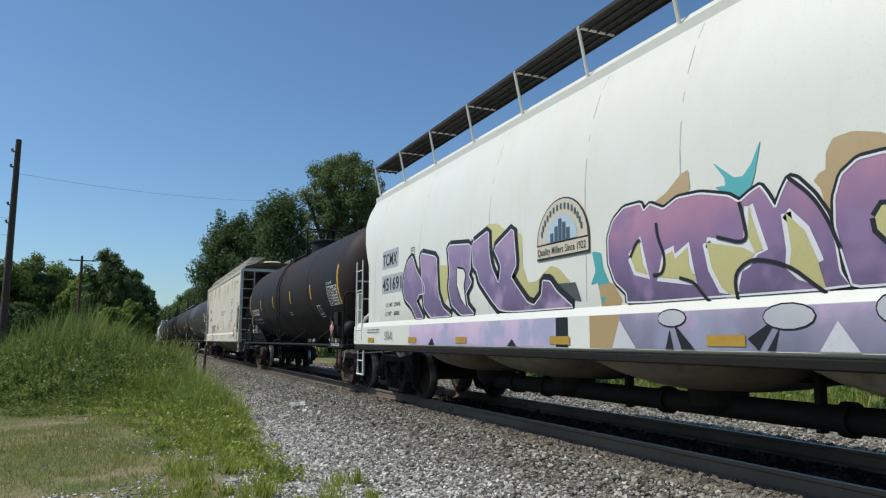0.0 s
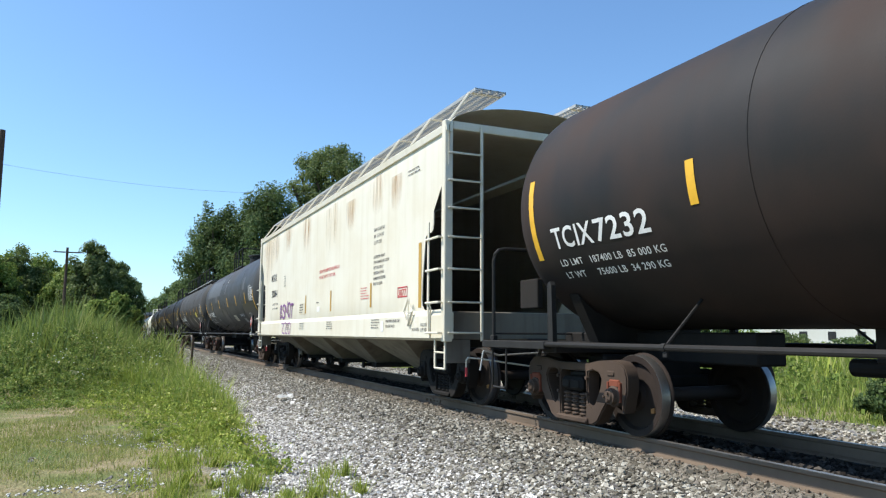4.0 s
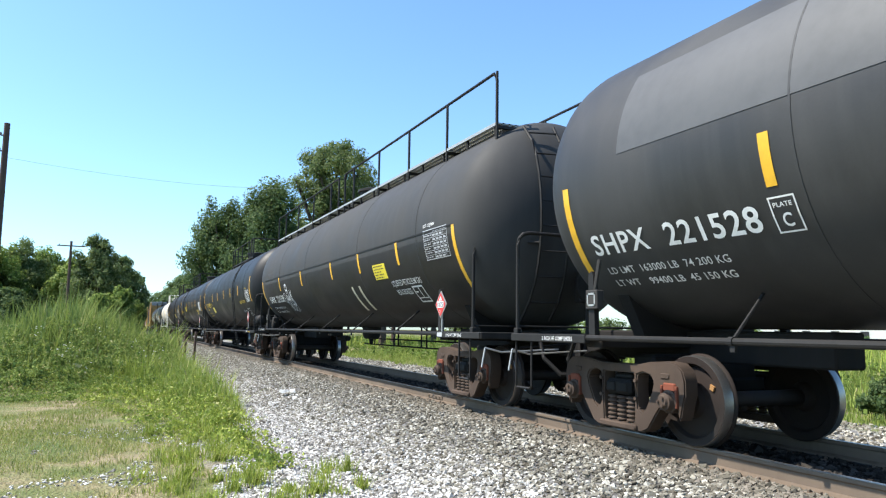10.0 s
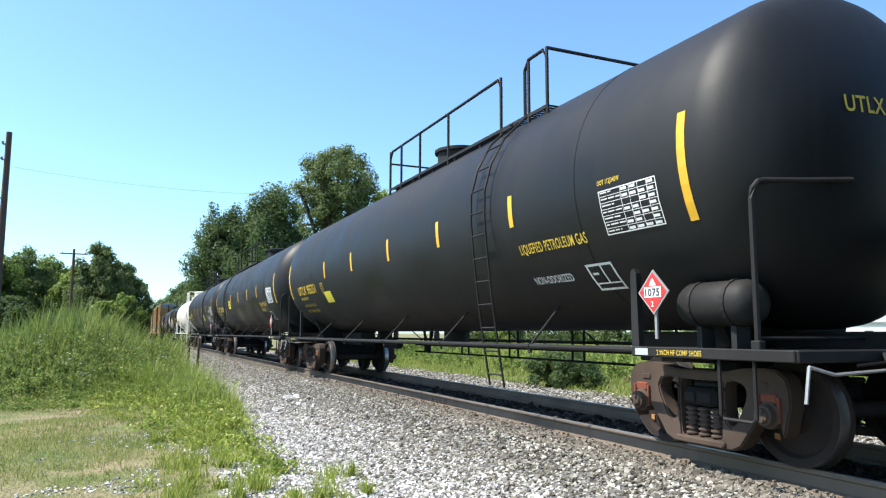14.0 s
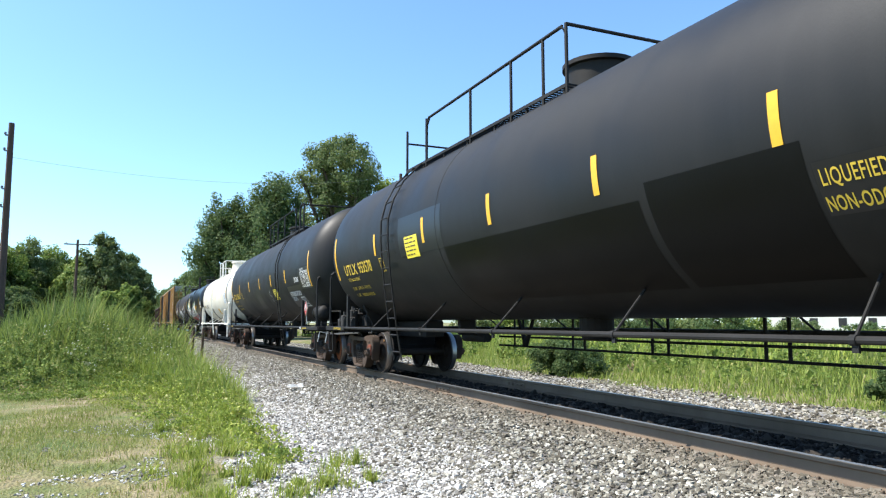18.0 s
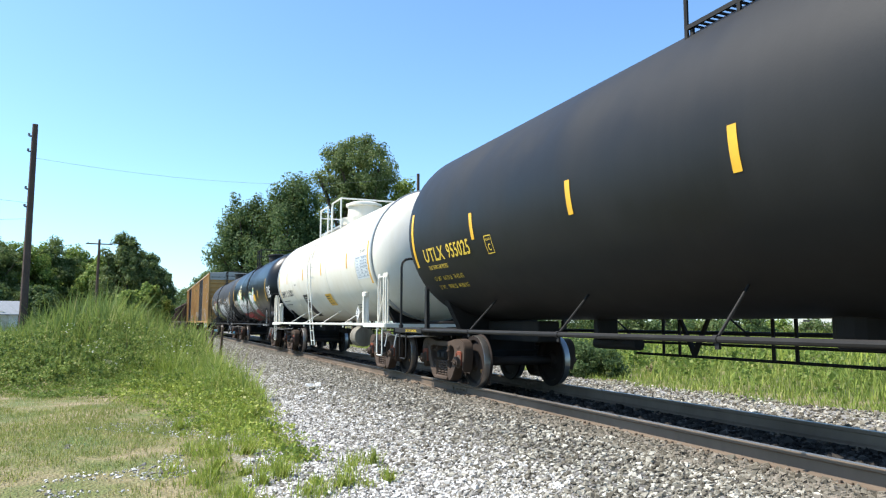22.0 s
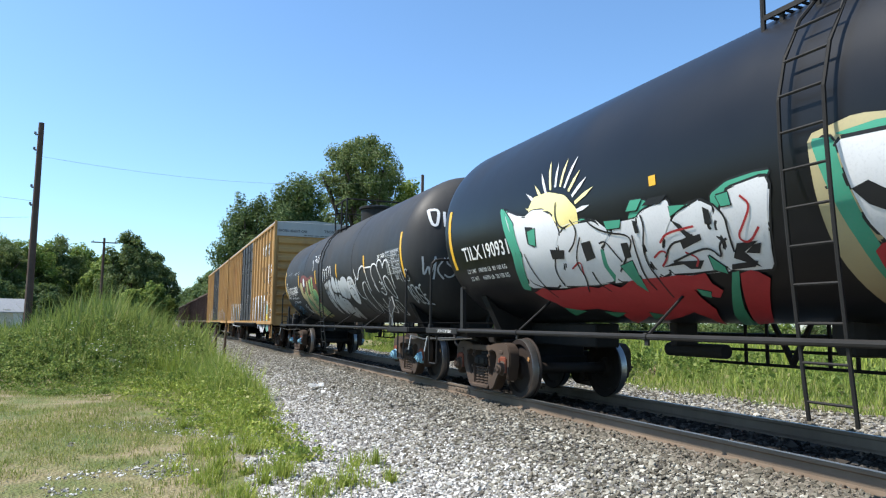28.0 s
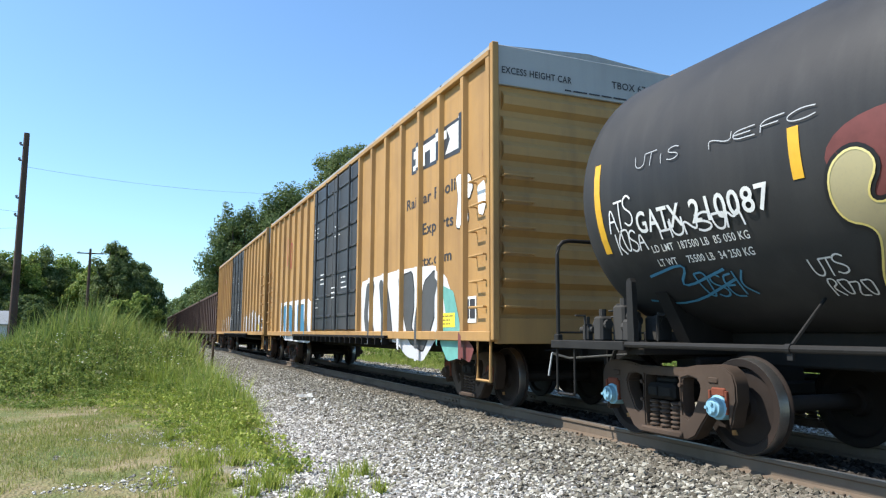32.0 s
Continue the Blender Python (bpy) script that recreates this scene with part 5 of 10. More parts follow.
    part("brake_rigging", bm, M_UNDER, car)
    bm = bmesh.new()
    lathe(bm, [(-0.12, 0.10), (-0.10, 0.2), (0.0, 0.24), (0.25, 0.24), (0.3, 0.16)], "Z", (0, dome_y + 0.2, zc - radius - 0.18), 16)
    part("bottom_outlet", bm, M_UNDER, car)
    if brake:
        if reservoir:
            bm = bmesh.new()
            yy = -under[0][2] + 0.66
            lathe(bm, [(yy - 0.43, 0.03), (yy - 0.42, 0.10), (yy - 0.38, 0.17), (yy - 0.31, 0.205), (yy + 0.31, 0.205), (yy + 0.38, 0.17), (yy + 0.42, 0.10), (yy + 0.43, 0.03)], "Y", (-1.12, 0, 1.36), 20)
            res = part("brake_reservoir", bm, trim, car, "black cylindrical air reservoir", True)
            for s in (-0.2, 0.2):
                bm = bmesh.new()
                lathe(bm, [(yy + s - 0.02, 0.2), (yy + s - 0.02, 0.215), (yy + s + 0.02, 0.215), (yy + s + 0.02, 0.2)], "Y", (-1.12, 0, 1.36), 20, caps=False)
                box(bm, -1.2, -1.04, yy + s - 0.03, yy + s + 0.03, sill_z, 1.18)
                part("strap", bm, trim, res)
        bm = bmesh.new()
        lathe(bm, [(-hx[-1] + 0.72, 0.05), (-hx[-1] + 0.76, 0.27), (-hx[-1] + 0.79, 0.27), (-hx[-1] + 0.80, 0.24)], "Y", (0.2, 0, 1.75), 18)
        box(bm, 0.02, 0.38, -hx[-1] + 0.80, -hx[-1] + 0.98, 1.5, 2.0, 0.03)
        cyl(bm, (0.2, -hx[-1] + 0.9, 1.02), (0.2, -hx[-1] + 0.9, 1.6), 0.03, 6)
        part("hand_brake", bm, trim, car)
    if valves:      # control valves and pipework standing on the rear platform
        ye = under[1][3]
        rnd = random.Random(int(y0 * 10))
        for k, (x, dy, w, h) in enumerate(((-1.20, 0.62, 0.16, 0.30), (-1.05, 0.82, 0.20, 0.42), (-0.85, 0.70, 0.15, 0.36), (-1.15, 1.05, 0.14, 0.26), (-0.70, 0.95, 0.22, 0.30), (-1.25, 0.40, 0.10, 0.22))):
            bm = bmesh.new()
            box(bm, x - w / 2, x + w / 2, ye - dy - w / 2, ye - dy + w / 2, sill_z + 0.02, sill_z + h, 0.025)
            cyl(bm, (x, ye - dy - 0.12, sill_z + h * 0.7), (x, ye - dy + 0.12, sill_z + h * 0.7), w * 0.34, 10)
            cyl(bm, (x, ye - dy, sill_z + h), (x, ye - dy, sill_z + h + 0.08), w * 0.26, 8)
            part("valve_body", bm, M_VALVE, car)
        for k in range(7):
            a = Vector((rnd.uniform(-1.35, -0.7), ye - rnd.uniform(0.3, 1.15), sill_z + 0.03))
            b = a + Vector((rnd.uniform(-0.2, 0.2), rnd.uniform(-0.3, 0.3), rnd.uniform(0.2, 0.5)))
            bm = bmesh.new()
            rod(bm, (a, (a.x, a.y, b.z), b), 0.013, 6)
            part("valve_pipe", bm, M_VALVE, car)
    # manway housing and its platform on top
    topz = zc + radius
    bm = bmesh.new()
    if dome == "hoop":
        lathe(bm, [(topz - 0.12, 0.46), (topz + 0.30, 0.46), (topz + 0.31, 0.52), (topz + 0.37, 0.52), (topz + 0.40, 0.42), (topz + 0.42, 0.05)], "Z", (0, dome_y, 0), 28)
    else:
        lathe(bm, [(topz - 0.12, 0.72), (topz + 0.10, 0.72), (topz + 0.11, 0.5), (topz + 0.48, 0.48), (topz + 0.49, 0.55), (topz + 0.56, 0.55), (topz + 0.62, 0.4), (topz + 0.64, 0.05)], "Z", (0, dome_y, 0), 28)
    part("manway_housing", bm, mat if dome != "hoop" else trim, car, "", True)
    # platform of open grating beside the manway, railed
    pz = zc + math.sqrt(radius ** 2 - 0.96) + (0.19 if long_walk else 0.10)
    pw0, pw1 = min(posts), max(posts)
    grate = M_GRATE if long_walk or trim is not M_BLACK else M_BLACK
    for sx in (-1, 1):
        bm = bmesh.new()
        xa, xb = sorted((sx * (0.45 if long_walk else 0.62), sx * 1.0))
        y = pw0
        while y < pw1 - 0.02:
            box(bm, xa, xb, y, y + (0.042 if long_walk else 0.022), pz - 0.012, pz + 0.008)
            y += 0.062 if long_walk else 0.085
        for x in np.linspace(xa, xb, 6 if long_walk else 3):
            box(bm, x - 0.012, x + 0.012, pw0, pw1, pz - 0.035, pz + 0.012)
        plat = part("top_platform", bm, grate, car, "open grating walkway")
        for y in np.arange(pw0 + 0.1, pw1, 0.95):
            bm = bmesh.new()
            rod(bm, ((sx * 0.97, y, pz - 0.02), (sx * 0.97, y, pz - 0.16)), 0.025, 6)
            rod(bm, ((sx * 0.64, y, pz - 0.02), (sx * 0.64, y, zc + math.sqrt(radius ** 2 - 0.41) - 0.03)), 0.025, 6)
            part("platform_post", bm, trim, plat)
        for y in posts:
            bm = bmesh.new()
            cyl(bm, (sx * 1.0, y, pz - (0.27 if long_walk else 0.16)), (sx * 1.0, y, pz + 0.80), 0.025, 6)
            if long_walk:
                box(bm, *sorted((sx * 0.55, sx * 1.0)), y - 0.03, y + 0.03, pz - 0.085, pz - 0.04)
            part("rail_post", bm, trim, plat)
        for ya, yb in rails:
            bm = bmesh.new()
            rod(bm, ((sx * 1.0, ya, pz), (sx * 1.0, ya, pz + 0.66), (sx * 1.0, ya + 0.1, pz + 0.79), (sx * 1.0, yb - 0.12, pz + 0.79), (sx * 1.0, yb, pz + 0.66), (sx * 1.0, yb, pz)), 0.024, 7)
            part("handrail", bm, trim, plat)
    if cross is not None:
        bm = bmesh.new()
        cyl(bm, (-1.0, cross, pz + 0.79), (1.0, cross, pz + 0.79), 0.024, 7)
        part("cross_rail", bm, trim, car)
        bm = bmesh.new()
        cyl(bm, (-1.0, pw1, pz + 0.55), (1.0, pw1, pz + 0.55), 0.02, 7)
        part("cross_rail", bm, trim, car)
    if ladder_y is not None:
        def lean(z):
            if z < zc:
                return -(radius + 0.08) + (radius + 0.08 - 1.40) * ((zc - z) / (zc - 0.45)) ** 1.4
            return -(radius + 0.09) * math.sqrt(max(0.12, 1 - ((z - zc) / (radius + 0.09)) ** 2))
        ladder("side_ladder", car, 0, ladder_y, 0.40, pz, 0.40, 12, 0.012, trim, lean)
    for y in tapes:
        tape(car, surf, y, tape_z[0], tape_z[1])
    if end_tape:
        for s in (-1, 1):
            tape(car, surf, s * (hx[s] - gap[s] - head - (0.12 if ring is None else 0.22)), zc + end_tape_z[0], zc + end_tape_z[1])
    add_couplers(car, under[0][3] + 0.42, under[1][3] + 0.42)
    return car, hx, surf


def hopper_car(name, y0, y1, label, mat, curved, trucks, roof_z=4.35, reach=0.62):
    car, half = car_root(name, y0, y1, label, "hopper car")
    b = half - reach                       # ends of the sills
    w = 1.6
    ez = roof_z
    body_end = b - (0.05 if curved else -0.03)
    # side sheet, bulging where the car is curved
    prof = [(w - 0.03, 1.42)]
    for i in range(9):
        f = i / 8
        z = 1.45 + (ez - 1.5) * f
        prof.append((w - 0.02 - (0.42 * (max(0, f - 0.35) / 0.65) ** 2.6 if curved else 0.0), z))
    roof = [(prof[-1][0] * math.cos(a), ez - 0.05 + 0.42 * math.sin(a)) for a in np.linspace(0.15, math.pi / 2, 7)]
    cross = prof + roof
    full = [(-x, z) for x, z in cross] + [(x, z) for x, z in cross[:-1][::-1]]
    bm = bmesh.new()
    # the hold slopes in at the ends below; the end sheets stand in from the corner posts
    rings = []
    for y in np.linspace(-body_end, body_end, 15):
        rings.append([bm.verts.new((x, y, z)) for x, z in full])
    n = len(full)
    for q, s in zip(rings, rings[1:]):
        for j in range(n - 1):
            bm.faces.new((q[j], q[j + 1], s[j + 1], s[j]))
    # cut the lower end corners away, as the end slope sheets do
    bmesh.ops.recalc_face_normals(bm, faces=bm.faces[:])
    for s in (-1, 1):
        geom = bm.verts[:] + bm.edges[:] + bm.faces[:]
        co = Vector((0, s * (body_end - 0.1), ez - 0.7)) if curved else Vector((0, s * (b - 0.175), ez - 0.87))
        no = Vector((0, s * 0.88, -0.62)).normalized() if curved else Vector((0, s, -0.875)).normalized()
        bmesh.ops.bisect_plane(bm, geom=geom, plane_co=co, plane_no=no, clear_outer=True)
    edges = [e for e in bm.edges if len(e.link_faces) == 1]
    bmesh.ops.holes_fill(bm, edges=edges, sides=0)
    bmesh.ops.recalc_face_normals(bm, faces=bm.faces[:])
    part("hold", bm, mat, car, "", True)
    for s in (-1, 1):
        for sx in (-1, 1):
            bm = bmesh.new()
            if curved:
                sheet = [(s * (body_end - 0.745), 2.65), (s * (body_end - 0.80), 1.40), (s * (body_end - 1.66), 1.40)]
            else:
                # the side sheet steps down round the crawl opening behind the corner post
                sheet = [(s * (b - q), z) for q, z in ((0.525, 2.99), (0.53, 2.78), (0.56, 2.70), (0.62, 2.66), (0.78, 2.645), (0.83, 2.62), (0.86, 2.50), (0.885, 2.36), (0.95, 1.95), (0.97, 1.62), (0.95, 1.52), (0.88, 1.46), (0.84, 1.42), (1.90, 1.42))]
            extrude_poly(bm, sheet, "X", sx * (w - 0.035), sx * (w - 0.0205))
            part("gusset_sheet", bm, mat, car)
    # side sills, ends
    for sx in (-1, 1):
        bm = bmesh.new()
        extrude_poly(bm, [(sx * (w - 0.02), 1.45), (sx * (w + 0.03), 1.36), (sx * (w + 0.03), 1.02), (sx * (w - 0.05), 0.98), (sx * (w - 0.12), 1.02), (sx * (w - 0.12), 1.4)], "Y", -b, b)
        part("side_sill", bm, mat, car)
        bm = bmesh.new()
        zt = ez - 0.02
        xt = prof[-1][0]
        extrude_poly(bm, [(sx * (xt - 0.06), zt - 0.12), (sx * (xt + 0.035), zt - 0.10), (sx * (xt + 0.05), zt + 0.0), (sx * (xt - 0.06), zt + 0.06)], "Y", -body_end, body_end)
        part("roof_eave", bm, mat, car)
    # running boards on the roof
    for sx in (-1, 1):
        bm = bmesh.new()
        x = sx * (1.00 if curved else 0.92)
        zt = ez + (0.62 if curved else 0.55)
        for k in np.arange(-body_end - 0.1, body_end + 0.1, 0.075):
            box(bm, x - 0.26, x + 0.26, k, k + 0.02, zt, zt + 0.02)
        for xx in (x - 0.26, x - 0.13, x, x + 0.13, x + 0.26):
            box(bm, xx - 0.008, xx + 0.008, -body_end - 0.1, body_end + 0.1, zt - 0.02, zt + 0.024)
        # solid dark plate: the shade under this walkway is put into its colour
        if curved:
            box(bm, x - 0.25, x + 0.25, -body_end - 0.1, body_end + 0.1, zt + 0.003, zt + 0.012)
        rb = part("running_board", bm, M_VALVE if curved else M_GRATE, car, "steel walkway seen from below")
        for k in np.linspace(-body_end + 0.1, body_end - 0.1, 11):
            bm = bmesh.new()
            rod(bm, ((sx * (prof[-1][0] - 0.02), k, ez + 0.02), (x + sx * 0.27, k, zt)), 0.022, 6)
            rod(bm, ((x + sx * 0.27, k, zt), (x - sx * 0.27, k, zt)), 0.02, 6)
            part("bracket", bm, mat, rb)
    for k in np.linspace(-body_end + 1.4, body_end - 1.4, 5):
        bm = bmesh.new()
        lathe(bm, [(ez + 0.32, 0.42), (ez + 0.5, 0.42), (ez + 0.54, 0.36), (ez + 0.56, 0.05)], "Z", (0, k, 0), 20)
        part("roof_hatch", bm, mat, car, "", True)
    # rounded bowls with a long conveying pipe below them, or tapered chutes with gates
    if curved:
        for yc, hw in ((3.75, 0.78), (1.45, 1.05), (-1.15, 1.05), (-3.75, 0.95)):
            bm = bmesh.new()
            rows = []
            for u in np.linspace(-1, 1, 13):
                deep = 0.46 * math.sqrt(max(0.0, 1 - u * u))
                rows.append([bm.verts.new((1.46 * math.sin(v) * (1 if deep else 0.99), yc + u * hw, 1.04 - deep * math.cos(v) ** 0.6 if deep else 1.04)) for v in np.linspace(-1.5, 1.5, 13)])
            for q, t in zip(rows, rows[1:]):
                for j in range(12):
                    bm.faces.new((q[j], q[j + 1], t[j + 1], t[j]))
            bmesh.ops.recalc_face_normals(bm, faces=bm.faces[:])
            bowl = part("bowl", bm, M_HOPPER_CHUTE, car, "", True)
            bm = bmesh.new()
            lathe(bm, [(0.40, 0.20), (0.46, 0.27), (0.62, 0.30)], "Z", (-0.45, yc, 0), 16)
            part("outlet", bm, M_UNDER, bowl)
            bm = bmesh.new()
            box(bm, -0.50, -0.40, yc - hw - 0.16, yc - hw - 0.10, 0.32, 1.0, 0.006)
            part("pipe_hanger", bm, M_UNDER, car)
        bm = bmesh.new()
        cyl(bm, (-0.45, -5.2, 0.46), (-0.45, 3.6, 0.46), 0.115, 14)
        for yy in (3.0, 2.1, -0.4, -2.6, -5.1):
            cyl(bm, (-0.45, yy - 0.05, 0.46), (-0.45, yy + 0.05, 0.46), 0.15, 14)
        part("conveying_pipe", bm, M_UNDER, car, "", True)
        for sx in (-1, 1):
            bm = bmesh.new()
            box(bm, *sorted((sx * (w - 0.06), sx * (w + 0.015))), -b, b, 0.90, 0.985, 0.012)
            part("sill_lip", bm, M_UNDER, car)
    for yc in () if curved else (4.98, 1.37, -1.33, -4.2):
        hw = 1.25
        bm = bmesh.new()
        bt = 0.42
        top = [(-1.45, yc - hw, 1.05), (1.45, yc - hw, 1.05), (1.45, yc + hw, 1.05), (-1.45, yc + hw, 1.05)]
        bot = [(-0.55, yc - 0.3, bt), (0.55, yc - 0.3, bt), (0.55, yc + 0.3, bt), (-0.55, yc + 0.3, bt)]
        tv, bv = [bm.verts.new(p) for p in top], [bm.verts.new(p) for p in bot]
        for j in range(4):
            bm.faces.new((tv[j], bv[j], bv[(j + 1) % 4], tv[(j + 1) % 4]))
        bm.faces.new(bv)
        bm.faces.new(tv[::-1])
        bmesh.ops.recalc_face_normals(bm, faces=bm.faces[:])
        chute = part("chute", bm, M_HOPPER_CHUTE, car)
        bm = bmesh.new()
        box(bm, -0.60, 0.60, yc - 0.36, yc + 0.36, 0.32, 0.42, 0.015)
        cyl(bm, (-0.78, yc, 0.37), (0.78, yc, 0.37), 0.035, 8)
        cyl(bm, (-0.80, yc, 0.37), (-0.75, yc, 0.37), 0.07, 10)
        part("gate", bm, M_UNDER, chute, "grimy sliding outlet gate")
    bm = bmesh.new()
    box(bm, -0.2, 0.2, -b, b, 0.72, 1.02, 0.02)
    part("centre_sill", bm, M_UNDER, car)
    for s in (-1, 1):
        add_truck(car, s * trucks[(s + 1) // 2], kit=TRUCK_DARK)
        bm = bmesh.new()
        ye = s * (b - 0.06)
        box(bm, -w, w, min(ye, ye - s * 0.16), max(ye, ye - s * 0.16), 1.0, 1.42, 0.015)
        # the uncurved car's end sill takes the darker chute colour
        part("end_sill", bm, mat if curved else M_HOPPER_CHUTE, car)
        for sx in (-1, 1):
            bm = bmesh.new()
            if curved:
                box(bm, sx * (w - 0.06) - 0.05, sx * (w - 0.06) + 0.05, ye - 0.06, ye + 0.06, 1.4, 2.1, 0.01)
            else:
                box(bm, *sorted((sx * (w - 0.10), sx * (w + 0.034))), ye - 0.065, ye + 0.065, 0.97, ez + 0.05, 0.012)
            part("corner_post", bm, mat, car)
            bm = bmesh.new()
            x = sx * (w - 0.02)
            if curved:
                rod(bm, ((sx * (w - 0.08), ye, 1.42), (sx * (w - 0.5), s * (body_end - 1.5), 2.3)), 0.04, 6)
                part("end_brace", bm, mat, car)
                ladder("side_ladder", car, sx * (w + 0.03), ye - s * 0.28, 1.1, 2.75, 0.42, 4, 0.012, mat)
                bm = bmesh.new()
                rod(bm, ((x, ye - s * 0.08, 1.0), (x, ye - s * 0.08, 0.40), (x, ye - s * 0.48, 0.40), (x, ye - s * 0.48, 1.0)), 0.02, 6)
                cyl(bm, (x, ye - s * 0.08, 0.68), (x, ye - s * 0.48, 0.68), 0.016, 6)
            else:
                box(bm, *sorted((sx * (w + 0.055), sx * (w + 0.075))), ye - s * 0.465 - 0.028, ye - s * 0.465 + 0.028, 1.08, 2.80, 0.004)
                lad = part("side_ladder", bm, mat, car)
                for z in (1.10, 1.55, 2.04, 2.52):
                    bm = bmesh.new()
                    xr = sx * (w + 0.10)
                    rod(bm, ((sx * (w + 0.03), ye - s * 0.01, z), (xr, ye - s * 0.01, z), (xr, ye - s * 0.475, z), (sx * (w + 0.07), ye - s * 0.475, z)), 0.014, 6)
                    part("rung", bm, mat, lad)
                # bent strap holding the ladder off the sill, and the sill step below
                bm = bmesh.new()
                rod(bm, ((sx * (w + 0.065), ye - s * 0.40, 1.55), (sx * (w + 0.05), ye - s * 0.40, 1.46), (sx * (w + 0.04), ye - s * 0.44, 1.38), (sx * (w + 0.04), ye - s * 0.44, 1.02)), 0.012, 6)
                part("ladder_strap", bm, mat, lad)
                bm = bmesh.new()
                for q in (0.02, 0.38):
                    box(bm, x - 0.012, x + 0.012, ye - s * q - 0.022, ye - s * q + 0.022, 0.57, 1.0, 0.004)
                rod(bm, ((x, ye - s * 0.02, 0.575), (x, ye - s * 0.38, 0.575)), 0.018, 6)
                cyl(bm, (x, ye - s * 0.02, 0.81), (x, ye - s * 0.38, 0.81), 0.016, 6)
            part("step", bm, mat, car)
        if not curved:
            bm = bmesh.new()
            box(bm, -w + 0.1, w - 0.1, ye - 0.05, ye + 0.05, ez - 0.08, ez + 0.05, 0.01)
            part("end_beam", bm, mat, car)
            bm = bmesh.new()
            box(bm, -w + 0.56, -w + 0.60, ye + s * 0.075 - 0.02, ye + s * 0.075 + 0.02, 0.98, ez, 0.005)
            part("end_stile", bm, mat, car)
            bm = bmesh.new()
            box(bm, -w + 0.03, -w + 0.42, ye - 0.01, ye + 0.01, 0.66, 1.0, 0.004)
            part("corner_bracket", bm, M_HOPPER_CHUTE, car)
            bm = bmesh.new()
            rod(bm, ((-w + 0.55, ye + s * 0.12, 0.72), (-w + 0.33, ye + s * 0.12, 0.74), (-w + 0.30, ye + s * 0.12, 0.70), (-w + 0.30, ye + s * 0.12, 0.48)), 0.014, 6)
            rod(bm, ((-w + 0.55, ye + s * 0.12, 0.72), (-0.2, ye + s * 0.16, 0.60)), 0.014, 6)
            lever = part("uncoupling_lever", bm, mat, car)
            bm = bmesh.new()
            cyl(bm, (-w + 0.30, ye + s * 0.12, 0.60), (-w + 0.30, ye + s * 0.12, 0.47), 0.019, 8)
            part("grip", bm, M_REDTXT, lever, "red painted grip")
        for z in (1.6, 1.98, 2.36) if curved else (1.10, 1.55, 2.04, 2.52, 2.96, 3.38, 3.8):
            bm = bmesh.new()
            rod(bm, ((-w + 0.03, ye + s * 0.05, z), (-w + 0.03, ye + s * 0.10, z), (-w + 0.58, ye + s * 0.10, z)), 0.014, 6)
            part("end_rung", bm, mat, car)
    add_couplers(car, half)
    return car, half, on_side(w - 0.02) if not curved else (lambda y, z, off: Vector((-(float(np.interp(z, [p[1] for p in prof], [p[0] for p in prof])) + off), y, z)))


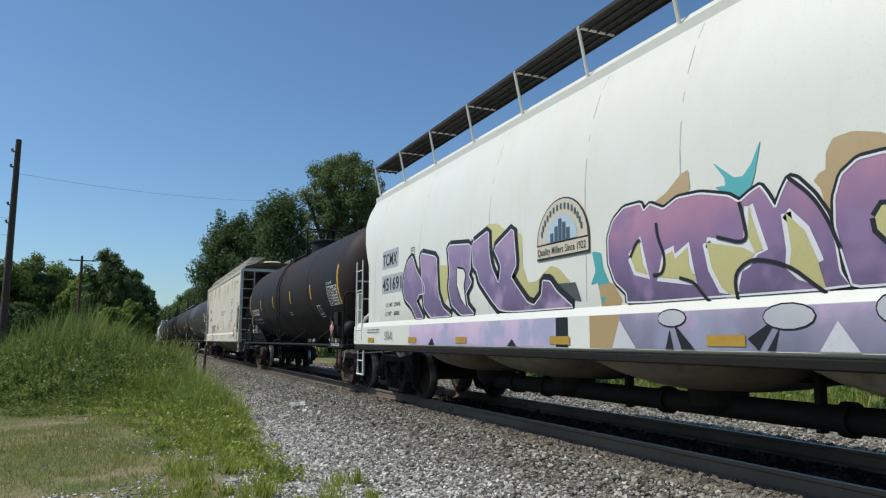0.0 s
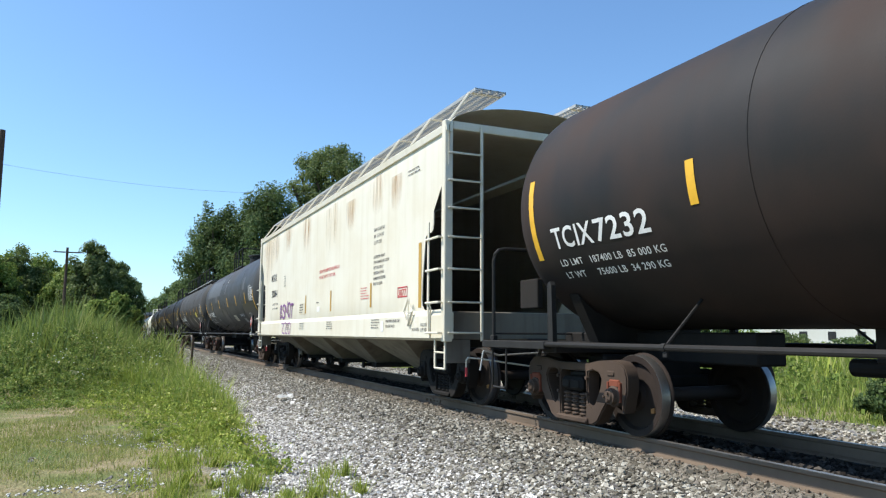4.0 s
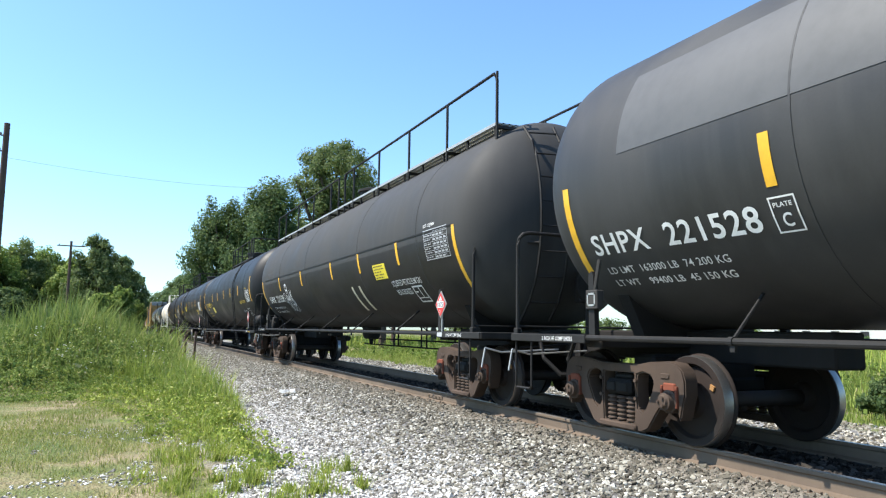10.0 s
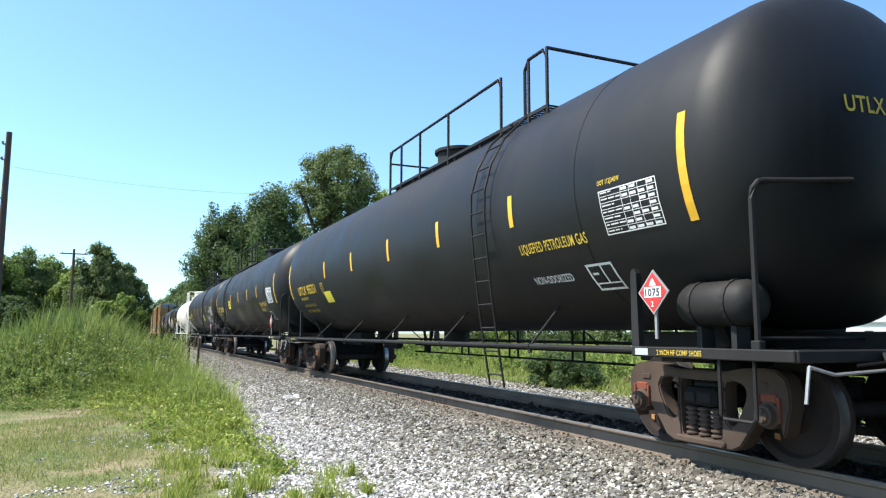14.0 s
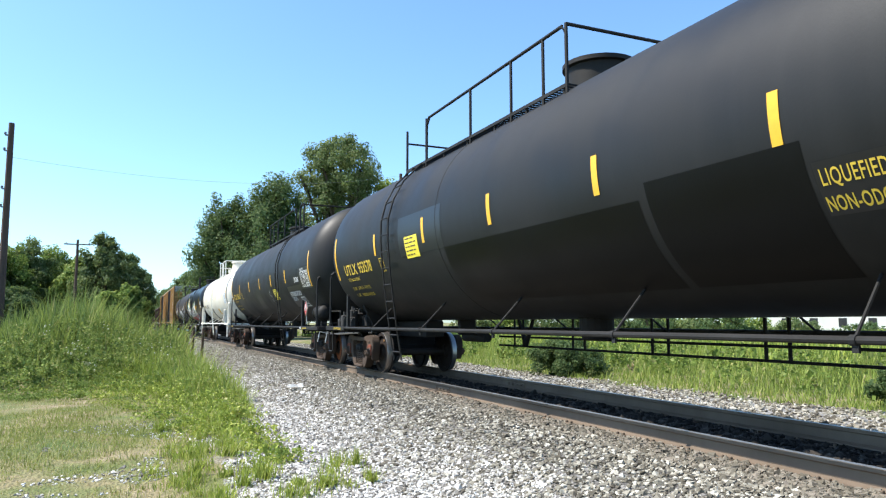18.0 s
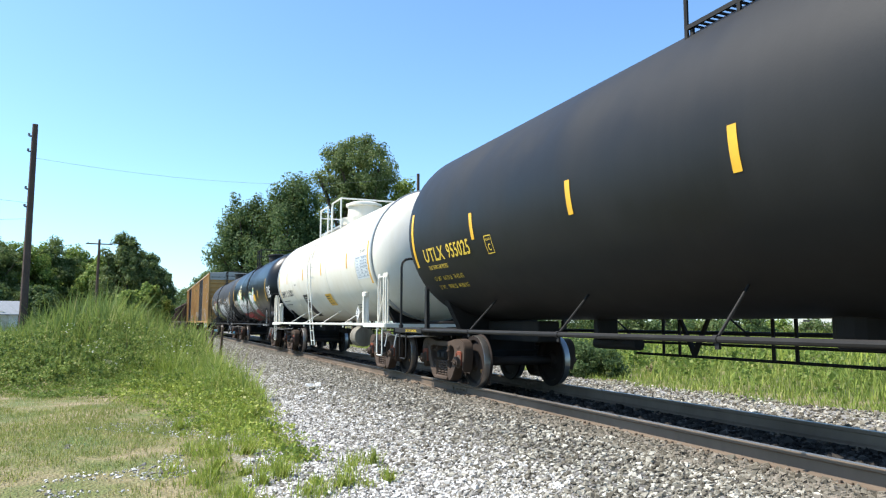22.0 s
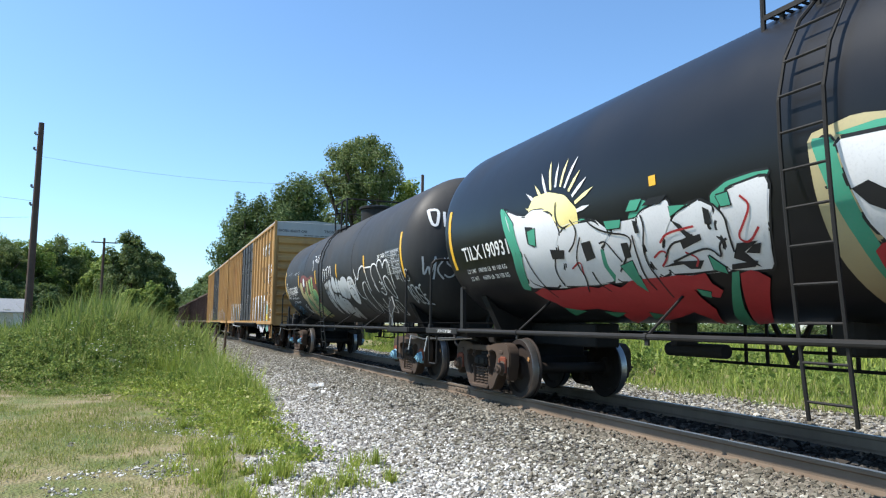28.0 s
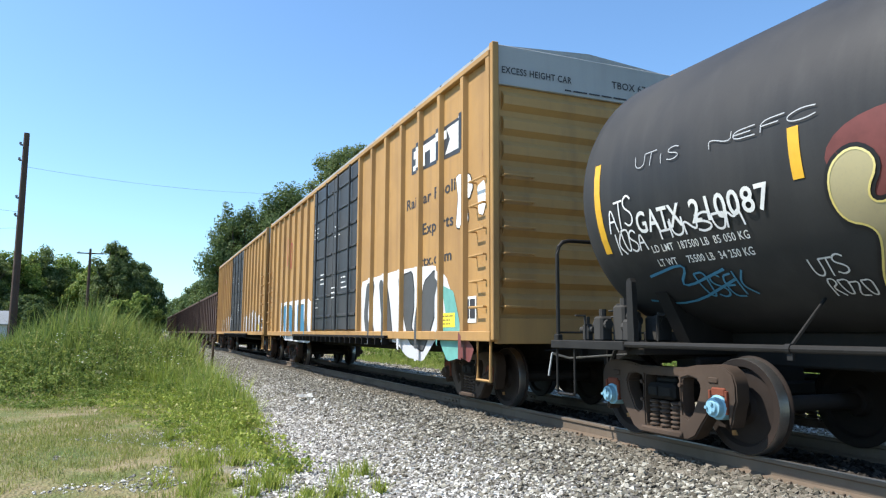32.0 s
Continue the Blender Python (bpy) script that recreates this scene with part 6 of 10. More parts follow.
def box_car(name, y0, y1, label, mat, door_mat, roof_z=5.1, ribs=15, door=(-2.65, 1.8), gap=0.55):
    car, half = car_root(name, y0, y1, label, "boxcar")
    b, w, ez = half - gap, 1.58, roof_z
    bm = bmesh.new()
    box(bm, -w, w, -b, b, 1.05, ez - 0.02)
    part("body", bm, mat, car)
    bm = bmesh.new()
    cr = [(-w - 0.05, ez - 0.06), (-w - 0.05, ez + 0.02), (0, ez + 0.14), (w + 0.05, ez + 0.02), (w + 0.05, ez - 0.06)]
    extrude_poly(bm, cr, "Y", -b - 0.02, b + 0.02)
    for y in np.arange(-b + 0.6, b, 1.2):
        extrude_poly(bm, [(-w - 0.06, ez + 0.01), (0, ez + 0.17), (w + 0.06, ez + 0.01), (0, ez + 0.10)], "Y", y - 0.03, y + 0.03)
    part("roof", bm, M_BOXGREY, car)
    for sx in (-1, 1):
        for y0r, y1r in ((-b, door[0]), (door[1], b)):
            k = max(2, round((y1r - y0r) / 0.92))
            for i in range(k + 1):
                y = y0r + (y1r - y0r) * i / k
                y = min(max(y, -b + 0.06), b - 0.06)
                bm = bmesh.new()
                extrude_poly(bm, [(sx * w, y - 0.09), (sx * (w + 0.075), y - 0.055), (sx * (w + 0.075), y + 0.055), (sx * w, y + 0.09)], "Z", 1.12, ez - 0.1)
                part("side_post", bm, mat, car)
        bm = bmesh.new()
        box(bm, sx * w if sx > 0 else -w - 0.08, w + 0.08 if sx > 0 else -w, -b, b, 0.98, 1.12, 0.01)
        box(bm, w if sx > 0 else -w - 0.085, w + 0.085 if sx > 0 else -w, -b, b, ez - 0.14, ez - 0.05, 0.01)
        part("side_sill", bm, mat, car)
        # double plug doors
        mid = (door[0] + door[1]) / 2
        for ya, yb in ((door[0] + 0.04, mid - 0.02), (mid + 0.02, door[1] - 0.04)):
            bm = bmesh.new()
            xa, xb = sorted((sx * w, sx * (w + 0.06)))
            box(bm, xa, xb, ya, yb, 1.16, ez - 0.16, 0.01)
            d = part("plug_door", bm, door_mat, car, "black sliding plug door")
            bm = bmesh.new()
            for z in np.linspace(1.5, ez - 0.5, 7):
                xa, xb = sorted((sx * (w + 0.06), sx * (w + 0.085)))
                box(bm, xa, xb, ya + 0.08, yb - 0.08, z - 0.03, z + 0.03, 0.008)
            part("door_rib", bm, door_mat, d)
            for f in (0.25, 0.75):
                bm = bmesh.new()
                y = ya + (yb - ya) * f
                cyl(bm, (sx * (w + 0.12), y, 1.15), (sx * (w + 0.12), y, ez - 0.16), 0.026, 7)
                part("lock_rod", bm, door_mat, d)
        bm = bmesh.new()
        xa, xb = sorted((sx * (w + 0.02), sx * (w + 0.16)))
        box(bm, xa, xb, door[0] - 2.2, door[1] + 2.2, 0.99, 1.04, 0.005)
        for y in np.arange(door[0] - 2.1, door[1] + 2.2, 0.45):
            box(bm, xa, xb, y, y + 0.04, 0.86, 1.0)
        part("door_track", bm, M_UNDER, car)
    for s in (-1, 1):
        for i in range(9):
            z = 1.35 + i * (ez - 1.9) / 9
            bm = bmesh.new()
            ye = s * b
            extrude_poly(bm, [(ye, z), (ye + s * 0.07, z + 0.08), (ye + s * 0.07, z + 0.2), (ye, z + 0.28)], "X", -w + 0.12, w - 0.12)
            part("end_corrugation", bm, mat, car)
        bm = bmesh.new()
        ya, yb = sorted((s * b, s * (b + 0.05)))
        box(bm, -w - 0.02, w + 0.02, ya, yb, ez - 0.55, ez + 0.03, 0.01)
        part("end_header", bm, M_BOXGREY, car)
        bm = bmesh.new()
        for sx in (-1, 1):
            box(bm, sx * (w + 0.01) - 0.05, sx * (w + 0.01) + 0.05, ya - 0.03, yb + 0.03, 1.0, ez + 0.05, 0.01)
        box(bm, -w, w, ya, yb + 0.02, 0.95, 1.3, 0.01)
        part("end_frame", bm, mat, car)
        for sx in (-1, 1):
            for k in range(6):
                z = 1.45 + k * 0.36
                bm = bmesh.new()
                x = sx * (w + 0.12)
                y = s * (b - 0.1)
                rod(bm, ((sx * w, y, z), (x, y, z), (x, y - s * 0.45, z), (sx * w, y - s * 0.45, z)), 0.013, 6)
                part("grab_iron", bm, mat, car)
                bm = bmesh.new()
                x = sx * (w - 0.1)
                y = s * (b + 0.14)
                rod(bm, ((x, s * b, z), (x, y, z), (x - sx * 0.45, y, z), (x - sx * 0.45, s * b, z)), 0.013, 6)
                part("grab_iron", bm, mat, car)
            bm = bmesh.new()
            x = sx * (w + 0.02)
            y = s * (b - 0.08)
            rod(bm, ((x, y, 1.0), (x, y, 0.45), (x, y - s * 0.4, 0.45), (x, y - s * 0.4, 1.0)), 0.02, 6)
            part("step", bm, mat, car)
        add_truck(car, s * (half - 2.45))
    bm = bmesh.new()
    box(bm, -0.22, 0.22, -b, b, 0.70, 1.04, 0.02)
    for y in np.linspace(-b + 3.6, b - 3.6, 7):
        box(bm, -w, w, y - 0.05, y + 0.05, 0.86, 1.04)
    part("underframe", bm, M_UNDER, car)
    add_couplers(car, half)
    return car, half, on_side(w)


def open_hopper(name, y0, y1, label, mat, roof_z=3.6):
    car, half = car_root(name, y0, y1, label, "hopper car")
    b, w, ez = half - 0.6, 1.55, roof_z
    t = 0.05
    for sx in (-1, 1):
        bm = bmesh.new()
        xa, xb = sorted((sx * w, sx * (w - t)))
        box(bm, xa, xb, -b, b, 1.1, ez)
        wall = part("side_wall", bm, mat, car)
        xa, xb = sorted((sx * (w - t - 0.03), sx * (w + 0.07)))
        for z0, z1, nm in ((ez - 0.1, ez + 0.03, "top_chord"), (1.0, 1.16, "side_sill")):
            bm = bmesh.new()
            box(bm, xa, xb, -b, b, z0, z1)
            part(nm, bm, mat, wall)
    for s in (-1, 1):
        bm = bmesh.new()
        ya, yb = sorted((s * b, s * (b - t)))
        box(bm, -w + t, w - t, ya, yb, 1.9, ez)
        part("end_wall", bm, mat, car)
        bm = bmesh.new()
        bm.faces.new([bm.verts.new(p) for p in ((-w + t, s * b, 2.0), (w - t, s * b, 2.0), (w - t, s * (b - 2.2), 1.0), (-w + t, s * (b - 2.2), 1.0))])
        bmesh.ops.solidify(bm, geom=bm.faces[:], thickness=0.04)
        part("slope_sheet", bm, mat, car)
    bm = bmesh.new()
    box(bm, -w + t, w - t, -b + 2.0, b - 2.0, 0.95, 1.0)
    part("floor_sheet", bm, mat, car)
    for sx in (-1, 1):
        for i in range(11):
            y = -b + 0.08 + (2 * b - 0.16) * i / 10
            bm = bmesh.new()
            xa, xb = sorted((sx * w, sx * (w + 0.08)))
            box(bm, xa, xb, y - 0.05, y + 0.05, 1.1, ez - 0.05)
            part("side_post", bm, mat, car)
    for i in range(3):
        yc = -half + 4.6 + (2 * half - 9.2) * i / 2
        bm = bmesh.new()
        extrude_poly(bm, [(yc - 1.1, 1.0), (yc + 1.1, 1.0), (yc + 0.3, 0.4), (yc - 0.3, 0.4)], "X", -1.3, 1.3)
        part("chute", bm, mat, car)
    bm = bmesh.new()
    box(bm, -0.22, 0.22, -b, b, 0.72, 1.0)
    part("centre_sill", bm, M_UNDER, car)
    for s in (-1, 1):
        add_truck(car, s * (half - 2.1))
    add_couplers(car, half)
    return car, half, on_side(w)


C1, H1, S1 = hopper_car("covered_hopper", -2.0, 15.5, "white curved covered hopper with purple graffiti and a mill emblem", M_HOPPER_WHITE, True, (6.6, 6.82), 4.2, 0.84)
C2, H2, S2 = tank_car("tank_car", 15.3, 32.35, "black tank car browned by rust along its top", M_TANK_BROWN, 1.48, 2.63, 0.5, rear_gap=0.8, ladder_y=0.0, dome_y=-0.1, tapes=(-4.35, -1.53, 1.44, 4.03), tape_z=(2.22, 2.62),
    posts=(-1.7, 0.1, 0.78), rails=((-1.7, 0.1), (0.1, 0.78)), cross=-1.7, seams=(-4.0, 3.4), ref=23.975, under=((6.94, 6.62, 7.73, 8.0), (6.42, 6.37, 7.70, 7.91)), sill_z=0.975)
C3, H3, S3 = hopper_car("covered_hopper", 32.35, 48.6, "weathered cream covered hopper with rust streaks below its roof", M_HOPPER_CREAM, False, (6.4, 6.17), 4.26, 0.47)
C4, H4, S4 = tank_car("tank_car", 47.9, 66.3, "dark grey tank car with a lighter grey primer band", M_TANK_GREY, rear_gap=0.5, end_tape_z=(-1.1, -0.1), ladder_y=None, dome_y=0.36, tapes=(-5.6, -3.2, -0.7, 2.16, 5.0), tape_z=(2.20, 2.62),
    posts=(-0.9, 0.25, 1.5), rails=((-0.9, 0.2), (0.95, 1.5)), cross=-0.9, seams=(1.65, 0.23, 4.75, -4.6), ref=57.245, under=((6.87, 6.77, 7.92, 8.34), (7.42, 7.43, 8.95, 9.0)), sill_z=1.03)
C5, H5, S5 = tank_car("tank_car", 66.1, 84.75, "dull grey-black tank car with a long railed walkway on top", M_TANK_DUSTY, reservoir=False, end_gap=0.8, rear_gap=0.5, end_tape_z=(-1.1, -0.1), ladder_y=None, dome_y=0.6, long_walk=True,
    posts=(-7.8, -6.0, -4.2, -2.4, -0.54, 0.22, 0.78, 1.55, 3.45, 5.4, 7.3, 8.5), rails=((-7.8, 0.22), (0.78, 8.5)), cross=None, tapes=(-5.15, -2.9, -0.77, 2.3, 5.2), tape_z=(2.22, 2.62), seams=(-6.1, -2.85, 1.75, 5.1), ref=75.36, under=((6.85, 6.80, 7.92, 8.28), (7.68, 7.65, 8.98, 9.03)), sill_z=1.035, valves=True)
C6, H6, S6 = tank_car("tank_car", 84.3, 103.7, "dull black tank car with yellow lettering and a top platform", M_TANK_DARK, rear_gap=0.35, ladder_y=-4.15, dome_y=-0.1, tapes=(-4.9, -2.6, -0.3, 2.05, 4.3), tape_z=(2.42, 2.82),
    posts=(-4.87, -4.4, -3.6, -1.7, -0.4, 0.6, 1.25), rails=((-4.87, -4.3), (-3.6, 1.25)), cross=-4.87, seams=(-6.3,), ref=94.15, under=((7.50, 7.08, 8.51, 8.92), (7.55, 7.45, 9.0, 9.13)), sill_z=0.945)
C7, H7, S7 = tank_car("tank_car", 103.45, 122.2, "dull black tank car with a yellow emergency sticker by its ladder", M_TANK_DARK, end_gap=0.6, reservoir=False, rear_gap=0.5, ladder_y=4.42, dome_y=0.0, tapes=(-4.27, -2.02, 0.38, 2.74, 5.25), tape_z=(2.40, 2.82),
    posts=(-0.67, -0.11, 0.77, 2.12, 4.0, 5.0), rails=((-0.67, 3.98),), cross=-0.67, seams=(-5.8, 2.2), ref=112.635, under=((7.05, 6.67, 8.19, 8.63), (7.82, 7.68, 9.14, 9.28)), sill_z=0.97, valves=True)
C8, H8, S8 = tank_car("tank_car", 122.2, 140.8, "dull black tank car with a dark repainted data panel", M_TANK_DARK, end_gap=0.5, rear_gap=0.6, ladder_y=-3.62, dome_y=0.2, tapes=(-4.52, -2.07, 0.25, 2.75, 5.42), tape_z=(2.32, 2.72),
    posts=(-4.45, -3.95, -3.3, -1.38, -0.15, 0.7, 1.4), rails=((-4.45, -3.9), (-3.3, 1.4)), cross=-4.2, ref=131.34, under=((7.30, 6.42, 8.17, 8.55), (7.76, 7.70, 9.02, 9.18)), sill_z=0.955)
# one wheel of this car is bright with fresh rust
bm = bmesh.new()
lathe(bm, [(-0.806, 0.168), (-0.793, 0.23), (-0.781, 0.335)], "X", (0, 0, 0), 32, caps=False)
part("wheel_face", bm, plain("fresh_orange_rust", (0.26, 0.075, 0.025), 0.9, 0, 14, 0.6), min(WHEELSETS[-4:], key=lambda q: q[1])[0], "bright orange rust on the wheel face")
C9, H9, S9 = tank_car("tank_car", 140.6, 156.2, "short cream-white tank car with white railings and a large dome", M_TANK_WHITE, 1.5, 2.63, 0.9, trim=M_HOPPER_WHITE, dome="big", ladder_y=0.02, dome_y=-0.4, ring=M_GRATE,
    posts=(-1.5, -0.45, 0.1, 1.12), rails=((-1.5, -0.4), (0.1, 1.12)), cross=-1.5, tapes=(-4.13, -1.25, 1.36, 4.17), tape_z=(2.42, 2.80), seams=(-4.88, -1.85, 3.25), ref=148.515, under=((5.87, 5.75, 7.05, 7.31), (5.58, 5.50, 6.85, 7.11)), sill_z=1.045, end_frame=False, brake=False)
C10, H10, S10 = tank_car("tank_car", 156.2, 171.6, "glossy black tank car with a painted sunrise mural", M_TANK_GLOSS, 1.5, 2.63, 0.9, rear_gap=0.4, ladder_y=-0.40, dome_y=0.2, tapes=(-3.38,), tape_z=(2.15, 2.52),
    posts=(-0.78, -0.12, 0.45), rails=((-0.78, -0.2), (-0.12, 0.45)), cross=-0.78, ref=163.73, under=((5.80, 5.75, 7.0, 7.25), (6.20, 6.21, 7.56, 7.61)), sill_z=0.985)
C11, H11, S11 = tank_car("tank_car", 171.45, 187.8, "faded grey tank car covered in spray-painted graffiti", M_TANK_OLD, 1.5, 2.6, 0.45, reservoir=False, rear_gap=0.8, ladder_y=0.2, dome_y=-0.1, tapes=(-4.12, -1.39, 1.28, 3.95), tape_z=(2.25, 2.65),
    posts=(-0.46, 0.14, 0.88), rails=((-0.46, 0.14), (0.14, 0.88)), cross=-0.46, seams=(-3.0, 3.0), under=((6.20, 6.05, 7.0, 7.33), (6.02, 6.06, 7.38, 7.44)), sill_z=0.985, caps=M_CAPBLUE, valves=True)
C12, H12, S12 = box_car("boxcar", 187.8, 207.1, "yellow ribbed high boxcar with black doors and graffiti", M_BOXCAR, M_BOXDARK)
C13, H13, S13 = box_car("boxcar", 207.1, 226.2, "yellow ribbed high boxcar with black doors and graffiti", M_BOXCAR, M_BOXDARK)
for k in range(6):
    open_hopper("open_hopper", 226.2 + 15.6 * k, 226.2 + 15.6 * (k + 1), "oxide-brown ribbed open hopper car", M_BROWN)
build_track()
build_poles()
build_trees()
build_gravel()
build_growth()


# ---- markings and graffiti ----
def moved(surf, rule):
    """The same surface, with places along the car shifted by a rule."""
    return lambda y, z, off: surf(rule(y), z, off)


def flat(name, bm, material, car, label=""):
    return part(name, bm, material, car, label)


def rect(car, surf, y0, y1, z0, z1, material, name="paint_patch", off=0.004, label=""):
    bm = bmesh.new()
    slab(bm, surf, y0, y1, z0, z1, off, max(1, int(abs(y1 - y0) / 0.8)), max(1, int((z1 - z0) / 0.08)))
    return part(name, bm, material, car, label, True)


def leaning(car, surf, y0, y1, z0, z1, lean, material, name, label=""):
    """A rectangle whose foot is pushed along the car."""
    bm = bmesh.new()
    slab(bm, lambda y, z, off: surf(y + lean * (z1 - z) / (z1 - z0), z, off), y0, y1, z0, z1, 0.005, 2, 8)
    return part(name, bm, material, car, label)


def small_print(car, surf, y, z, rows, length, height, gap, material, seed, name="small_print"):
    bm = bmesh.new()
    bars(bm, surf, y, z, rows, length, height, gap, 0.010, seed)
    return part(name, bm, material, car)


def fade(name, stops, rough=0.55, z0=1.0, z1=3.0, blotch=None):
    """Spray paint that changes colour up the car's side."""
    m, n, l = nodes_of(name)
    b = n["Principled BSDF"]
    tc = n.new("ShaderNodeTexCoord")
    sep = n.new("ShaderNodeSeparateXYZ")
    l.new(tc.outputs["Object"], sep.inputs[0])
    mr = n.new("ShaderNodeMapRange")
    mr.inputs[1].default_value, mr.inputs[2].default_value = z0, z1
    ad = n.new("ShaderNodeMath")
    ad.operation = "MULTIPLY_ADD"
    l.new(noise_node(n, l, 1.6, 3), ad.inputs[0])
    ad.inputs[1].default_value = 0.8
    l.new(sep.outputs[2], ad.inputs[2])
    l.new(ad.outputs[0], mr.inputs[0])
    mr.inputs[1].default_value += 0.4
    mr.inputs[2].default_value += 0.4
    col = ramp(n, l, mr.outputs[0], stops)
    if blotch:
        col = mix(n, l, ramp(n, l, noise_node(n, l, 2.2, 2), ((0.5, (0, 0, 0)), (0.62, (0.8,) * 3))), col, blotch)
    l.new(mix(n, l, ramp(n, l, noise_node(n, l, 45, 3), ((0.5, (0, 0, 0)), (0.8, (0.18,) * 3))), col, (0.2, 0.2, 0.2)), b.inputs["Base Color"])
    b.inputs["Roughness"].default_value = rough
    return m


G_PURPLE = fade("purple_spray", ((0.0, (0.12, 0.085, 0.16)), (0.5, (0.20, 0.15, 0.27)), (1.0, (0.32, 0.24, 0.38))), z0=1.4, z1=2.5, blotch=(0.38, 0.27, 0.40))
G_PINK = fade("pink_purple_spray", ((0.0, (0.10, 0.075, 0.14)), (0.4, (0.20, 0.13, 0.25)), (0.75, (0.40, 0.21, 0.31)), (1.0, (0.50, 0.28, 0.36))), z0=1.45, z1=2.55, blotch=(0.26, 0.17, 0.30))
G_LILAC = fade("lilac_overspray", ((0.0, (0.48, 0.38, 0.55)), (1.0, (0.66, 0.52, 0.64))), z0=1.0, z1=1.4, blotch=(0.33, 0.36, 0.50))
G_OLIVE = fade("olive_spray", ((0.0, (0.42, 0.38, 0.16)), (1.0, (0.58, 0.54, 0.24))), z0=1.2, z1=2.6)
G_TAN = fade("tan_spray", ((0.0, (0.40, 0.28, 0.13)), (1.0, (0.48, 0.36, 0.20))), z0=1.5, z1=2.8)
G_TEAL = fade("teal_spray", ((0.0, (0.05, 0.30, 0.31)), (1.0, (0.10, 0.42, 0.44))), z0=1.2, z1=2.6)
G_BLACK = plain("black_spray", (0.012, 0.012, 0.014), 0.5, 0, 20, 0.2)
G_WHITE = fade("white_spray", ((0.0, (0.55, 0.55, 0.56)), (1.0, (0.78, 0.78, 0.78))), z0=1.0, z1=2.6)
G_SILVER = fade("silver_spray", ((0.0, (0.25, 0.26, 0.27)), (0.6, (0.45, 0.47, 0.48)), (1.0, (0.60, 0.61, 0.63))), 0.35, 1.0, 2.3, blotch=(0.30, 0.31, 0.32))
G_SILVERWHITE = fade("silver_white_spray", ((0.0, (0.44, 0.44, 0.46)), (0.5, (0.62, 0.62, 0.63)), (1.0, (0.76, 0.76, 0.77))), 0.4, 1.2, 2.5)
G_AQUA = plain("aqua_spray", (0.14, 0.38, 0.33), 0.6, 0, 8, 0.4)
G_SLATE = fade("slate_lilac_overspray", ((0.0, (0.17, 0.17, 0.24)), (0.6, (0.27, 0.25, 0.34)), (1.0, (0.46, 0.36, 0.50))), z0=1.0, z1=1.4, blotch=(0.30, 0.32, 0.42))
G_GREEN = fade("green_spray", ((0.0, (0.02, 0.17, 0.09)), (1.0, (0.06, 0.34, 0.22))), z0=1.0, z1=2.4)
G_RED = plain("red_spray", (0.36, 0.025, 0.03), 0.5, 0, 20, 0.2)
G_SUN = fade("sun_yellow_spray", ((0.0, (0.72, 0.58, 0.18)), (1.0, (0.85, 0.76, 0.36))), z0=2.1, z1=2.6)
G_LEAFGREEN = fade("leaf_green_spray", ((0.0, (0.24, 0.22, 0.10)), (0.5, (0.09, 0.24, 0.10)), (1.0, (0.20, 0.42, 0.18))), z0=1.1, z1=2.4)
G_SAND = fade("sand_spray", ((0.0, (0.25, 0.18, 0.10)), (1.0, (0.46, 0.40, 0.22))), z0=1.1, z1=2.4)
G_BLUE = plain("blue_spray", (0.05, 0.20, 0.33), 0.5, 0, 20, 0.3)
G_MAROON = plain("maroon_overspray", (0.16, 0.045, 0.04), 0.6, 0, 10, 0.4)

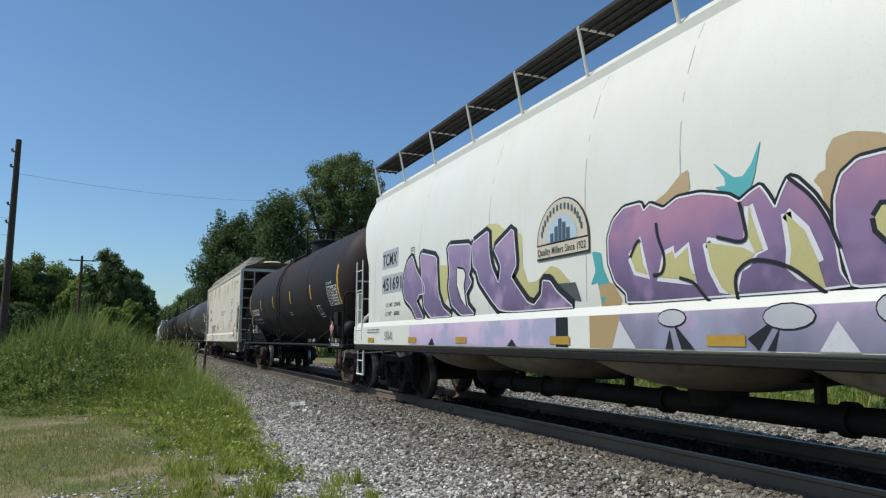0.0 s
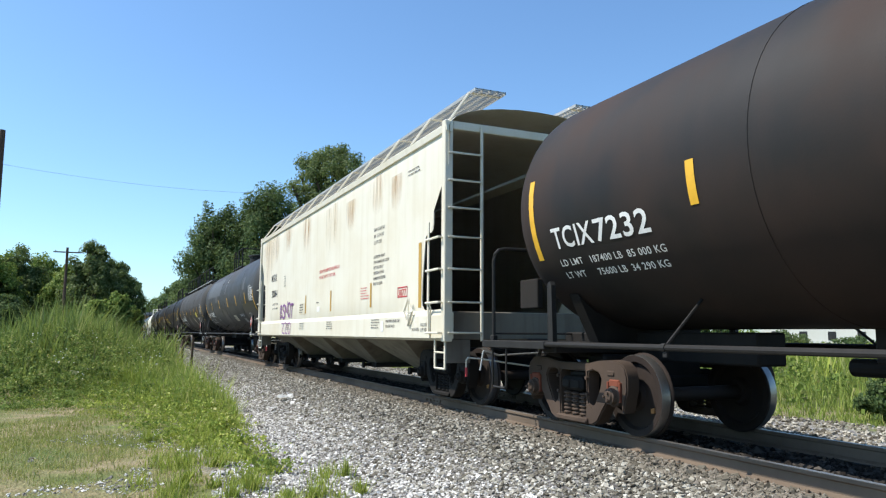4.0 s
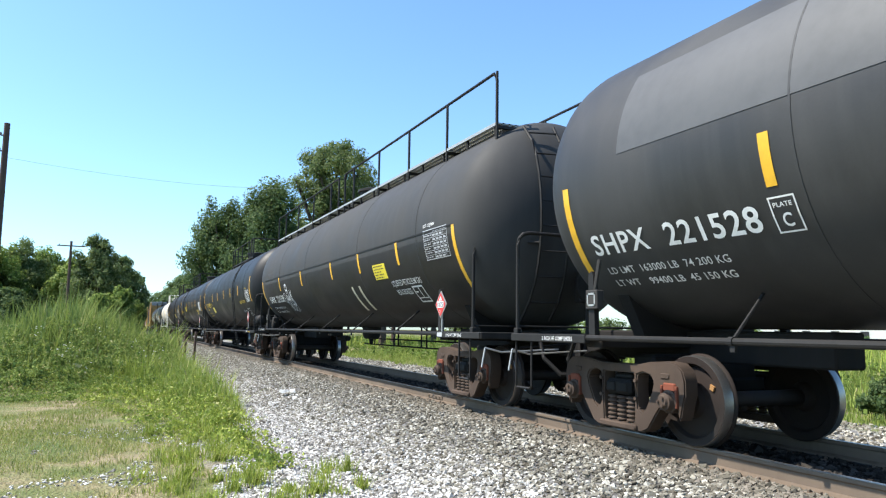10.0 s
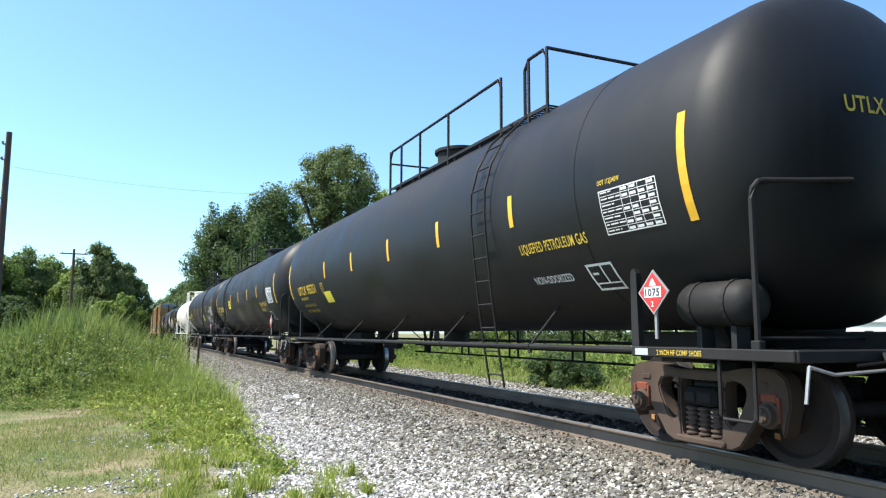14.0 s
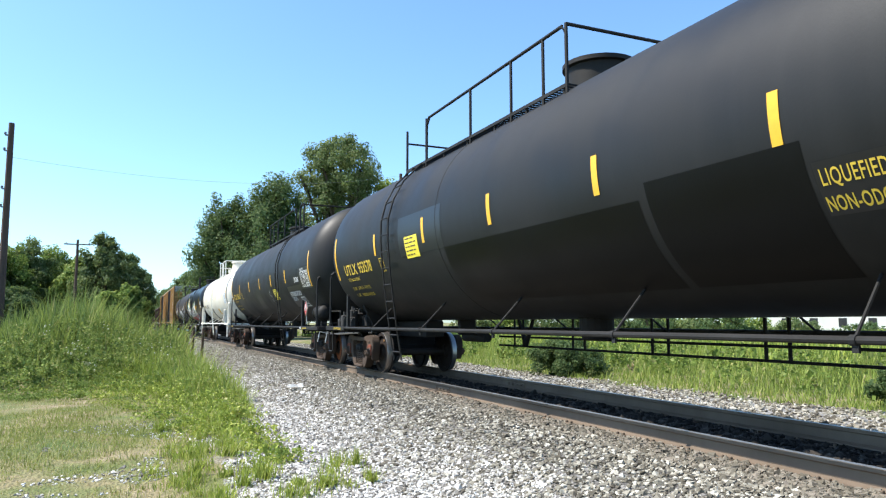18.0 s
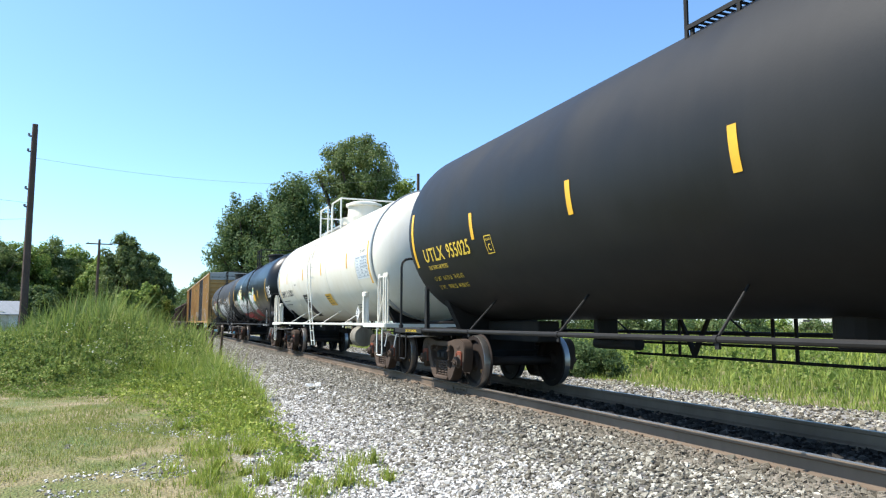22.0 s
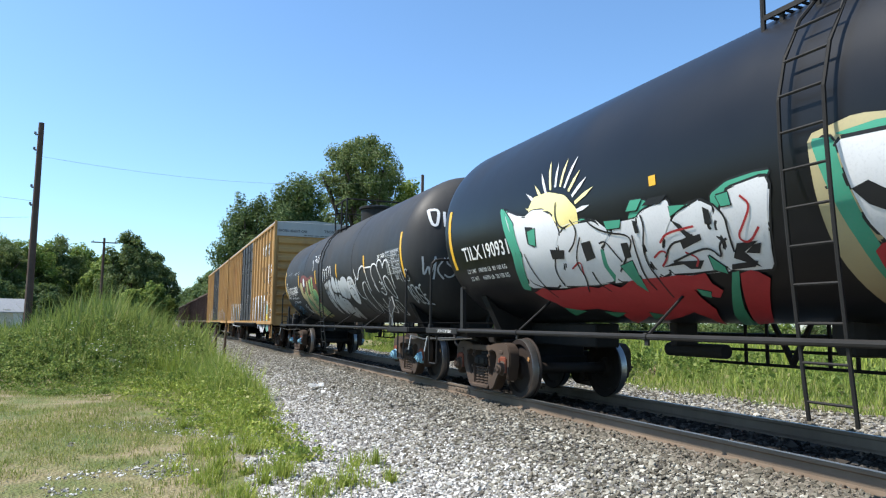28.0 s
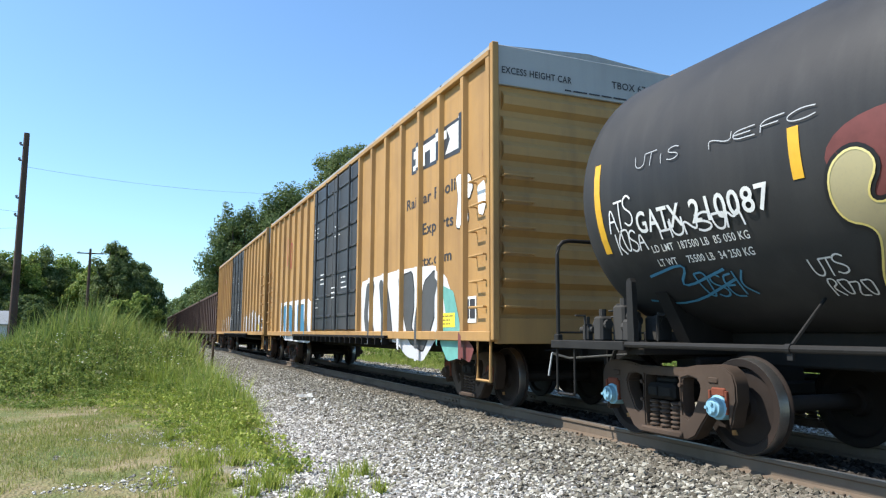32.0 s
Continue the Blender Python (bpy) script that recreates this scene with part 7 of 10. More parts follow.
# strokes of block letters in a unit box, (across, up)
GLYPH = {
    "S": [[(0.95, 0.85), (0.6, 1.0), (0.15, 0.88), (0.1, 0.62), (0.85, 0.42), (0.9, 0.15), (0.4, 0.0), (0.0, 0.15)]],
    "L": [[(0.15, 1.0), (0.2, 0.5), (0.12, 0.08), (0.55, 0.1), (0.95, 0.25)]],
    "O": [[(0.1, 0.95), (0.95, 1.0), (0.88, 0.5), (0.7, 0.0), (0.3, 0.05), (0.12, 0.5), (0.1, 0.95)]],
    "M": [[(0.0, 0.0), (0.12, 0.95), (0.5, 0.4), (0.85, 1.0), (1.0, 0.0)]],
    "T": [[(0.0, 0.95), (1.0, 0.98)], [(0.55, 0.95), (0.5, 0.5), (0.42, 0.0)]],
    "N": [[(0.08, 0.0), (0.05, 0.95), (0.9, 0.05), (0.95, 1.0)]],
    "R": [[(0.1, 0.0), (0.1, 0.95), (0.75, 0.98), (0.85, 0.65), (0.2, 0.5), (0.9, 0.0)]],
    "E": [[(0.9, 0.98), (0.12, 0.9), (0.1, 0.05), (0.9, 0.0)], [(0.1, 0.5), (0.75, 0.52)]],
    "F": [[(0.1, 0.0), (0.12, 0.95), (0.9, 1.0)], [(0.1, 0.5), (0.7, 0.52)]],
    "I": [[(0.5, 0.0), (0.45, 0.5), (0.5, 0.78)]],
    "K": [[(0.12, 0.0), (0.15, 1.0)], [(0.9, 1.0), (0.2, 0.45), (0.95, 0.0)]],
    "X": [[(0.0, 1.0), (1.0, 0.0)], [(0.0, 0.0), (1.0, 1.0)]],
    "A": [[(0.0, 0.0), (0.45, 1.0), (0.95, 0.0)], [(0.2, 0.38), (0.75, 0.38)]],
    "B": [[(0.1, 0.0), (0.1, 1.0), (0.8, 0.85), (0.2, 0.52), (0.95, 0.3), (0.1, 0.0)]],
    "P": [[(0.1, 0.0), (0.12, 1.0), (0.85, 0.85), (0.75, 0.5), (0.15, 0.48)]],
    "H": [[(0.1, 0.0), (0.1, 1.0)], [(0.9, 0.0), (0.9, 1.0)], [(0.1, 0.5), (0.9, 0.52)]],
    "C": [[(0.95, 0.85), (0.5, 1.0), (0.05, 0.6), (0.15, 0.1), (0.6, 0.0), (0.95, 0.2)]],
    "U": [[(0.08, 1.0), (0.1, 0.2), (0.5, 0.0), (0.9, 0.2), (0.92, 1.0)]],
    "Z": [[(0.05, 0.95), (0.95, 0.98), (0.1, 0.05), (0.98, 0.0)]],
    "W": [[(0.0, 1.0), (0.25, 0.0), (0.5, 0.7), (0.75, 0.0), (1.0, 1.0)]],
}


def glyphs(bm, surf, word, y, z, width, height, stroke_w, off, jitter=0.0, seed=1, smooth=2, overlap=0.0, wave=0.0):
    rnd = random.Random(seed)
    n = len(word)
    w = width / n
    for i, ch in enumerate(word):
        if ch == " ":
            continue
        dy, dz = rnd.uniform(-jitter, jitter), rnd.uniform(-jitter, jitter) + wave * math.sin(i * 1.7)
        s = 1 + rnd.uniform(-jitter, jitter)
        for line in GLYPH[ch]:
            stroke(bm, surf, [(y - (i + 0.04 + a * (0.92 + overlap)) * w + dy, z + b * height * s + dz) for a, b in line], stroke_w, off, False, smooth)


def scribble(car, surf, word, y, z, width, height, w, material, seed=1, name="graffiti_letter"):
    """A sprayed tag, each letter a part."""
    rnd = random.Random(seed)
    n = len(word)
    for i, ch in enumerate(word):
        bm = bmesh.new()
        glyphs(bm, surf, ch, y - width * i / n + rnd.uniform(-0.05, 0.05) * width / n, z + rnd.uniform(-0.08, 0.08) * height, width / n, height * rnd.uniform(0.9, 1.1), w, 0.014 + 0.0004 * i, 0.0, seed + i, 2, 0.15)
        part(name, bm, material, car)


LAYER = [0.0]


def outline_mesh(outline):
    """A flat outline of (y, z), filled, and cut at small steps of height so that it can follow a curve."""
    bm = bmesh.new()
    vs = [bm.verts.new((a, b, 0)) for a, b in outline]
    edges = [bm.edges.new((vs[i], vs[(i + 1) % len(vs)])) for i in range(len(vs))]
    bmesh.ops.triangle_fill(bm, use_beauty=True, use_dissolve=False, edges=edges)
    zs = [b for a, b in outline]
    for z in np.arange(math.floor(min(zs) / 0.12) * 0.12 + 0.12, max(zs), 0.12):
        bmesh.ops.bisect_plane(bm, geom=bm.verts[:] + bm.edges[:] + bm.faces[:], plane_co=(0, z, 0), plane_no=(0, 1, 0))
    return bm


def painted(car, surf, fill, outline, edge=None, w=0.05, shine=None, name="graffiti_fill", off=0.010, ribs=()):
    """A sprayed shape: a border round it, the fill, and a pale line along its rim; on a ribbed side also the fronts of the ribs."""
    LAYER[0] += 0.00005
    off += LAYER[0] % 0.0025
    p = list(outline)
    if name in ("graffiti_fill", "graffiti_cloud", "graffiti_star", "mural_sun", "mural_glow", "graffiti_glow"):
        for f in (0.25, 0.25) if car is C11 else (0.1,):
            q = []
            for i in range(len(p)):
                a, b = Vector(p[i]), Vector(p[(i + 1) % len(p)])
                q += [tuple(a * (1 - f) + b * f), tuple(a * f + b * (1 - f))]
            p = q
    bm = outline_mesh(p)
    if ribs:
        rb = bmesh.new()
        for y in ribs:
            cp = bm.copy()
            for co, no in ((y - 0.052, -1), (y + 0.052, 1)):
                bmesh.ops.bisect_plane(cp, geom=cp.verts[:] + cp.edges[:] + cp.faces[:], plane_co=(co, 0, 0), plane_no=(no, 0, 0), clear_outer=True)
            keep = {v: rb.verts.new(surf(v.co.x, v.co.y, 0.076 + off * 0.5)) for v in cp.verts}
            for f in cp.faces:
                rb.faces.new([keep[v] for v in f.verts])
            cp.free()
        if rb.faces:
            part("rib_paint", rb, fill, car)
    for v in bm.verts:
        v.co = surf(v.co.x, v.co.y, off)
    shape = part(name, bm, fill, car, "", True)
    for mtl, width, lift, nm in ((edge, 2 * w, -0.0025, "graffiti_edge"), (shine, 0.017, 0.0025, "graffiti_highlight")):
        if mtl is not None:
            bm = bmesh.new()
            stroke(bm, surf, p, width, off + lift, True, 0)
            part(nm, bm, mtl, shape)
    return shape


def sprayed(car, surf, material, w, pts, off, name="graffiti_line"):
    LAYER[0] += 0.00005
    bm = bmesh.new()
    stroke(bm, surf, pts, w, off + LAYER[0] % 0.0025, False, 2)
    return part(name, bm, material, car)


def stencil_rows(car, surf, y, z, rows, h, material, gap=1.7):
    for i, (txt, w) in enumerate(rows):
        writing(car, txt, surf, y, z - i * h * gap, h, w, material)


# the white hopper
c = C1
along = lambda y: y - 0.36 - 0.085 * max(0.0, y - 1.0)
SIDE1 = S1
S1 = moved(S1, along)
rect(c, S1, 7.12, 6.15, 2.45, 2.80, M_GREYPATCH, "lettering_panel", 0.004)
rect(c, S1, 7.12, 5.88, 1.98, 2.32, M_GREYPATCH, "lettering_panel", 0.004)
M_PANEL = plain("pale_grey_panel", (0.42, 0.43, 0.44), 0.5, 0, 10, 0.15)
for o in c.children:
    if o.name.startswith("lettering_panel"):
        o.data.materials.clear()
        o.data.materials.append(M_PANEL)
writing(c, "TCMX", S1, 7.08, 2.50, 0.24, 0.86, M_BLACKTXT, off=0.009)
writing(c, "451691", S1, 7.06, 2.03, 0.24, 1.12, M_BLACKTXT, off=0.009)
stencil_rows(c, S1, 6.85, 1.72, (("LD LMT  220000", 0.85), ("LT WT    66000", 0.80)), 0.075, M_BLACKTXT, 2.2)
plate_mark(c, S1, 5.45, 2.45, 0.2, M_BLACKTXT, "C")
# the white hopper: two words and their clouds
painted(C1, SIDE1, G_TAN, ((-1.59, 2.37), (-1.78, 2.44), (-1.97, 2.57), (-2.06, 2.59), (-2.08, 2.43), (-2.02, 2.34), (-1.77, 2.29)), name="graffiti_cloud", off=0.004)
painted(C1, SIDE1, G_TAN, ((-3.34, 2.17), (-3.29, 2.23), (-3.34, 2.28), (-3.39, 2.29), (-3.4, 2.41), (-3.46, 2.5), (-3.61, 2.51), (-3.83, 2.44), (-3.9, 2.29), (-3.64, 2.3), (-3.51, 2.19), (-3.45, 2.06), (-3.39, 1.98)), name="graffiti_cloud", off=0.004)
painted(C1, SIDE1, G_OLIVE, ((1.12, 1.91), (0.93, 2.1), (1.01, 2.47), (0.84, 2.41), (0.83, 2.02), (0.7, 1.8), (0.5, 1.8), (0.19, 1.96), (0.01, 1.91), (-0.23, 1.73), (0.07, 1.71), (0.35, 1.64), (0.57, 1.52), (0.84, 1.64)), name="graffiti_cloud", off=0.004)
painted(C1, SIDE1, G_OLIVE, ((1.92, 2.48), (1.8, 2.68), (1.5, 2.65), (1.26, 2.52), (1.11, 2.54), (1.5, 2.31)), name="graffiti_cloud", off=0.004)
painted(C1, SIDE1, G_OLIVE, ((3.48, 2.28), (3.11, 2.24), (3.02, 1.8), (3.25, 1.64), (3.41, 1.82)), name="graffiti_cloud", off=0.004)
painted(C1, SIDE1, G_TAN, ((-0.73, 1.67), (-0.96, 1.68), (-1.11, 1.5), (-1.04, 1.38), (-0.78, 1.39)), name="graffiti_cloud", off=0.0045)
painted(C1, SIDE1, G_TEAL, ((-0.62, 2.03), (-0.78, 2), (-0.81, 1.84), (-0.93, 1.65), (-0.79, 1.46), (-0.71, 1.7), (-0.59, 1.68), (-0.68, 1.82)), name="graffiti_cloud", off=0.004)
painted(C1, SIDE1, M_GREYPATCH, ((0.05, 1.74), (-0.31, 1.73), (-0.42, 1.52), (-0.13, 1.55)), name="paint_patch", off=0.006)
painted(C1, SIDE1, G_TEAL, ((-2.34, 2.59), (-2.57, 2.41), (-2.66, 2.4), (-2.75, 2.48), (-2.85, 2.66), (-2.78, 2.39), (-2.73, 2.28), (-2.63, 2.21), (-2.51, 2.28), (-2.36, 2.37), (-2.48, 2.36), (-2.47, 2.43)), name="graffiti_star", off=0.005)
painted(C1, SIDE1, G_PURPLE, ((4.85, 2.46), (4.61, 2.55), (4.41, 2.29), (4.04, 2), (4.02, 1.86), (4.27, 1.86), (4.39, 1.75), (4.18, 1.57), (4.05, 1.46), (4.39, 1.46), (4.6, 1.65), (4.94, 1.81), (5.06, 2.02), (4.98, 2.27)), G_BLACK, 0.07, shine=G_WHITE)
painted(C1, SIDE1, G_PURPLE, ((4.24, 2.56), (3.53, 2.42), (3.5, 2.1), (3.45, 1.83), (3.27, 1.6), (2.92, 1.46), (3.48, 1.46), (3.76, 1.46), (4.04, 1.63), (4.15, 2.06)), G_BLACK, 0.08, shine=G_WHITE)
painted(C1, SIDE1, G_PURPLE, ((3.11, 2.55), (2.27, 2.47), (2.29, 2.12), (2.35, 2.03), (2.25, 1.92), (2.44, 1.77), (2.38, 1.6), (2.15, 1.46), (2.6, 1.46), (2.95, 1.63), (3.06, 1.89), (3.02, 2.14)), G_BLACK, 0.07, shine=G_WHITE)
painted(C1, SIDE1, M_HOPPER_WHITE, ((2.75, 2.16), (2.52, 2.12), (2.46, 2.04), (2.52, 1.89), (2.44, 1.59), (2.59, 1.69), (2.75, 1.91)), G_BLACK, 0.03, name="graffiti_counter", off=0.013)
painted(C1, SIDE1, G_PURPLE, ((2.25, 2.47), (1.73, 2.59), (1.71, 2.26), (1.63, 2.06), (1.44, 1.84), (1.38, 2.07), (1.58, 2.32), (1.04, 2.53), (0.97, 2.04), (1.11, 1.9), (0.96, 1.77), (0.7, 1.56), (0.55, 1.52), (0.38, 1.63), (0.35, 1.8), (0.19, 1.78), (0.06, 1.66), (-0.28, 1.46), (-0.11, 1.46), (0.56, 1.46), (1.01, 1.46), (1.26, 1.47), (1.44, 1.5), (1.67, 1.65), (2, 1.9), (2.09, 2.06), (2.22, 2.15)), G_BLACK, 0.08, shine=G_WHITE)
painted(C1, SIDE1, G_PINK, ((-1.19, 1.46), (-1.18, 1.56), (-1.01, 1.68), (-0.91, 1.88), (-0.91, 2.14), (-1, 2.3), (-1.17, 2.4), (-1.43, 2.4), (-1.47, 2.32), (-1.56, 2.37), (-1.74, 2.29), (-1.92, 2.36), (-2.2, 2.35), (-2.51, 2.27), (-2.62, 2.2), (-2.74, 2.26), (-2.83, 2.29), (-2.89, 2.21), (-2.96, 2.09), (-3.02, 2.2), (-3.09, 2.3), (-3.16, 2.27), (-3.29, 2.13), (-3.39, 1.97), (-3.44, 1.77), (-3.46, 1.57), (-3.53, 1.46)), G_BLACK, 0.035, shine=G_WHITE)
painted(C1, SIDE1, G_PINK, ((-3.54, 1.46), (-3.5, 1.61), (-3.47, 1.73), (-3.44, 1.89), (-3.45, 2.08), (-3.51, 2.23), (-3.64, 2.31), (-3.83, 2.31), (-4.08, 2.27), (-4.1, 1.46)), G_BLACK, 0.035, shine=G_WHITE)
painted(C1, SIDE1, G_OLIVE, ((-1.26, 1.9), (-1.39, 2.05), (-1.44, 1.81), (-1.51, 1.71), (-1.33, 1.76)), G_WHITE, 0.045, name="graffiti_counter", off=0.013)
painted(C1, SIDE1, G_OLIVE, ((-1.75, 1.87), (-1.84, 1.9), (-1.87, 1.82), (-2.03, 1.91), (-2.04, 1.75), (-2.12, 1.61), (-1.65, 1.68)), G_WHITE, 0.045, name="graffiti_counter", off=0.013)
painted(C1, SIDE1, G_OLIVE, ((-2.25, 1.92), (-2.64, 1.83), (-2.75, 1.77), (-2.67, 1.71), (-2.58, 1.67), (-2.53, 1.52), (-2.58, 1.4), (-2.4, 1.53), (-2.3, 1.7)), G_WHITE, 0.045, name="graffiti_counter", off=0.013)
painted(C1, SIDE1, G_OLIVE, ((-2.71, 2.15), (-2.76, 1.99), (-2.83, 1.79), (-2.75, 1.78), (-2.69, 1.91)), G_WHITE, 0.045, name="graffiti_counter", off=0.013)
painted(C1, SIDE1, G_OLIVE, ((-3.05, 2.04), (-3.2, 1.89), (-3.29, 1.67), (-3.35, 1.44), (-3.15, 1.58), (-3.06, 1.65), (-3.08, 1.77)), G_WHITE, 0.045, name="graffiti_counter", off=0.013)
sprayed(C1, SIDE1, G_BLACK, 0.03, ((-1.26, 1.9), (-1.35, 2.03), (-1.41, 2.05)), 0.018)
sprayed(C1, SIDE1, G_BLACK, 0.03, ((-1.64, 2.18), (-1.65, 2.05), (-1.75, 1.85), (-1.71, 1.7), (-1.58, 1.7)), 0.018)
sprayed(C1, SIDE1, G_BLACK, 0.03, ((-1.92, 1.65), (-2.1, 1.6), (-2.18, 1.5), (-2.33, 1.37)), 0.018)
sprayed(C1, SIDE1, G_BLACK, 0.03, ((-2.62, 2.2), (-2.66, 2.05), (-2.69, 1.85), (-2.37, 1.95)), 0.018)
sprayed(C1, SIDE1, G_BLACK, 0.03, ((-2.58, 1.36), (-2.53, 1.61), (-2.65, 1.71), (-2.78, 1.73), (-3.06, 1.65), (-3.24, 1.51), (-3.35, 1.43)), 0.018)
sprayed(C1, SIDE1, G_BLACK, 0.03, ((-3.09, 2.3), (-3.28, 2.13), (-3.4, 1.93), (-3.47, 1.73)), 0.018)
painted(C1, SIDE1, G_OLIVE, ((-3.73, 1.9), (-3.78, 1.97), (-3.91, 1.96), (-3.93, 1.74), (-3.81, 1.74), (-3.74, 1.82)), G_BLACK, 0.04, name="graffiti_counter", off=0.013)
SILL1 = on_side(1.63)
rect(c, SILL1, 4.6, 0.02, 1.03, 1.355, G_LILAC, "graffiti_ground", 0.004)
rect(c, SILL1, 0.02, -0.22, 1.03, 1.355, G_BLACK, "graffiti_ground", 0.004)
rect(c, SILL1, -0.62, -1.12, 1.03, 1.355, G_TAN, "graffiti_ground", 0.004)
rect(c, SILL1, -1.12, -5.0, 1.03, 1.355, G_SLATE, "graffiti_ground", 0.004)
for pts in (((3.75, 1.03), (3.59, 1.14), (3.5, 1.03)), ((1.15, 1.03), (1.02, 1.12), (0.9, 1.03)), ((-1.87, 1.26), (-2.12, 1.03), (-1.96, 1.03)), ((-1.82, 1.2), (-1.86, 1.03), (-1.76, 1.03)), ((-2.97, 1.28), (-2.68, 1.12), (-2.78, 1.03)), ((-2.98, 1.2), (-2.93, 1.03), (-2.86, 1.03))):
    painted(c, SILL1, G_BLACK, pts, name="graffiti_spike", off=0.007)
painted(c, SILL1, G_WHITE, ((-3.45, 1.24), (-3.30, 1.03), (-3.60, 1.03)), name="graffiti_spike", off=0.007)
painted(c, SILL1, G_WHITE, ((-1.12, 1.30), (-1.36, 1.03), (-1.0, 1.03)), name="graffiti_spike", off=0.007)
for y, z, ry, rz in ((-1.85, 1.30, 0.17, 0.07), (-3.06, 1.28, 0.22, 0.09), (-3.85, 1.31, 0.12, 0.09)):
    painted(c, SILL1, G_SILVERWHITE, [(y + ry * math.cos(a), z + rz * math.sin(a)) for a in np.linspace(0, 6.283, 15)[:-1]], G_BLACK, 0.012, name="graffiti_dot", off=0.009)
SILL1 = moved(on_side(1.63), along)
for y in (7.65, 5.17, 3.05, 0.3, -2.1, -4.6):
    rect(c, SILL1, y + 0.2, y - 0.2, 1.06, 1.15, M_TAPE_OLD, "reflector_tape", 0.011, "amber reflective strip")
small_print(c, SILL1, 7.9, 1.31, 2, 1.2, 0.03, 0.02, M_BLACKTXT, 3)
scribble(c, SILL1, "SKWK", 6.75, 1.1, 0.5, 0.16, 0.015, M_BLACKTXT, 2)
# mill emblem: arch over a skyline, with a banner below
arch = lambda r, base: [(-0.065 + 0.53 * r * math.cos(a), base + 0.50 * r * math.sin(a)) for a in np.linspace(0, math.pi, 18)]
painted(c, SIDE1, M_BLACKTXT, arch(1.0, 2.21) + [(-0.595, 2.03), (0.465, 2.03)], name="emblem_arch", off=0.012)
painted(c, SIDE1, M_CREAMSTK, arch(0.955, 2.215), name="emblem_ground", off=0.016)
painted(c, SIDE1, plain("pale_blue_print", (0.45, 0.55, 0.62), 0.5, 0, 10, 0.1), arch(0.60, 2.22), name="emblem_sky", off=0.020)
ink = plain("dark_blue_print", (0.06, 0.10, 0.14), 0.5, 0, 10, 0.1)
for y, h in ((0.12, 0.10), (0.03, 0.17), (-0.05, 0.25), (-0.13, 0.20), (-0.21, 0.13)):
    rect(c, SIDE1, y + 0.035, y - 0.035, 2.22, 2.22 + h, ink, "emblem_tower", 0.024)
for a in np.linspace(0.30, 2.84, 15):
    y, z = -0.065 + 0.42 * math.cos(a), 2.22 + 0.39 * math.sin(a)
    rect(c, SIDE1, y + 0.016, y - 0.016, z - 0.035, z + 0.035, ink, "emblem_letter_bar", 0.024)
rect(c, SIDE1, 0.455, -0.585, 2.055, 2.195, M_CREAMSTK, "emblem_banner", 0.020)
writing(c, "Quality Millers Since 1922", SIDE1, 0.43, 2.085, 0.085, 0.97, M_BLACKTXT, off=0.024)
for y in (7.6, 5.0, 2.2, -0.15, -1.6, -4.0, -6.4):
    bm = bmesh.new()
    slab(bm, S1, y + 0.006, y - 0.006, 1.5, 4.05, 0.002, 1, 10)
    part("panel_seam", bm, M_PANEL, c)

# the browned tank car
c = C2
data_table(c, S2, -6.17, 1.95, 1.0, 0.50, None, M_WHITETXT, 21)
writing(c, "DOT 111A100 W-2", S2, -6.17, 2.50, 0.06, 0.55, M_WHITETXT)
bm = bmesh.new()
frame_box(bm, S2, -4.72, 1.66, 0.42, 0.36, 0.025)
slab(bm, S2, -4.92, -4.95, 1.76, 2.02, 0.006, 1, 1)
slab(bm, S2, -4.72, -5.14, 1.74, 1.76, 0.006, 1, 1)
part("stencil_box", bm, M_WHITETXT, c)
writing(c, "TCIX", S2, 6.3, 2.06, 0.25, 0.75, M_WHITETXT)
writing(c, "7232", S2, 5.5, 2.06, 0.25, 0.85, M_WHITETXT)
stencil_rows(c, S2, 6.3, 1.84, (("LD LMT   187400 LB  85 000 KG", 1.75), ("LT WT      75600 LB  34 290 KG", 1.70)), 0.085, M_WHITETXT, 1.9)
small_print(c, S2, -1.0, 1.95, 2, 0.5, 0.04, 0.03, M_WHITETXT, 5)
placard(c, -6.93, 1.38, 1.5, True, 0.26)
bm = bmesh.new()
box(bm, -1.44, -1.36, -7.25, -6.88, 1.45, 1.78, 0.01)
part("card_board", bm, M_UNDER, c)
bm = bmesh.new()
box(bm, -1.44, -1.36, 6.6, 7.0, 1.40, 1.75, 0.01)
part("card_board", bm, M_UNDER, c)
SILLP = on_side(1.515)
writing(c, "2 IN TREAD GUARD", SILLP, -7.0, 0.955, 0.07, 0.75, M_WHITETXT, off=0.012)
writing(c, "TCIX 7232", on_head(-H2[-1] + 0.5, 1.48, 2.63), -0.5, 2.76, 0.13, 0.72, M_WHITETXT, end=True)
writing(c, "CAP     GAL", on_head(-H2[-1] + 0.5, 1.48, 2.63), -0.42, 2.54, 0.07, 0.5, M_WHITETXT, end=True)
writing(c, "CAP     LITERS", on_head(-H2[-1] + 0.5, 1.48, 2.63), -0.42, 2.44, 0.07, 0.62, M_WHITETXT, end=True)

# the cream hopper
c = C3
along = lambda y: y + (0.15 if y < -3 else -0.23)
S3 = moved(S3, along)
SILL3 = moved(on_side(1.63), along)
writing(c, "MGRX", S3, 5.95, 2.68, 0.23, 0.80, M_BLACKTXT)
writing(c, "50064", S3, 5.85, 2.18, 0.23, 0.85, M_BLACKTXT)
stencil_rows(c, S3, 5.7, 1.93, (("LD LMT  222700", 0.85), ("LT WT   63300", 0.80)), 0.06, M_BLACKTXT, 2.2)
plate_mark(c, S3, 4.08, 2.44, 0.24, M_BLACKTXT)
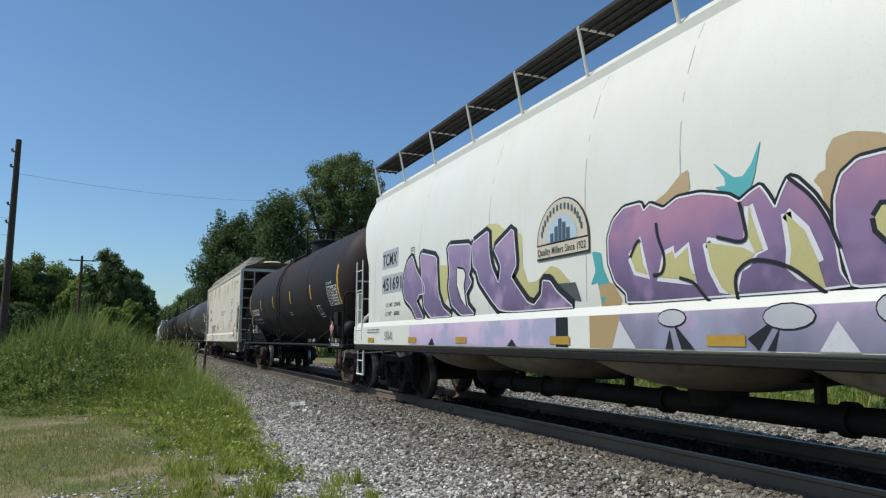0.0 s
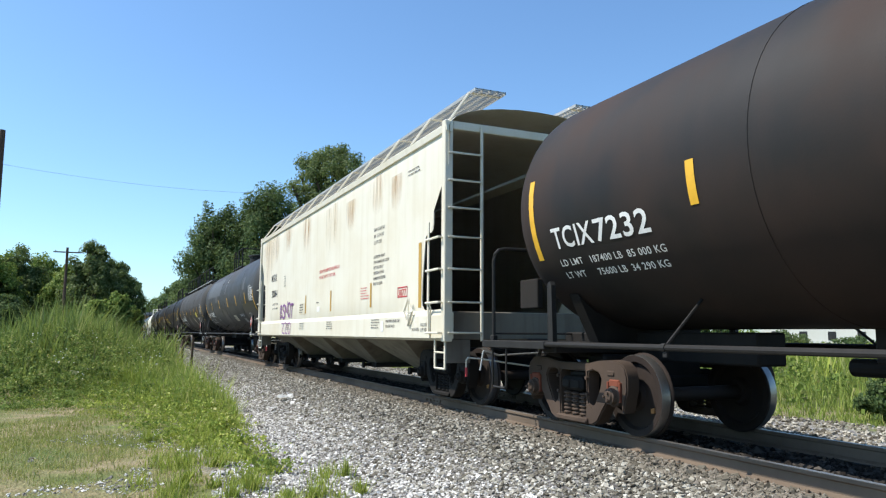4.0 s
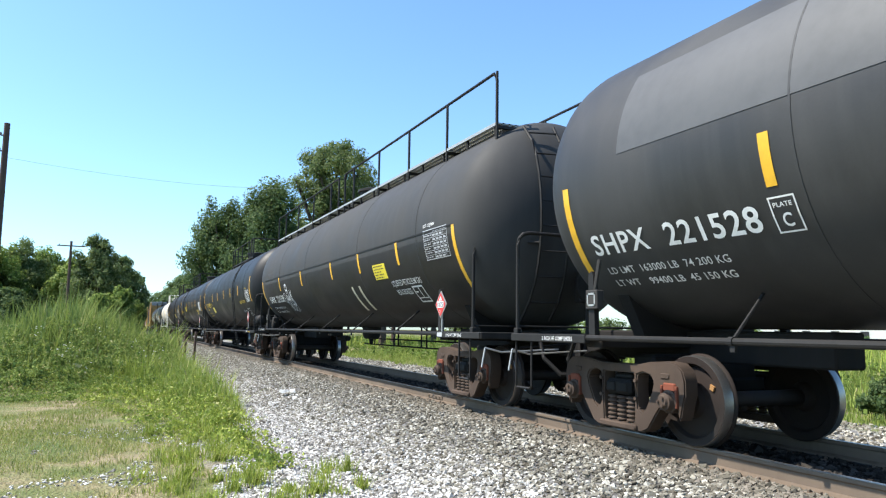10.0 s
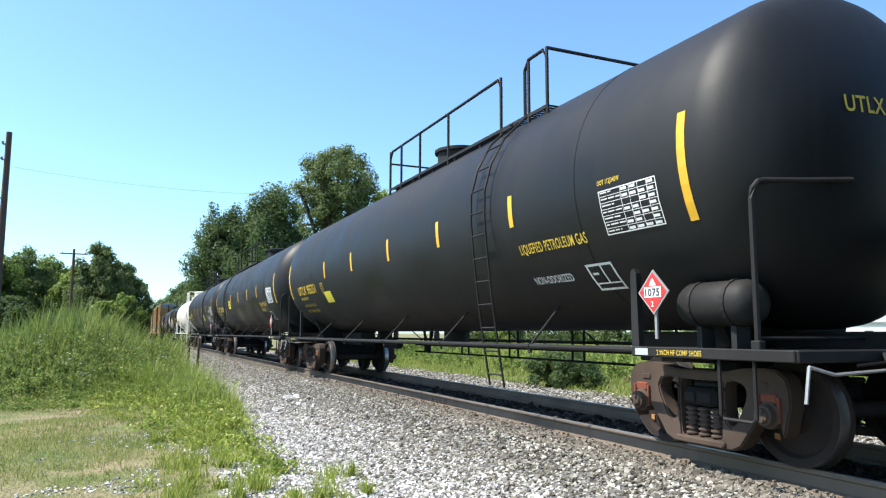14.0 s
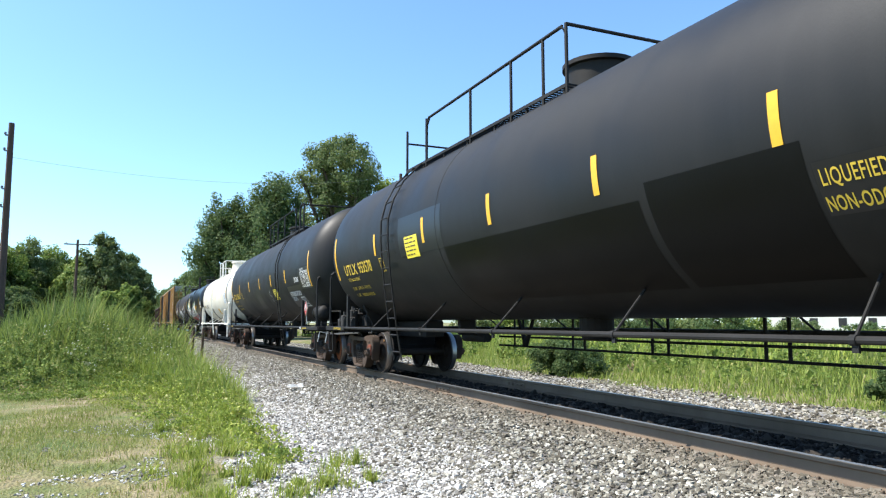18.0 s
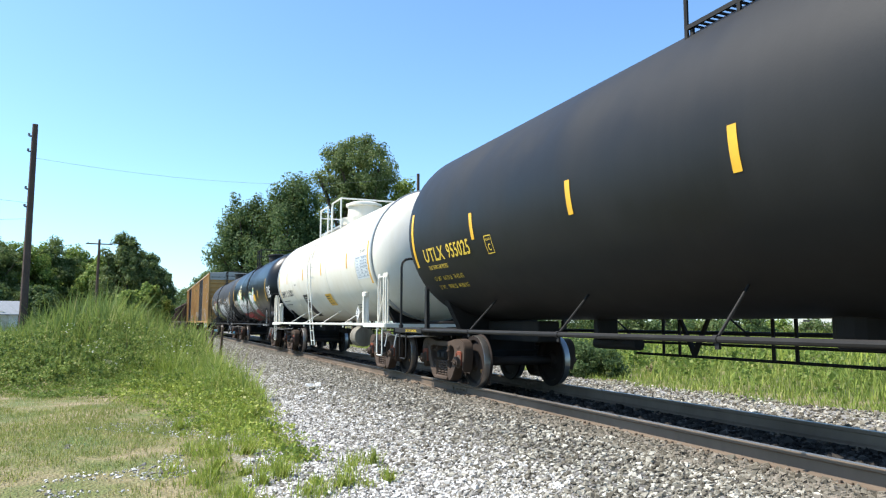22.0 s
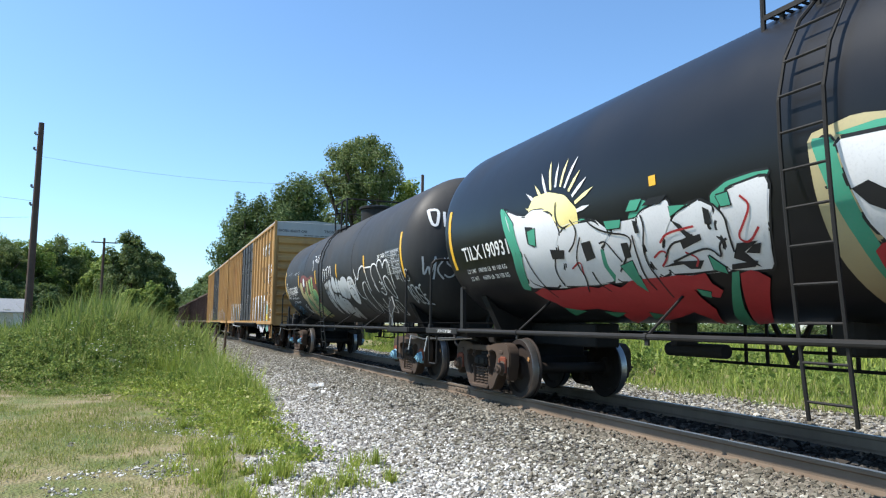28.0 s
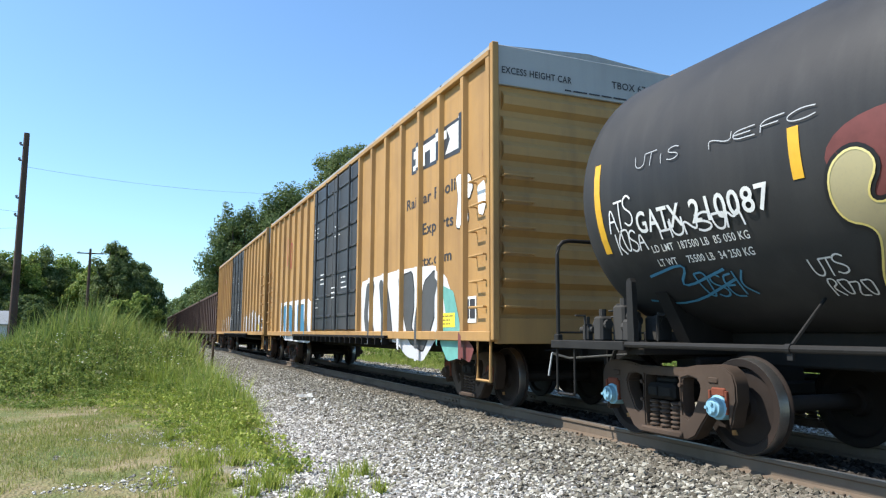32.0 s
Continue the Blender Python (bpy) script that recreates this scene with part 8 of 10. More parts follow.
scribble(c, S3, "BSNOT", 4.5, 1.52, 1.75, 0.42, 0.06, plain("violet_spray", (0.22, 0.09, 0.24), 0.5, 0, 14, 0.3), 4)
scribble(c, SILL3, "ZZO", 4.0, 1.06, 1.2, 0.28, 0.035, plain("violet_spray_sill", (0.30, 0.13, 0.30), 0.5, 0, 14, 0.3), 5)
rect(c, S3, 2.0, 1.4, 1.56, 1.86, M_CREAMSTK, "sticker", 0.005, "faded yellow emergency sticker")
small_print(c, S3, 1.96, 1.83, 4, 0.5, 0.045, 0.022, M_BLACKTXT, 11)
for y in (1.32, -1.08, -4.3):
    tape(c, S3, y, 1.58, 2.05, 0.1, M_TAPE_OLD)
tape(c, S3, -6.75, 1.50, 2.55, 0.12, M_TAPE_OLD)
writing(c, "LINED CAR-WEAR RUBBER SHOES WHEN ENTERING CAR.", S3, 0.0, 2.52, 0.075, 1.75, M_REDTXT)
writing(c, "SHARP OBJECTS MUST NOT CONTACT LINING.", S3, 0.0, 2.38, 0.075, 1.42, M_REDTXT)
rect(c, S3, 0.15, -0.1, 1.60, 1.72, M_WHITETXT, "sticker", 0.005)
small_print(c, S3, 0.2, 1.83, 1, 0.3, 0.045, 0.02, M_BLACKTXT, 12)
stencil_rows(c, S3, -4.45, 3.02, (("EXW 10-8 H 8-3", 0.58), ("EW   8-2 H 15-2", 0.55), ("CU FT 5250", 0.42)), 0.065, M_BLACKTXT, 1.9)
stencil_rows(c, S3, -4.45, 2.50, (("EXTERIOR PAINT", 0.62), ("STRATHMORE EE-2020RP", 0.85), ("PLT 500 03-17", 0.55), ("INTERIOR LINING", 0.58), ("CARBOLINE 938/938", 0.66), ("RELI 07-2016", 0.5)), 0.055, M_BLACKTXT, 1.85)
bm = bmesh.new()
frame_box(bm, S3, -5.75, 1.70, 0.46, 0.18, 0.02)
part("stencil_box", bm, M_REDTXT, c)
writing(c, "3077", S3, -5.79, 1.725, 0.12, 0.36, M_REDTXT)
small_print(c, S3, -3.68, 1.98, 5, 0.55, 0.03, 0.022, M_REDTXT, 13)
small_print(c, S3, -6.2, 3.84, 2, 0.75, 0.035, 0.03, M_BLACKTXT, 14)
for y, s in ((1.75, 15), (-0.95, 16), (-4.5, 17), (3.4, 18)):
    small_print(c, SILL3, y, 1.34, 4, 0.55, 0.028, 0.02, M_BLACKTXT, s)
writing(c, "HAND BRAKE APPLIES ONLY", SILL3, -5.3, 1.28, 0.05, 0.72, M_BLACKTXT)
writing(c, "ON B END TRUCK", SILL3, -5.3, 1.19, 0.05, 0.45, M_BLACKTXT)
writing(c, "JACK HERE", SILL3, -6.55, 1.13, 0.05, 0.3, M_BLACKTXT)
writing(c, "PULL HERE", SILL3, -6.92, 1.20, 0.055, 0.3, M_BLACKTXT)
writing(c, "LIFT HERE", SILL3, -6.92, 1.12, 0.055, 0.28, M_BLACKTXT)
rect(c, SILL3, -5.05, -5.18, 1.12, 1.30, M_WHITETXT, "sticker", 0.006)
bm = bmesh.new()
rod(bm, ((-1.66, -6.3, 1.66), (-1.66, -6.12, 1.44), (-1.66, -6.3, 1.22), (-1.66, -6.48, 1.44), (-1.66, -6.3, 1.66)), 0.014, 6)
rod(bm, ((-1.66, -6.3, 1.66), (-1.66, -6.3, 1.22)), 0.01, 6)
rod(bm, ((-1.66, -6.12, 1.44), (-1.66, -6.48, 1.44)), 0.01, 6)
part("placard_holder", bm, M_HOPPER_CREAM, c)


def streak_material(name="rust_runs", tones=((0.35, (0.50, 0.33, 0.13)), (0.6, (0.42, 0.21, 0.07)), (0.8, (0.30, 0.13, 0.05))), most=0.75):
    """Rust that runs down in ragged tongues, thinning out towards the edges of its patch."""
    m, n, l = nodes_of(name)
    b = n["Principled BSDF"]
    tone = noise_node(n, l, 3.0, 4)
    l.new(ramp(n, l, tone, tones), b.inputs["Base Color"])
    b.inputs["Roughness"].default_value = 0.7
    a = noise_node(n, l, 1.6, 6, (4, 4, 0.45), rough=0.68)
    tongues = ramp(n, l, a, ((0.40, (0, 0, 0)), (0.75, (most,) * 3)))
    tc = n.new("ShaderNodeTexCoord")
    ctr = n.new("ShaderNodeVectorMath")
    ctr.operation = "SUBTRACT"
    ctr.inputs[1].default_value = (0.5, 0.5, 0.75)
    l.new(tc.outputs["Generated"], ctr.inputs[0])
    size = n.new("ShaderNodeVectorMath")
    size.operation = "MULTIPLY"
    size.inputs[1].default_value = (0.0, 1.9, 1.3)
    l.new(ctr.outputs[0], size.inputs[0])
    ln = n.new("ShaderNodeVectorMath")
    ln.operation = "LENGTH"
    l.new(size.outputs[0], ln.inputs[0])
    edge = ramp(n, l, ln.outputs["Value"], ((0.25, (1, 1, 1)), (0.95, (0, 0, 0))))
    mul = n.new("ShaderNodeMath")
    mul.operation = "MULTIPLY"
    l.new(tongues, mul.inputs[0])
    l.new(edge, mul.inputs[1])
    l.new(mul.outputs[0], b.inputs["Alpha"])
    return m


M_STREAK = streak_material()
M_SPILL = streak_material("yellow_spill", ((0.35, (0.66, 0.55, 0.30)), (0.7, (0.58, 0.44, 0.18))), 0.5)
for y, z, w, h in ((6.6, 4.1, 1.8, 1.5), (5.4, 4.15, 1.2, 1.0), (3.6, 4.15, 1.2, 0.8), (1.4, 4.1, 1.0, 1.0), (-0.75, 4.0, 0.55, 1.3), (-1.3, 4.05, 0.5, 1.0), (-2.5, 3.9, 0.8, 0.7), (-4.6, 4.1, 1.0, 0.8), (-5.6, 3.9, 0.7, 0.7)):
    rect(c, S3, y + w / 2, y - w / 2, z - h, z, M_STREAK, "rust_stain", 0.003)
rect(C9, S9, -2.0, -4.4, 2.5, 3.3, M_SPILL, "spill_stain", 0.004)
rect(C9, S9, 1.0, -0.4, 2.2, 3.6, M_SPILL, "spill_stain", 0.004)

# the two grey cars of one owner
for c, sf, num, y0, tag in ((C4, S4, "221528", 7.38, 0), (C5, S5, "221538", 7.31, 1)):
    writing(c, "SHPX", sf, y0, 1.86, 0.23, 0.85, M_WHITETXT)
    writing(c, num, sf, y0 - 1.1, 1.86, 0.23, 1.08, M_WHITETXT)
    plate_mark(c, sf, y0 - 2.3, 1.82, 0.24, M_WHITETXT)
    stencil_rows(c, sf, y0 - 0.05, 1.62, (("LD LMT  163000 LB  74 200 KG", 1.65), ("LT WT    99400 LB  45 150 KG", 1.62)), 0.085, M_WHITETXT, 1.95)
rect(C4, S4, 6.75, 1.7, 2.84, 3.75, M_GREYPATCH, "primer_band", 0.004, "lighter grey primer band")
rect(C4, S4, 3.42, 2.6, 2.55, 2.90, M_GREYPATCH, "primer_band", 0.005)
rect(C4, S4, 0.15, -0.22, 2.82, 3.28, M_GREYPATCH, "primer_patch", 0.005)
rect(C4, S4, -5.12, -5.52, 2.74, 3.26, M_GREYPATCH, "primer_patch", 0.005)
rect(C4, S4, -4.6, -7.2, 1.45, 2.22, M_DARKPATCH, "paint_patch", 0.003)
small_print(C4, S4, -0.02, 3.5, 2, 0.4, 0.06, 0.05, M_WHITETXT, 31)
data_table(C4, S4, -6.5, 2.28, 0.88, 0.48, None, M_WHITETXT, 32)
writing(C4, "DOT 112J340W", S4, -6.6, 2.80, 0.05, 0.4, M_WHITETXT)
writing(C4, "NON-ODORIZED", S4, -3.0, 1.68, 0.12, 0.95, M_WHITETXT)
rect(C4, S4, -3.35, -3.85, 1.34, 1.56, M_PANEL, "sign_panel", 0.006)
small_print(C4, S4, -3.38, 1.53, 3, 0.44, 0.04, 0.025, M_BLACKTXT, 33)
rect(C4, S4, -1.15, -1.9, 1.47, 1.79, M_CREAMSTK, "sticker", 0.006, "pale yellow emergency sticker")
small_print(C4, S4, -1.19, 1.76, 4, 0.66, 0.045, 0.025, M_BLACKTXT, 34)
scribble(C4, S4, "ASOK", 4.28, 1.55, 0.55, 0.22, 0.012, M_PANEL, 36)
for c, sf, y in ((C4, S4, -5.32), (C5, S5, -5.3), (C6, S6, -6.1), (C7, S7, -5.67), (C8, S8, -5.78)):
    bm = bmesh.new()
    frame_box(bm, sf, y, 1.44, 0.46, 0.36, 0.03)
    slab(bm, sf, y, y - 0.46, 1.53, 1.55, 0.006, 1, 1)
    slab(bm, sf, y - 0.24, y - 0.265, 1.55, 1.80, 0.006, 1, 2)
    slab(bm, sf, y - 0.06, y - 0.16, 1.66, 1.69, 0.006, 1, 1)
    part("stencil_box", bm, M_WHITETXT, c)
for c, y in ((C4, -6.9), (C5, -6.95), (C6, -7.4), (C7, -6.9), (C8, -7.17)):
    placard(c, y, 1.48, 1.5, True, 0.29)
for c, inner, rear, z, mtl in ((C4, 6.77, 7.43, 1.03, M_WHITETXT), (C5, 6.80, 7.65, 1.035, M_WHITETXT), (C6, 7.08, 7.45, 0.945, M_YELLOWTXT), (C7, 6.67, 7.68, 0.97, M_YELLOWTXT), (C8, 6.42, 7.70, 0.955, M_YELLOWTXT), (C10, 5.75, 6.21, 0.985, M_WHITETXT)):
    writing(c, "2 INCH HF COMP SHOES", SILLP, -inner - 0.36, z - 0.038, 0.048, 0.55, mtl, off=0.001)
    writing(c, "2 INCH HF COMP SHOES", SILLP, rear + 0.82, z - 0.038, 0.048, 0.60, mtl, off=0.001)
    rect(c, SILLP, -inner - 0.06, -inner - 0.24, z - 0.045, z + 0.018, M_PANEL, "sill_plate", 0.001)
head5 = on_head(-H5[-1] + 0.8, 1.6, 2.74)
for c, y in ((C4, 7.36), (C5, 7.58)):
    bm = bmesh.new()
    box(bm, -1.47, -1.38, y - 0.10, y + 0.10, 1.33, 1.53, 0.008)
    holder = part("card_holder", bm, M_VALVE, c)
    bm = bmesh.new()
    frame_box(bm, on_side(1.47), y + 0.07, 1.36, 0.14, 0.14, 0.02, 0.004)
    part("card_frame", bm, M_GRATE, holder)
    bm = bmesh.new()
    rod(bm, ((-1.42, y, 1.53), (-1.40, y - 0.06, 1.85)), 0.025, 6)
    part("post_strut", bm, M_VALVE, holder)
end_ladder = None
for x in (-0.66, -0.24):
    bm = bmesh.new()
    rod(bm, [head5(x, z, 0.12) for z in np.linspace(1.25, 4.12, 12)], 0.022, 6)
    ob = part("stile" if end_ladder else "end_ladder", bm, M_BLACK, end_ladder or C5)
    end_ladder = end_ladder or ob
for z in np.linspace(1.5, 4.0, 8):
    bm = bmesh.new()
    rod(bm, (head5(-0.66, z, 0.12), head5(-0.24, z, 0.12)), 0.014, 6)
    part("rung", bm, M_BLACK, end_ladder)
writing(C5, "SHPX  221538", head5, -0.05, 3.02, 0.15, 1.0, M_WHITETXT, end=True)
for i, (txt, w) in enumerate((("CAPY 33620  GAL", 0.75), ("CAPY 127 260  L", 0.72))):
    writing(C5, txt, head5, 0.10, 2.86 - 0.14 * i, 0.085, w, M_WHITETXT, end=True)
data_table(C5, S5, -6.43, 2.19, 0.9, 0.48, None, M_PANEL, 41)
writing(C5, "DOT 112J340W", S5, -6.43, 2.72, 0.055, 0.45, M_WHITETXT)
rect(C5, S5, -3.72, -4.41, 2.02, 2.32, M_DECALYEL, "sticker", 0.006, "yellow emergency sticker")
small_print(C5, S5, -3.77, 2.29, 5, 0.6, 0.036, 0.02, M_BLACKTXT, 42)
writing(C5, "LIQUEFIED PETROLEUM GAS", S5, -4.46, 1.84, 0.12, 1.4, M_WHITETXT)
writing(C5, "NON-ODORIZED", S5, -4.5, 1.65, 0.12, 0.72, M_WHITETXT)
for y in (-2.0, -2.5):
    rect(C5, S5, y + 0.06, y - 0.06, 1.32, 1.96, M_CREAMSTK, "weld_pad", 0.006)
bm = bmesh.new()
slab(bm, S5, 7.55, -7.5, 2.63, 2.655, 0.010, 14, 1)
part("jacket_seam", bm, M_BLACK, C5)
rect(C5, S5, 7.55, -7.5, 1.16, 2.52, M_TANK_LOWER, "lower_jacket", 0.0015, "brown-black lower half below the jacket seam")
bm = bmesh.new()
stroke(bm, S5, [(4.42 + 0.13 * math.cos(a), 2.28 + 0.10 * math.sin(a)) for a in np.linspace(0, 6.0, 9)], 0.04, 0.012)
part("graffiti_tag", bm, G_WHITE, C5)
scribble(C5, S5, "AWNK", 4.72, 1.75, 0.85, 0.42, 0.032, G_WHITE, 43)
scribble(C5, S5, "KUZM", 4.68, 1.50, 0.75, 0.28, 0.028, G_WHITE, 44)

# the three black cars with yellow lettering
for c, sf, num, y0, mtl in ((C6, S6, "955251", 7.35, M_YELLOWTXT), (C7, S7, "953578", 7.55, M_YELLOWTXT), (C8, S8, "955025", 7.52, M_YELLOWTXT)):
    writing(c, "UTLX", sf, y0, 2.13, 0.24, 0.88, mtl)
    writing(c, num, sf, y0 - 1.02, 2.13, 0.24, 0.88, mtl)
    writing(c, "THE TANK CAR PEOPLE", sf, y0 - 0.05, 1.98, 0.075, 0.82, mtl)
    stencil_rows(c, sf, y0 - 0.05, 1.76, (("LD LMT   163900 LB   74 350 KG", 1.22), ("LT WT     99100 LB   44 950 KG", 1.20)) if c is C7 else (("LD LMT   164100 LB   74 450 KG", 1.22), ("LT WT     98900 LB   44 850 KG", 1.20)), 0.085, mtl, 2.1)
    plate_mark(c, sf, y0 - 2.45, 2.06, 0.22, mtl)
    writing(c, "UTLX " + num, on_head(-{C6: H6, C7: H7, C8: H8}[c][-1] + {C6: 1.0, C7: 0.6, C8: 0.5}[c], 1.6, 2.74), -0.62, 2.93, 0.15, 0.95, mtl, end=True)
data_table(C6, S6, -6.72, 2.08, 0.86, 0.46, None, M_WHITETXT, 51)
writing(C6, "LIQUEFIED PETROLEUM GAS", S6, -4.95, 2.05, 0.13, 1.4, M_YELLOWTXT)
writing(C6, "NON-ODORIZED", S6, -4.95, 1.62, 0.11, 0.82, M_WHITETXT)
writing(C6, "DOT 112J340W", S6, -6.72, 2.60, 0.05, 0.35, M_YELLOWTXT)
rect(C6, S6, 4.75, 4.15, 1.80, 2.10, M_DECALYEL, "sticker", 0.006, "yellow emergency sticker")
data_table(C7, S7, -6.25, 2.14, 0.86, 0.44, M_WHITETXT, M_BLACKTXT, 52)
rect(C7, S7, -4.5, -6.0, 1.80, 2.22, M_DARKPATCH, "paint_patch", 0.003)
writing(C7, "LIQUEFIED PETROLEUM GAS", S7, -4.54, 2.04, 0.13, 1.37, M_YELLOWTXT)
writing(C7, "NON-ODORIZED", S7, -4.52, 1.84, 0.12, 0.76, M_YELLOWTXT)
writing(C7, "DOT-112J340W", S7, -6.25, 2.62, 0.05, 0.3, M_YELLOWTXT)
rect(C7, S7, 3.9, 2.0, 2.25, 2.95, M_DARKPATCH, "paint_patch", 0.003)
rect(C7, S7, 3.6, 3.0, 2.20, 2.58, M_DECALYEL, "sticker", 0.007, "bright yellow emergency sticker")
small_print(C7, S7, 3.56, 2.55, 5, 0.5, 0.045, 0.025, M_BLACKTXT, 53)
rect(C7, S7, 2.0, -2.62, 1.2, 2.25, M_REPAINT, "paint_patch", 0.002, "fresher black repainted strip")
rect(C7, S7, -2.74, -4.45, 1.2, 2.40, M_REPAINT, "paint_patch", 0.002, "fresher black repainted strip")
rect(C8, S8, -6.4, -7.67, 2.02, 2.64, M_DARKPATCH, "paint_patch", 0.003)
data_table(C8, S8, -6.68, 2.08, 0.92, 0.45, None, M_WHITETXT, 54)
writing(C8, "DOT112J340W", S8, -6.65, 2.56, 0.06, 0.42, M_WHITETXT)
rect(C8, S8, -4.55, -6.4, 1.45, 2.18, M_DARKPATCH, "paint_patch", 0.003)
writing(C8, "Z4U2NY", S8, -5.78, 2.27, 0.15, 0.58, M_WHITETXT)
rect(C8, S8, -4.68, -6.1, 1.86, 2.0, M_PANEL, "sign_panel", 0.005)
writing(C8, "LIQUEFIED PETROLEUM GAS", S8, -4.72, 1.885, 0.10, 1.34, M_BLACKTXT, off=0.010)
rect(C8, S8, -4.68, -5.25, 1.70, 1.83, M_PANEL, "sign_panel", 0.005)
writing(C8, "NOT ODORIZED", S8, -4.71, 1.725, 0.09, 0.5, M_BLACKTXT, off=0.010)
rect(C8, S8, -2.15, -2.80, 1.82, 2.2, M_DECALYEL, "sticker", 0.006, "yellow emergency sticker")
small_print(C8, S8, -2.2, 2.17, 5, 0.55, 0.045, 0.025, M_BLACKTXT, 55)
scribble(C8, S8, "SEB", -1.4, 1.75, 0.35, 0.4, 0.010, M_PANEL, 56)

# the cream-white tank car
c = C9
writing(c, "SHPX", S9, 5.6, 1.98, 0.23, 0.85, M_BLACKTXT)
writing(c, "215281", S9, 4.52, 1.98, 0.23, 1.05, M_BLACKTXT)
small_print(c, S9, 5.7, 1.83, 2, 1.55, 0.07, 0.08, M_GREYPATCH, 61)
data_table(c, S9, -4.98, 2.13, 0.95, 0.48, plain("pale_blue_panel", (0.66, 0.69, 0.70), 0.5, 0, 10, 0.1), plain("faded_blue_ink", (0.26, 0.31, 0.36), 0.6), 62)
writing(c, "DOT 111A100W", S9, -5.35, 2.70, 0.06, 0.42, M_BLACKTXT)
rect(c, S9, -1.0, -1.7, 1.46, 1.86, M_YELLOW, "sticker", 0.006, "amber emergency sticker")
small_print(c, S9, -1.05, 1.80, 4, 0.6, 0.05, 0.03, M_BLACKTXT, 63)
leaning(c, S9, 1.97, 1.31, 1.0, 1.95, 0.36, M_DARKPATCH, "notice_panel", "black notice panel")
small_print(c, S9, 1.88, 1.86, 2, 0.45, 0.035, 0.04, M_WHITETXT, 64)
small_print(c, S9, -3.6, 1.42, 2, 0.6, 0.05, 0.04, M_BLACKTXT, 65)
small_print(c, S9, 2.9, 2.35, 1, 0.5, 0.05, 0.04, M_BLACKTXT, 66)
placard(c, -5.27, 1.30, 1.5, False, 0.25)
for y in (-5.7, 5.5):
    bm = bmesh.new()
    extrude_poly(bm, [(y - 0.06, 1.02), (y + 0.06, 1.02), (y + 0.04, 1.68), (y - 0.04, 1.68)], "X", -1.50, -1.44)
    box(bm, -1.50, -1.40, y - 0.11, y + 0.11, 1.66, 1.78, 0.02)
    part("jacking_bracket", bm, M_TANK_WHITE, c)
bm = bmesh.new()
lathe(bm, [(-3.3, 0.05), (-3.26, 0.26), (-2.75, 0.26), (-2.7, 0.05)], "Y", (-0.75, 0, 0.72), 20)
box(bm, -0.85, -0.65, -3.2, -2.8, 0.9, 1.2)
part("air_reservoir", bm, M_HOPPER_CHUTE, c, "", True)

for s, ys in ((-1, (-6.69, -7.06, -7.22)), (1, (6.50, 6.85, 7.02))):
    for sx in (-1, 1):
        for y in ys:
            bm = bmesh.new()
            rod(bm, ((sx * 1.44, y, 0.93), (sx * 1.44, y, 2.02), (sx * 1.42, y - s * 0.03, 2.09), (sx * 1.38, y - s * 0.05, 2.02), (sx * 1.38, y - s * 0.05, 1.05)), 0.022, 7)
            part("corner_handrail", bm, M_TANK_WHITE, c)
        bm = bmesh.new()
        rod(bm, ((sx * 1.44, ys[0] + s * -0.02, 1.06), (sx * 1.40, ys[0] - s * -0.42, 1.95)), 0.026, 6)
        part("corner_brace", bm, M_TANK_WHITE, c)
        bm = bmesh.new()
        cyl(bm, (sx * 1.42, ys[0], 2.05), (sx * 1.42, ys[2], 2.05), 0.018, 6)
        part("handrail", bm, M_TANK_WHITE, c)

# the black mural car
c = C10
TANK10 = S10
S10 = moved(S10, lambda y: y - 0.16 - 0.08 * max(0.0, y))
writing(c, "TILX", S10, 6.85, 2.07, 0.22, 0.72, M_WHITETXT)
writing(c, "190931", S10, 6.03, 2.07, 0.22, 0.85, M_WHITETXT)
stencil_rows(c, S10, 6.9, 1.86, (("LD LMT  196500 LB  89 150 KG", 1.45), ("LT WT     66500 LB  30 150 KG", 1.42)), 0.07, M_WHITETXT, 1.9)
plate_mark(c, S10, 4.6, 2.14, 0.17, M_WHITETXT)

def mural_rays():
    for i, a in enumerate(np.linspace(0.12, 3.02, 13)):
        r0, r1 = 0.40, (0.62, 0.72, 0.66)[i % 3] + 0.10 * math.sin(a)
        u, v = math.cos(a), math.sin(a)
        at = lambda r, d: (3.22 - r * 1.15 * u + d * v, 2.36 + r * v + d * u)
        painted(C10, TANK10, G_SUN if i % 2 else G_SILVERWHITE, (at(r0, 0.020), at(r1 * 0.8, 0.024), at(r1, 0.0), at(r1 * 0.8, -0.024), at(r0, -0.020)), name="mural_ray", off=0.006)


# the mural: a rising sun over two white and red words
painted(C10, TANK10, G_SAND, ((-0.38, 2.52), (-0.78, 2.58), (-1.42, 2.46), (-1.69, 2.59), (-1.82, 2.72), (-2.06, 2.71), (-2.2, 2.57), (-2.17, 2.37), (-2.04, 2.25), (-2.1, 1.88), (-1.52, 0.81), (-1.25, 0.88), (-0.21, 0.28), (-0.34, 0.74), (-0.31, 1.53), (-0.35, 2.05)), name="mural_glow", off=0.004)
painted(C10, TANK10, G_SUN, ((3.89, 2.58), (3.75, 2.72), (3.39, 2.73), (3, 2.63), (2.76, 2.43), (2.78, 2.25), (3.09, 2.21), (3.26, 2.28), (3.34, 2.44), (3.61, 2.52), (3.86, 2.51)), name="mural_sun", off=0.006)
mural_rays()
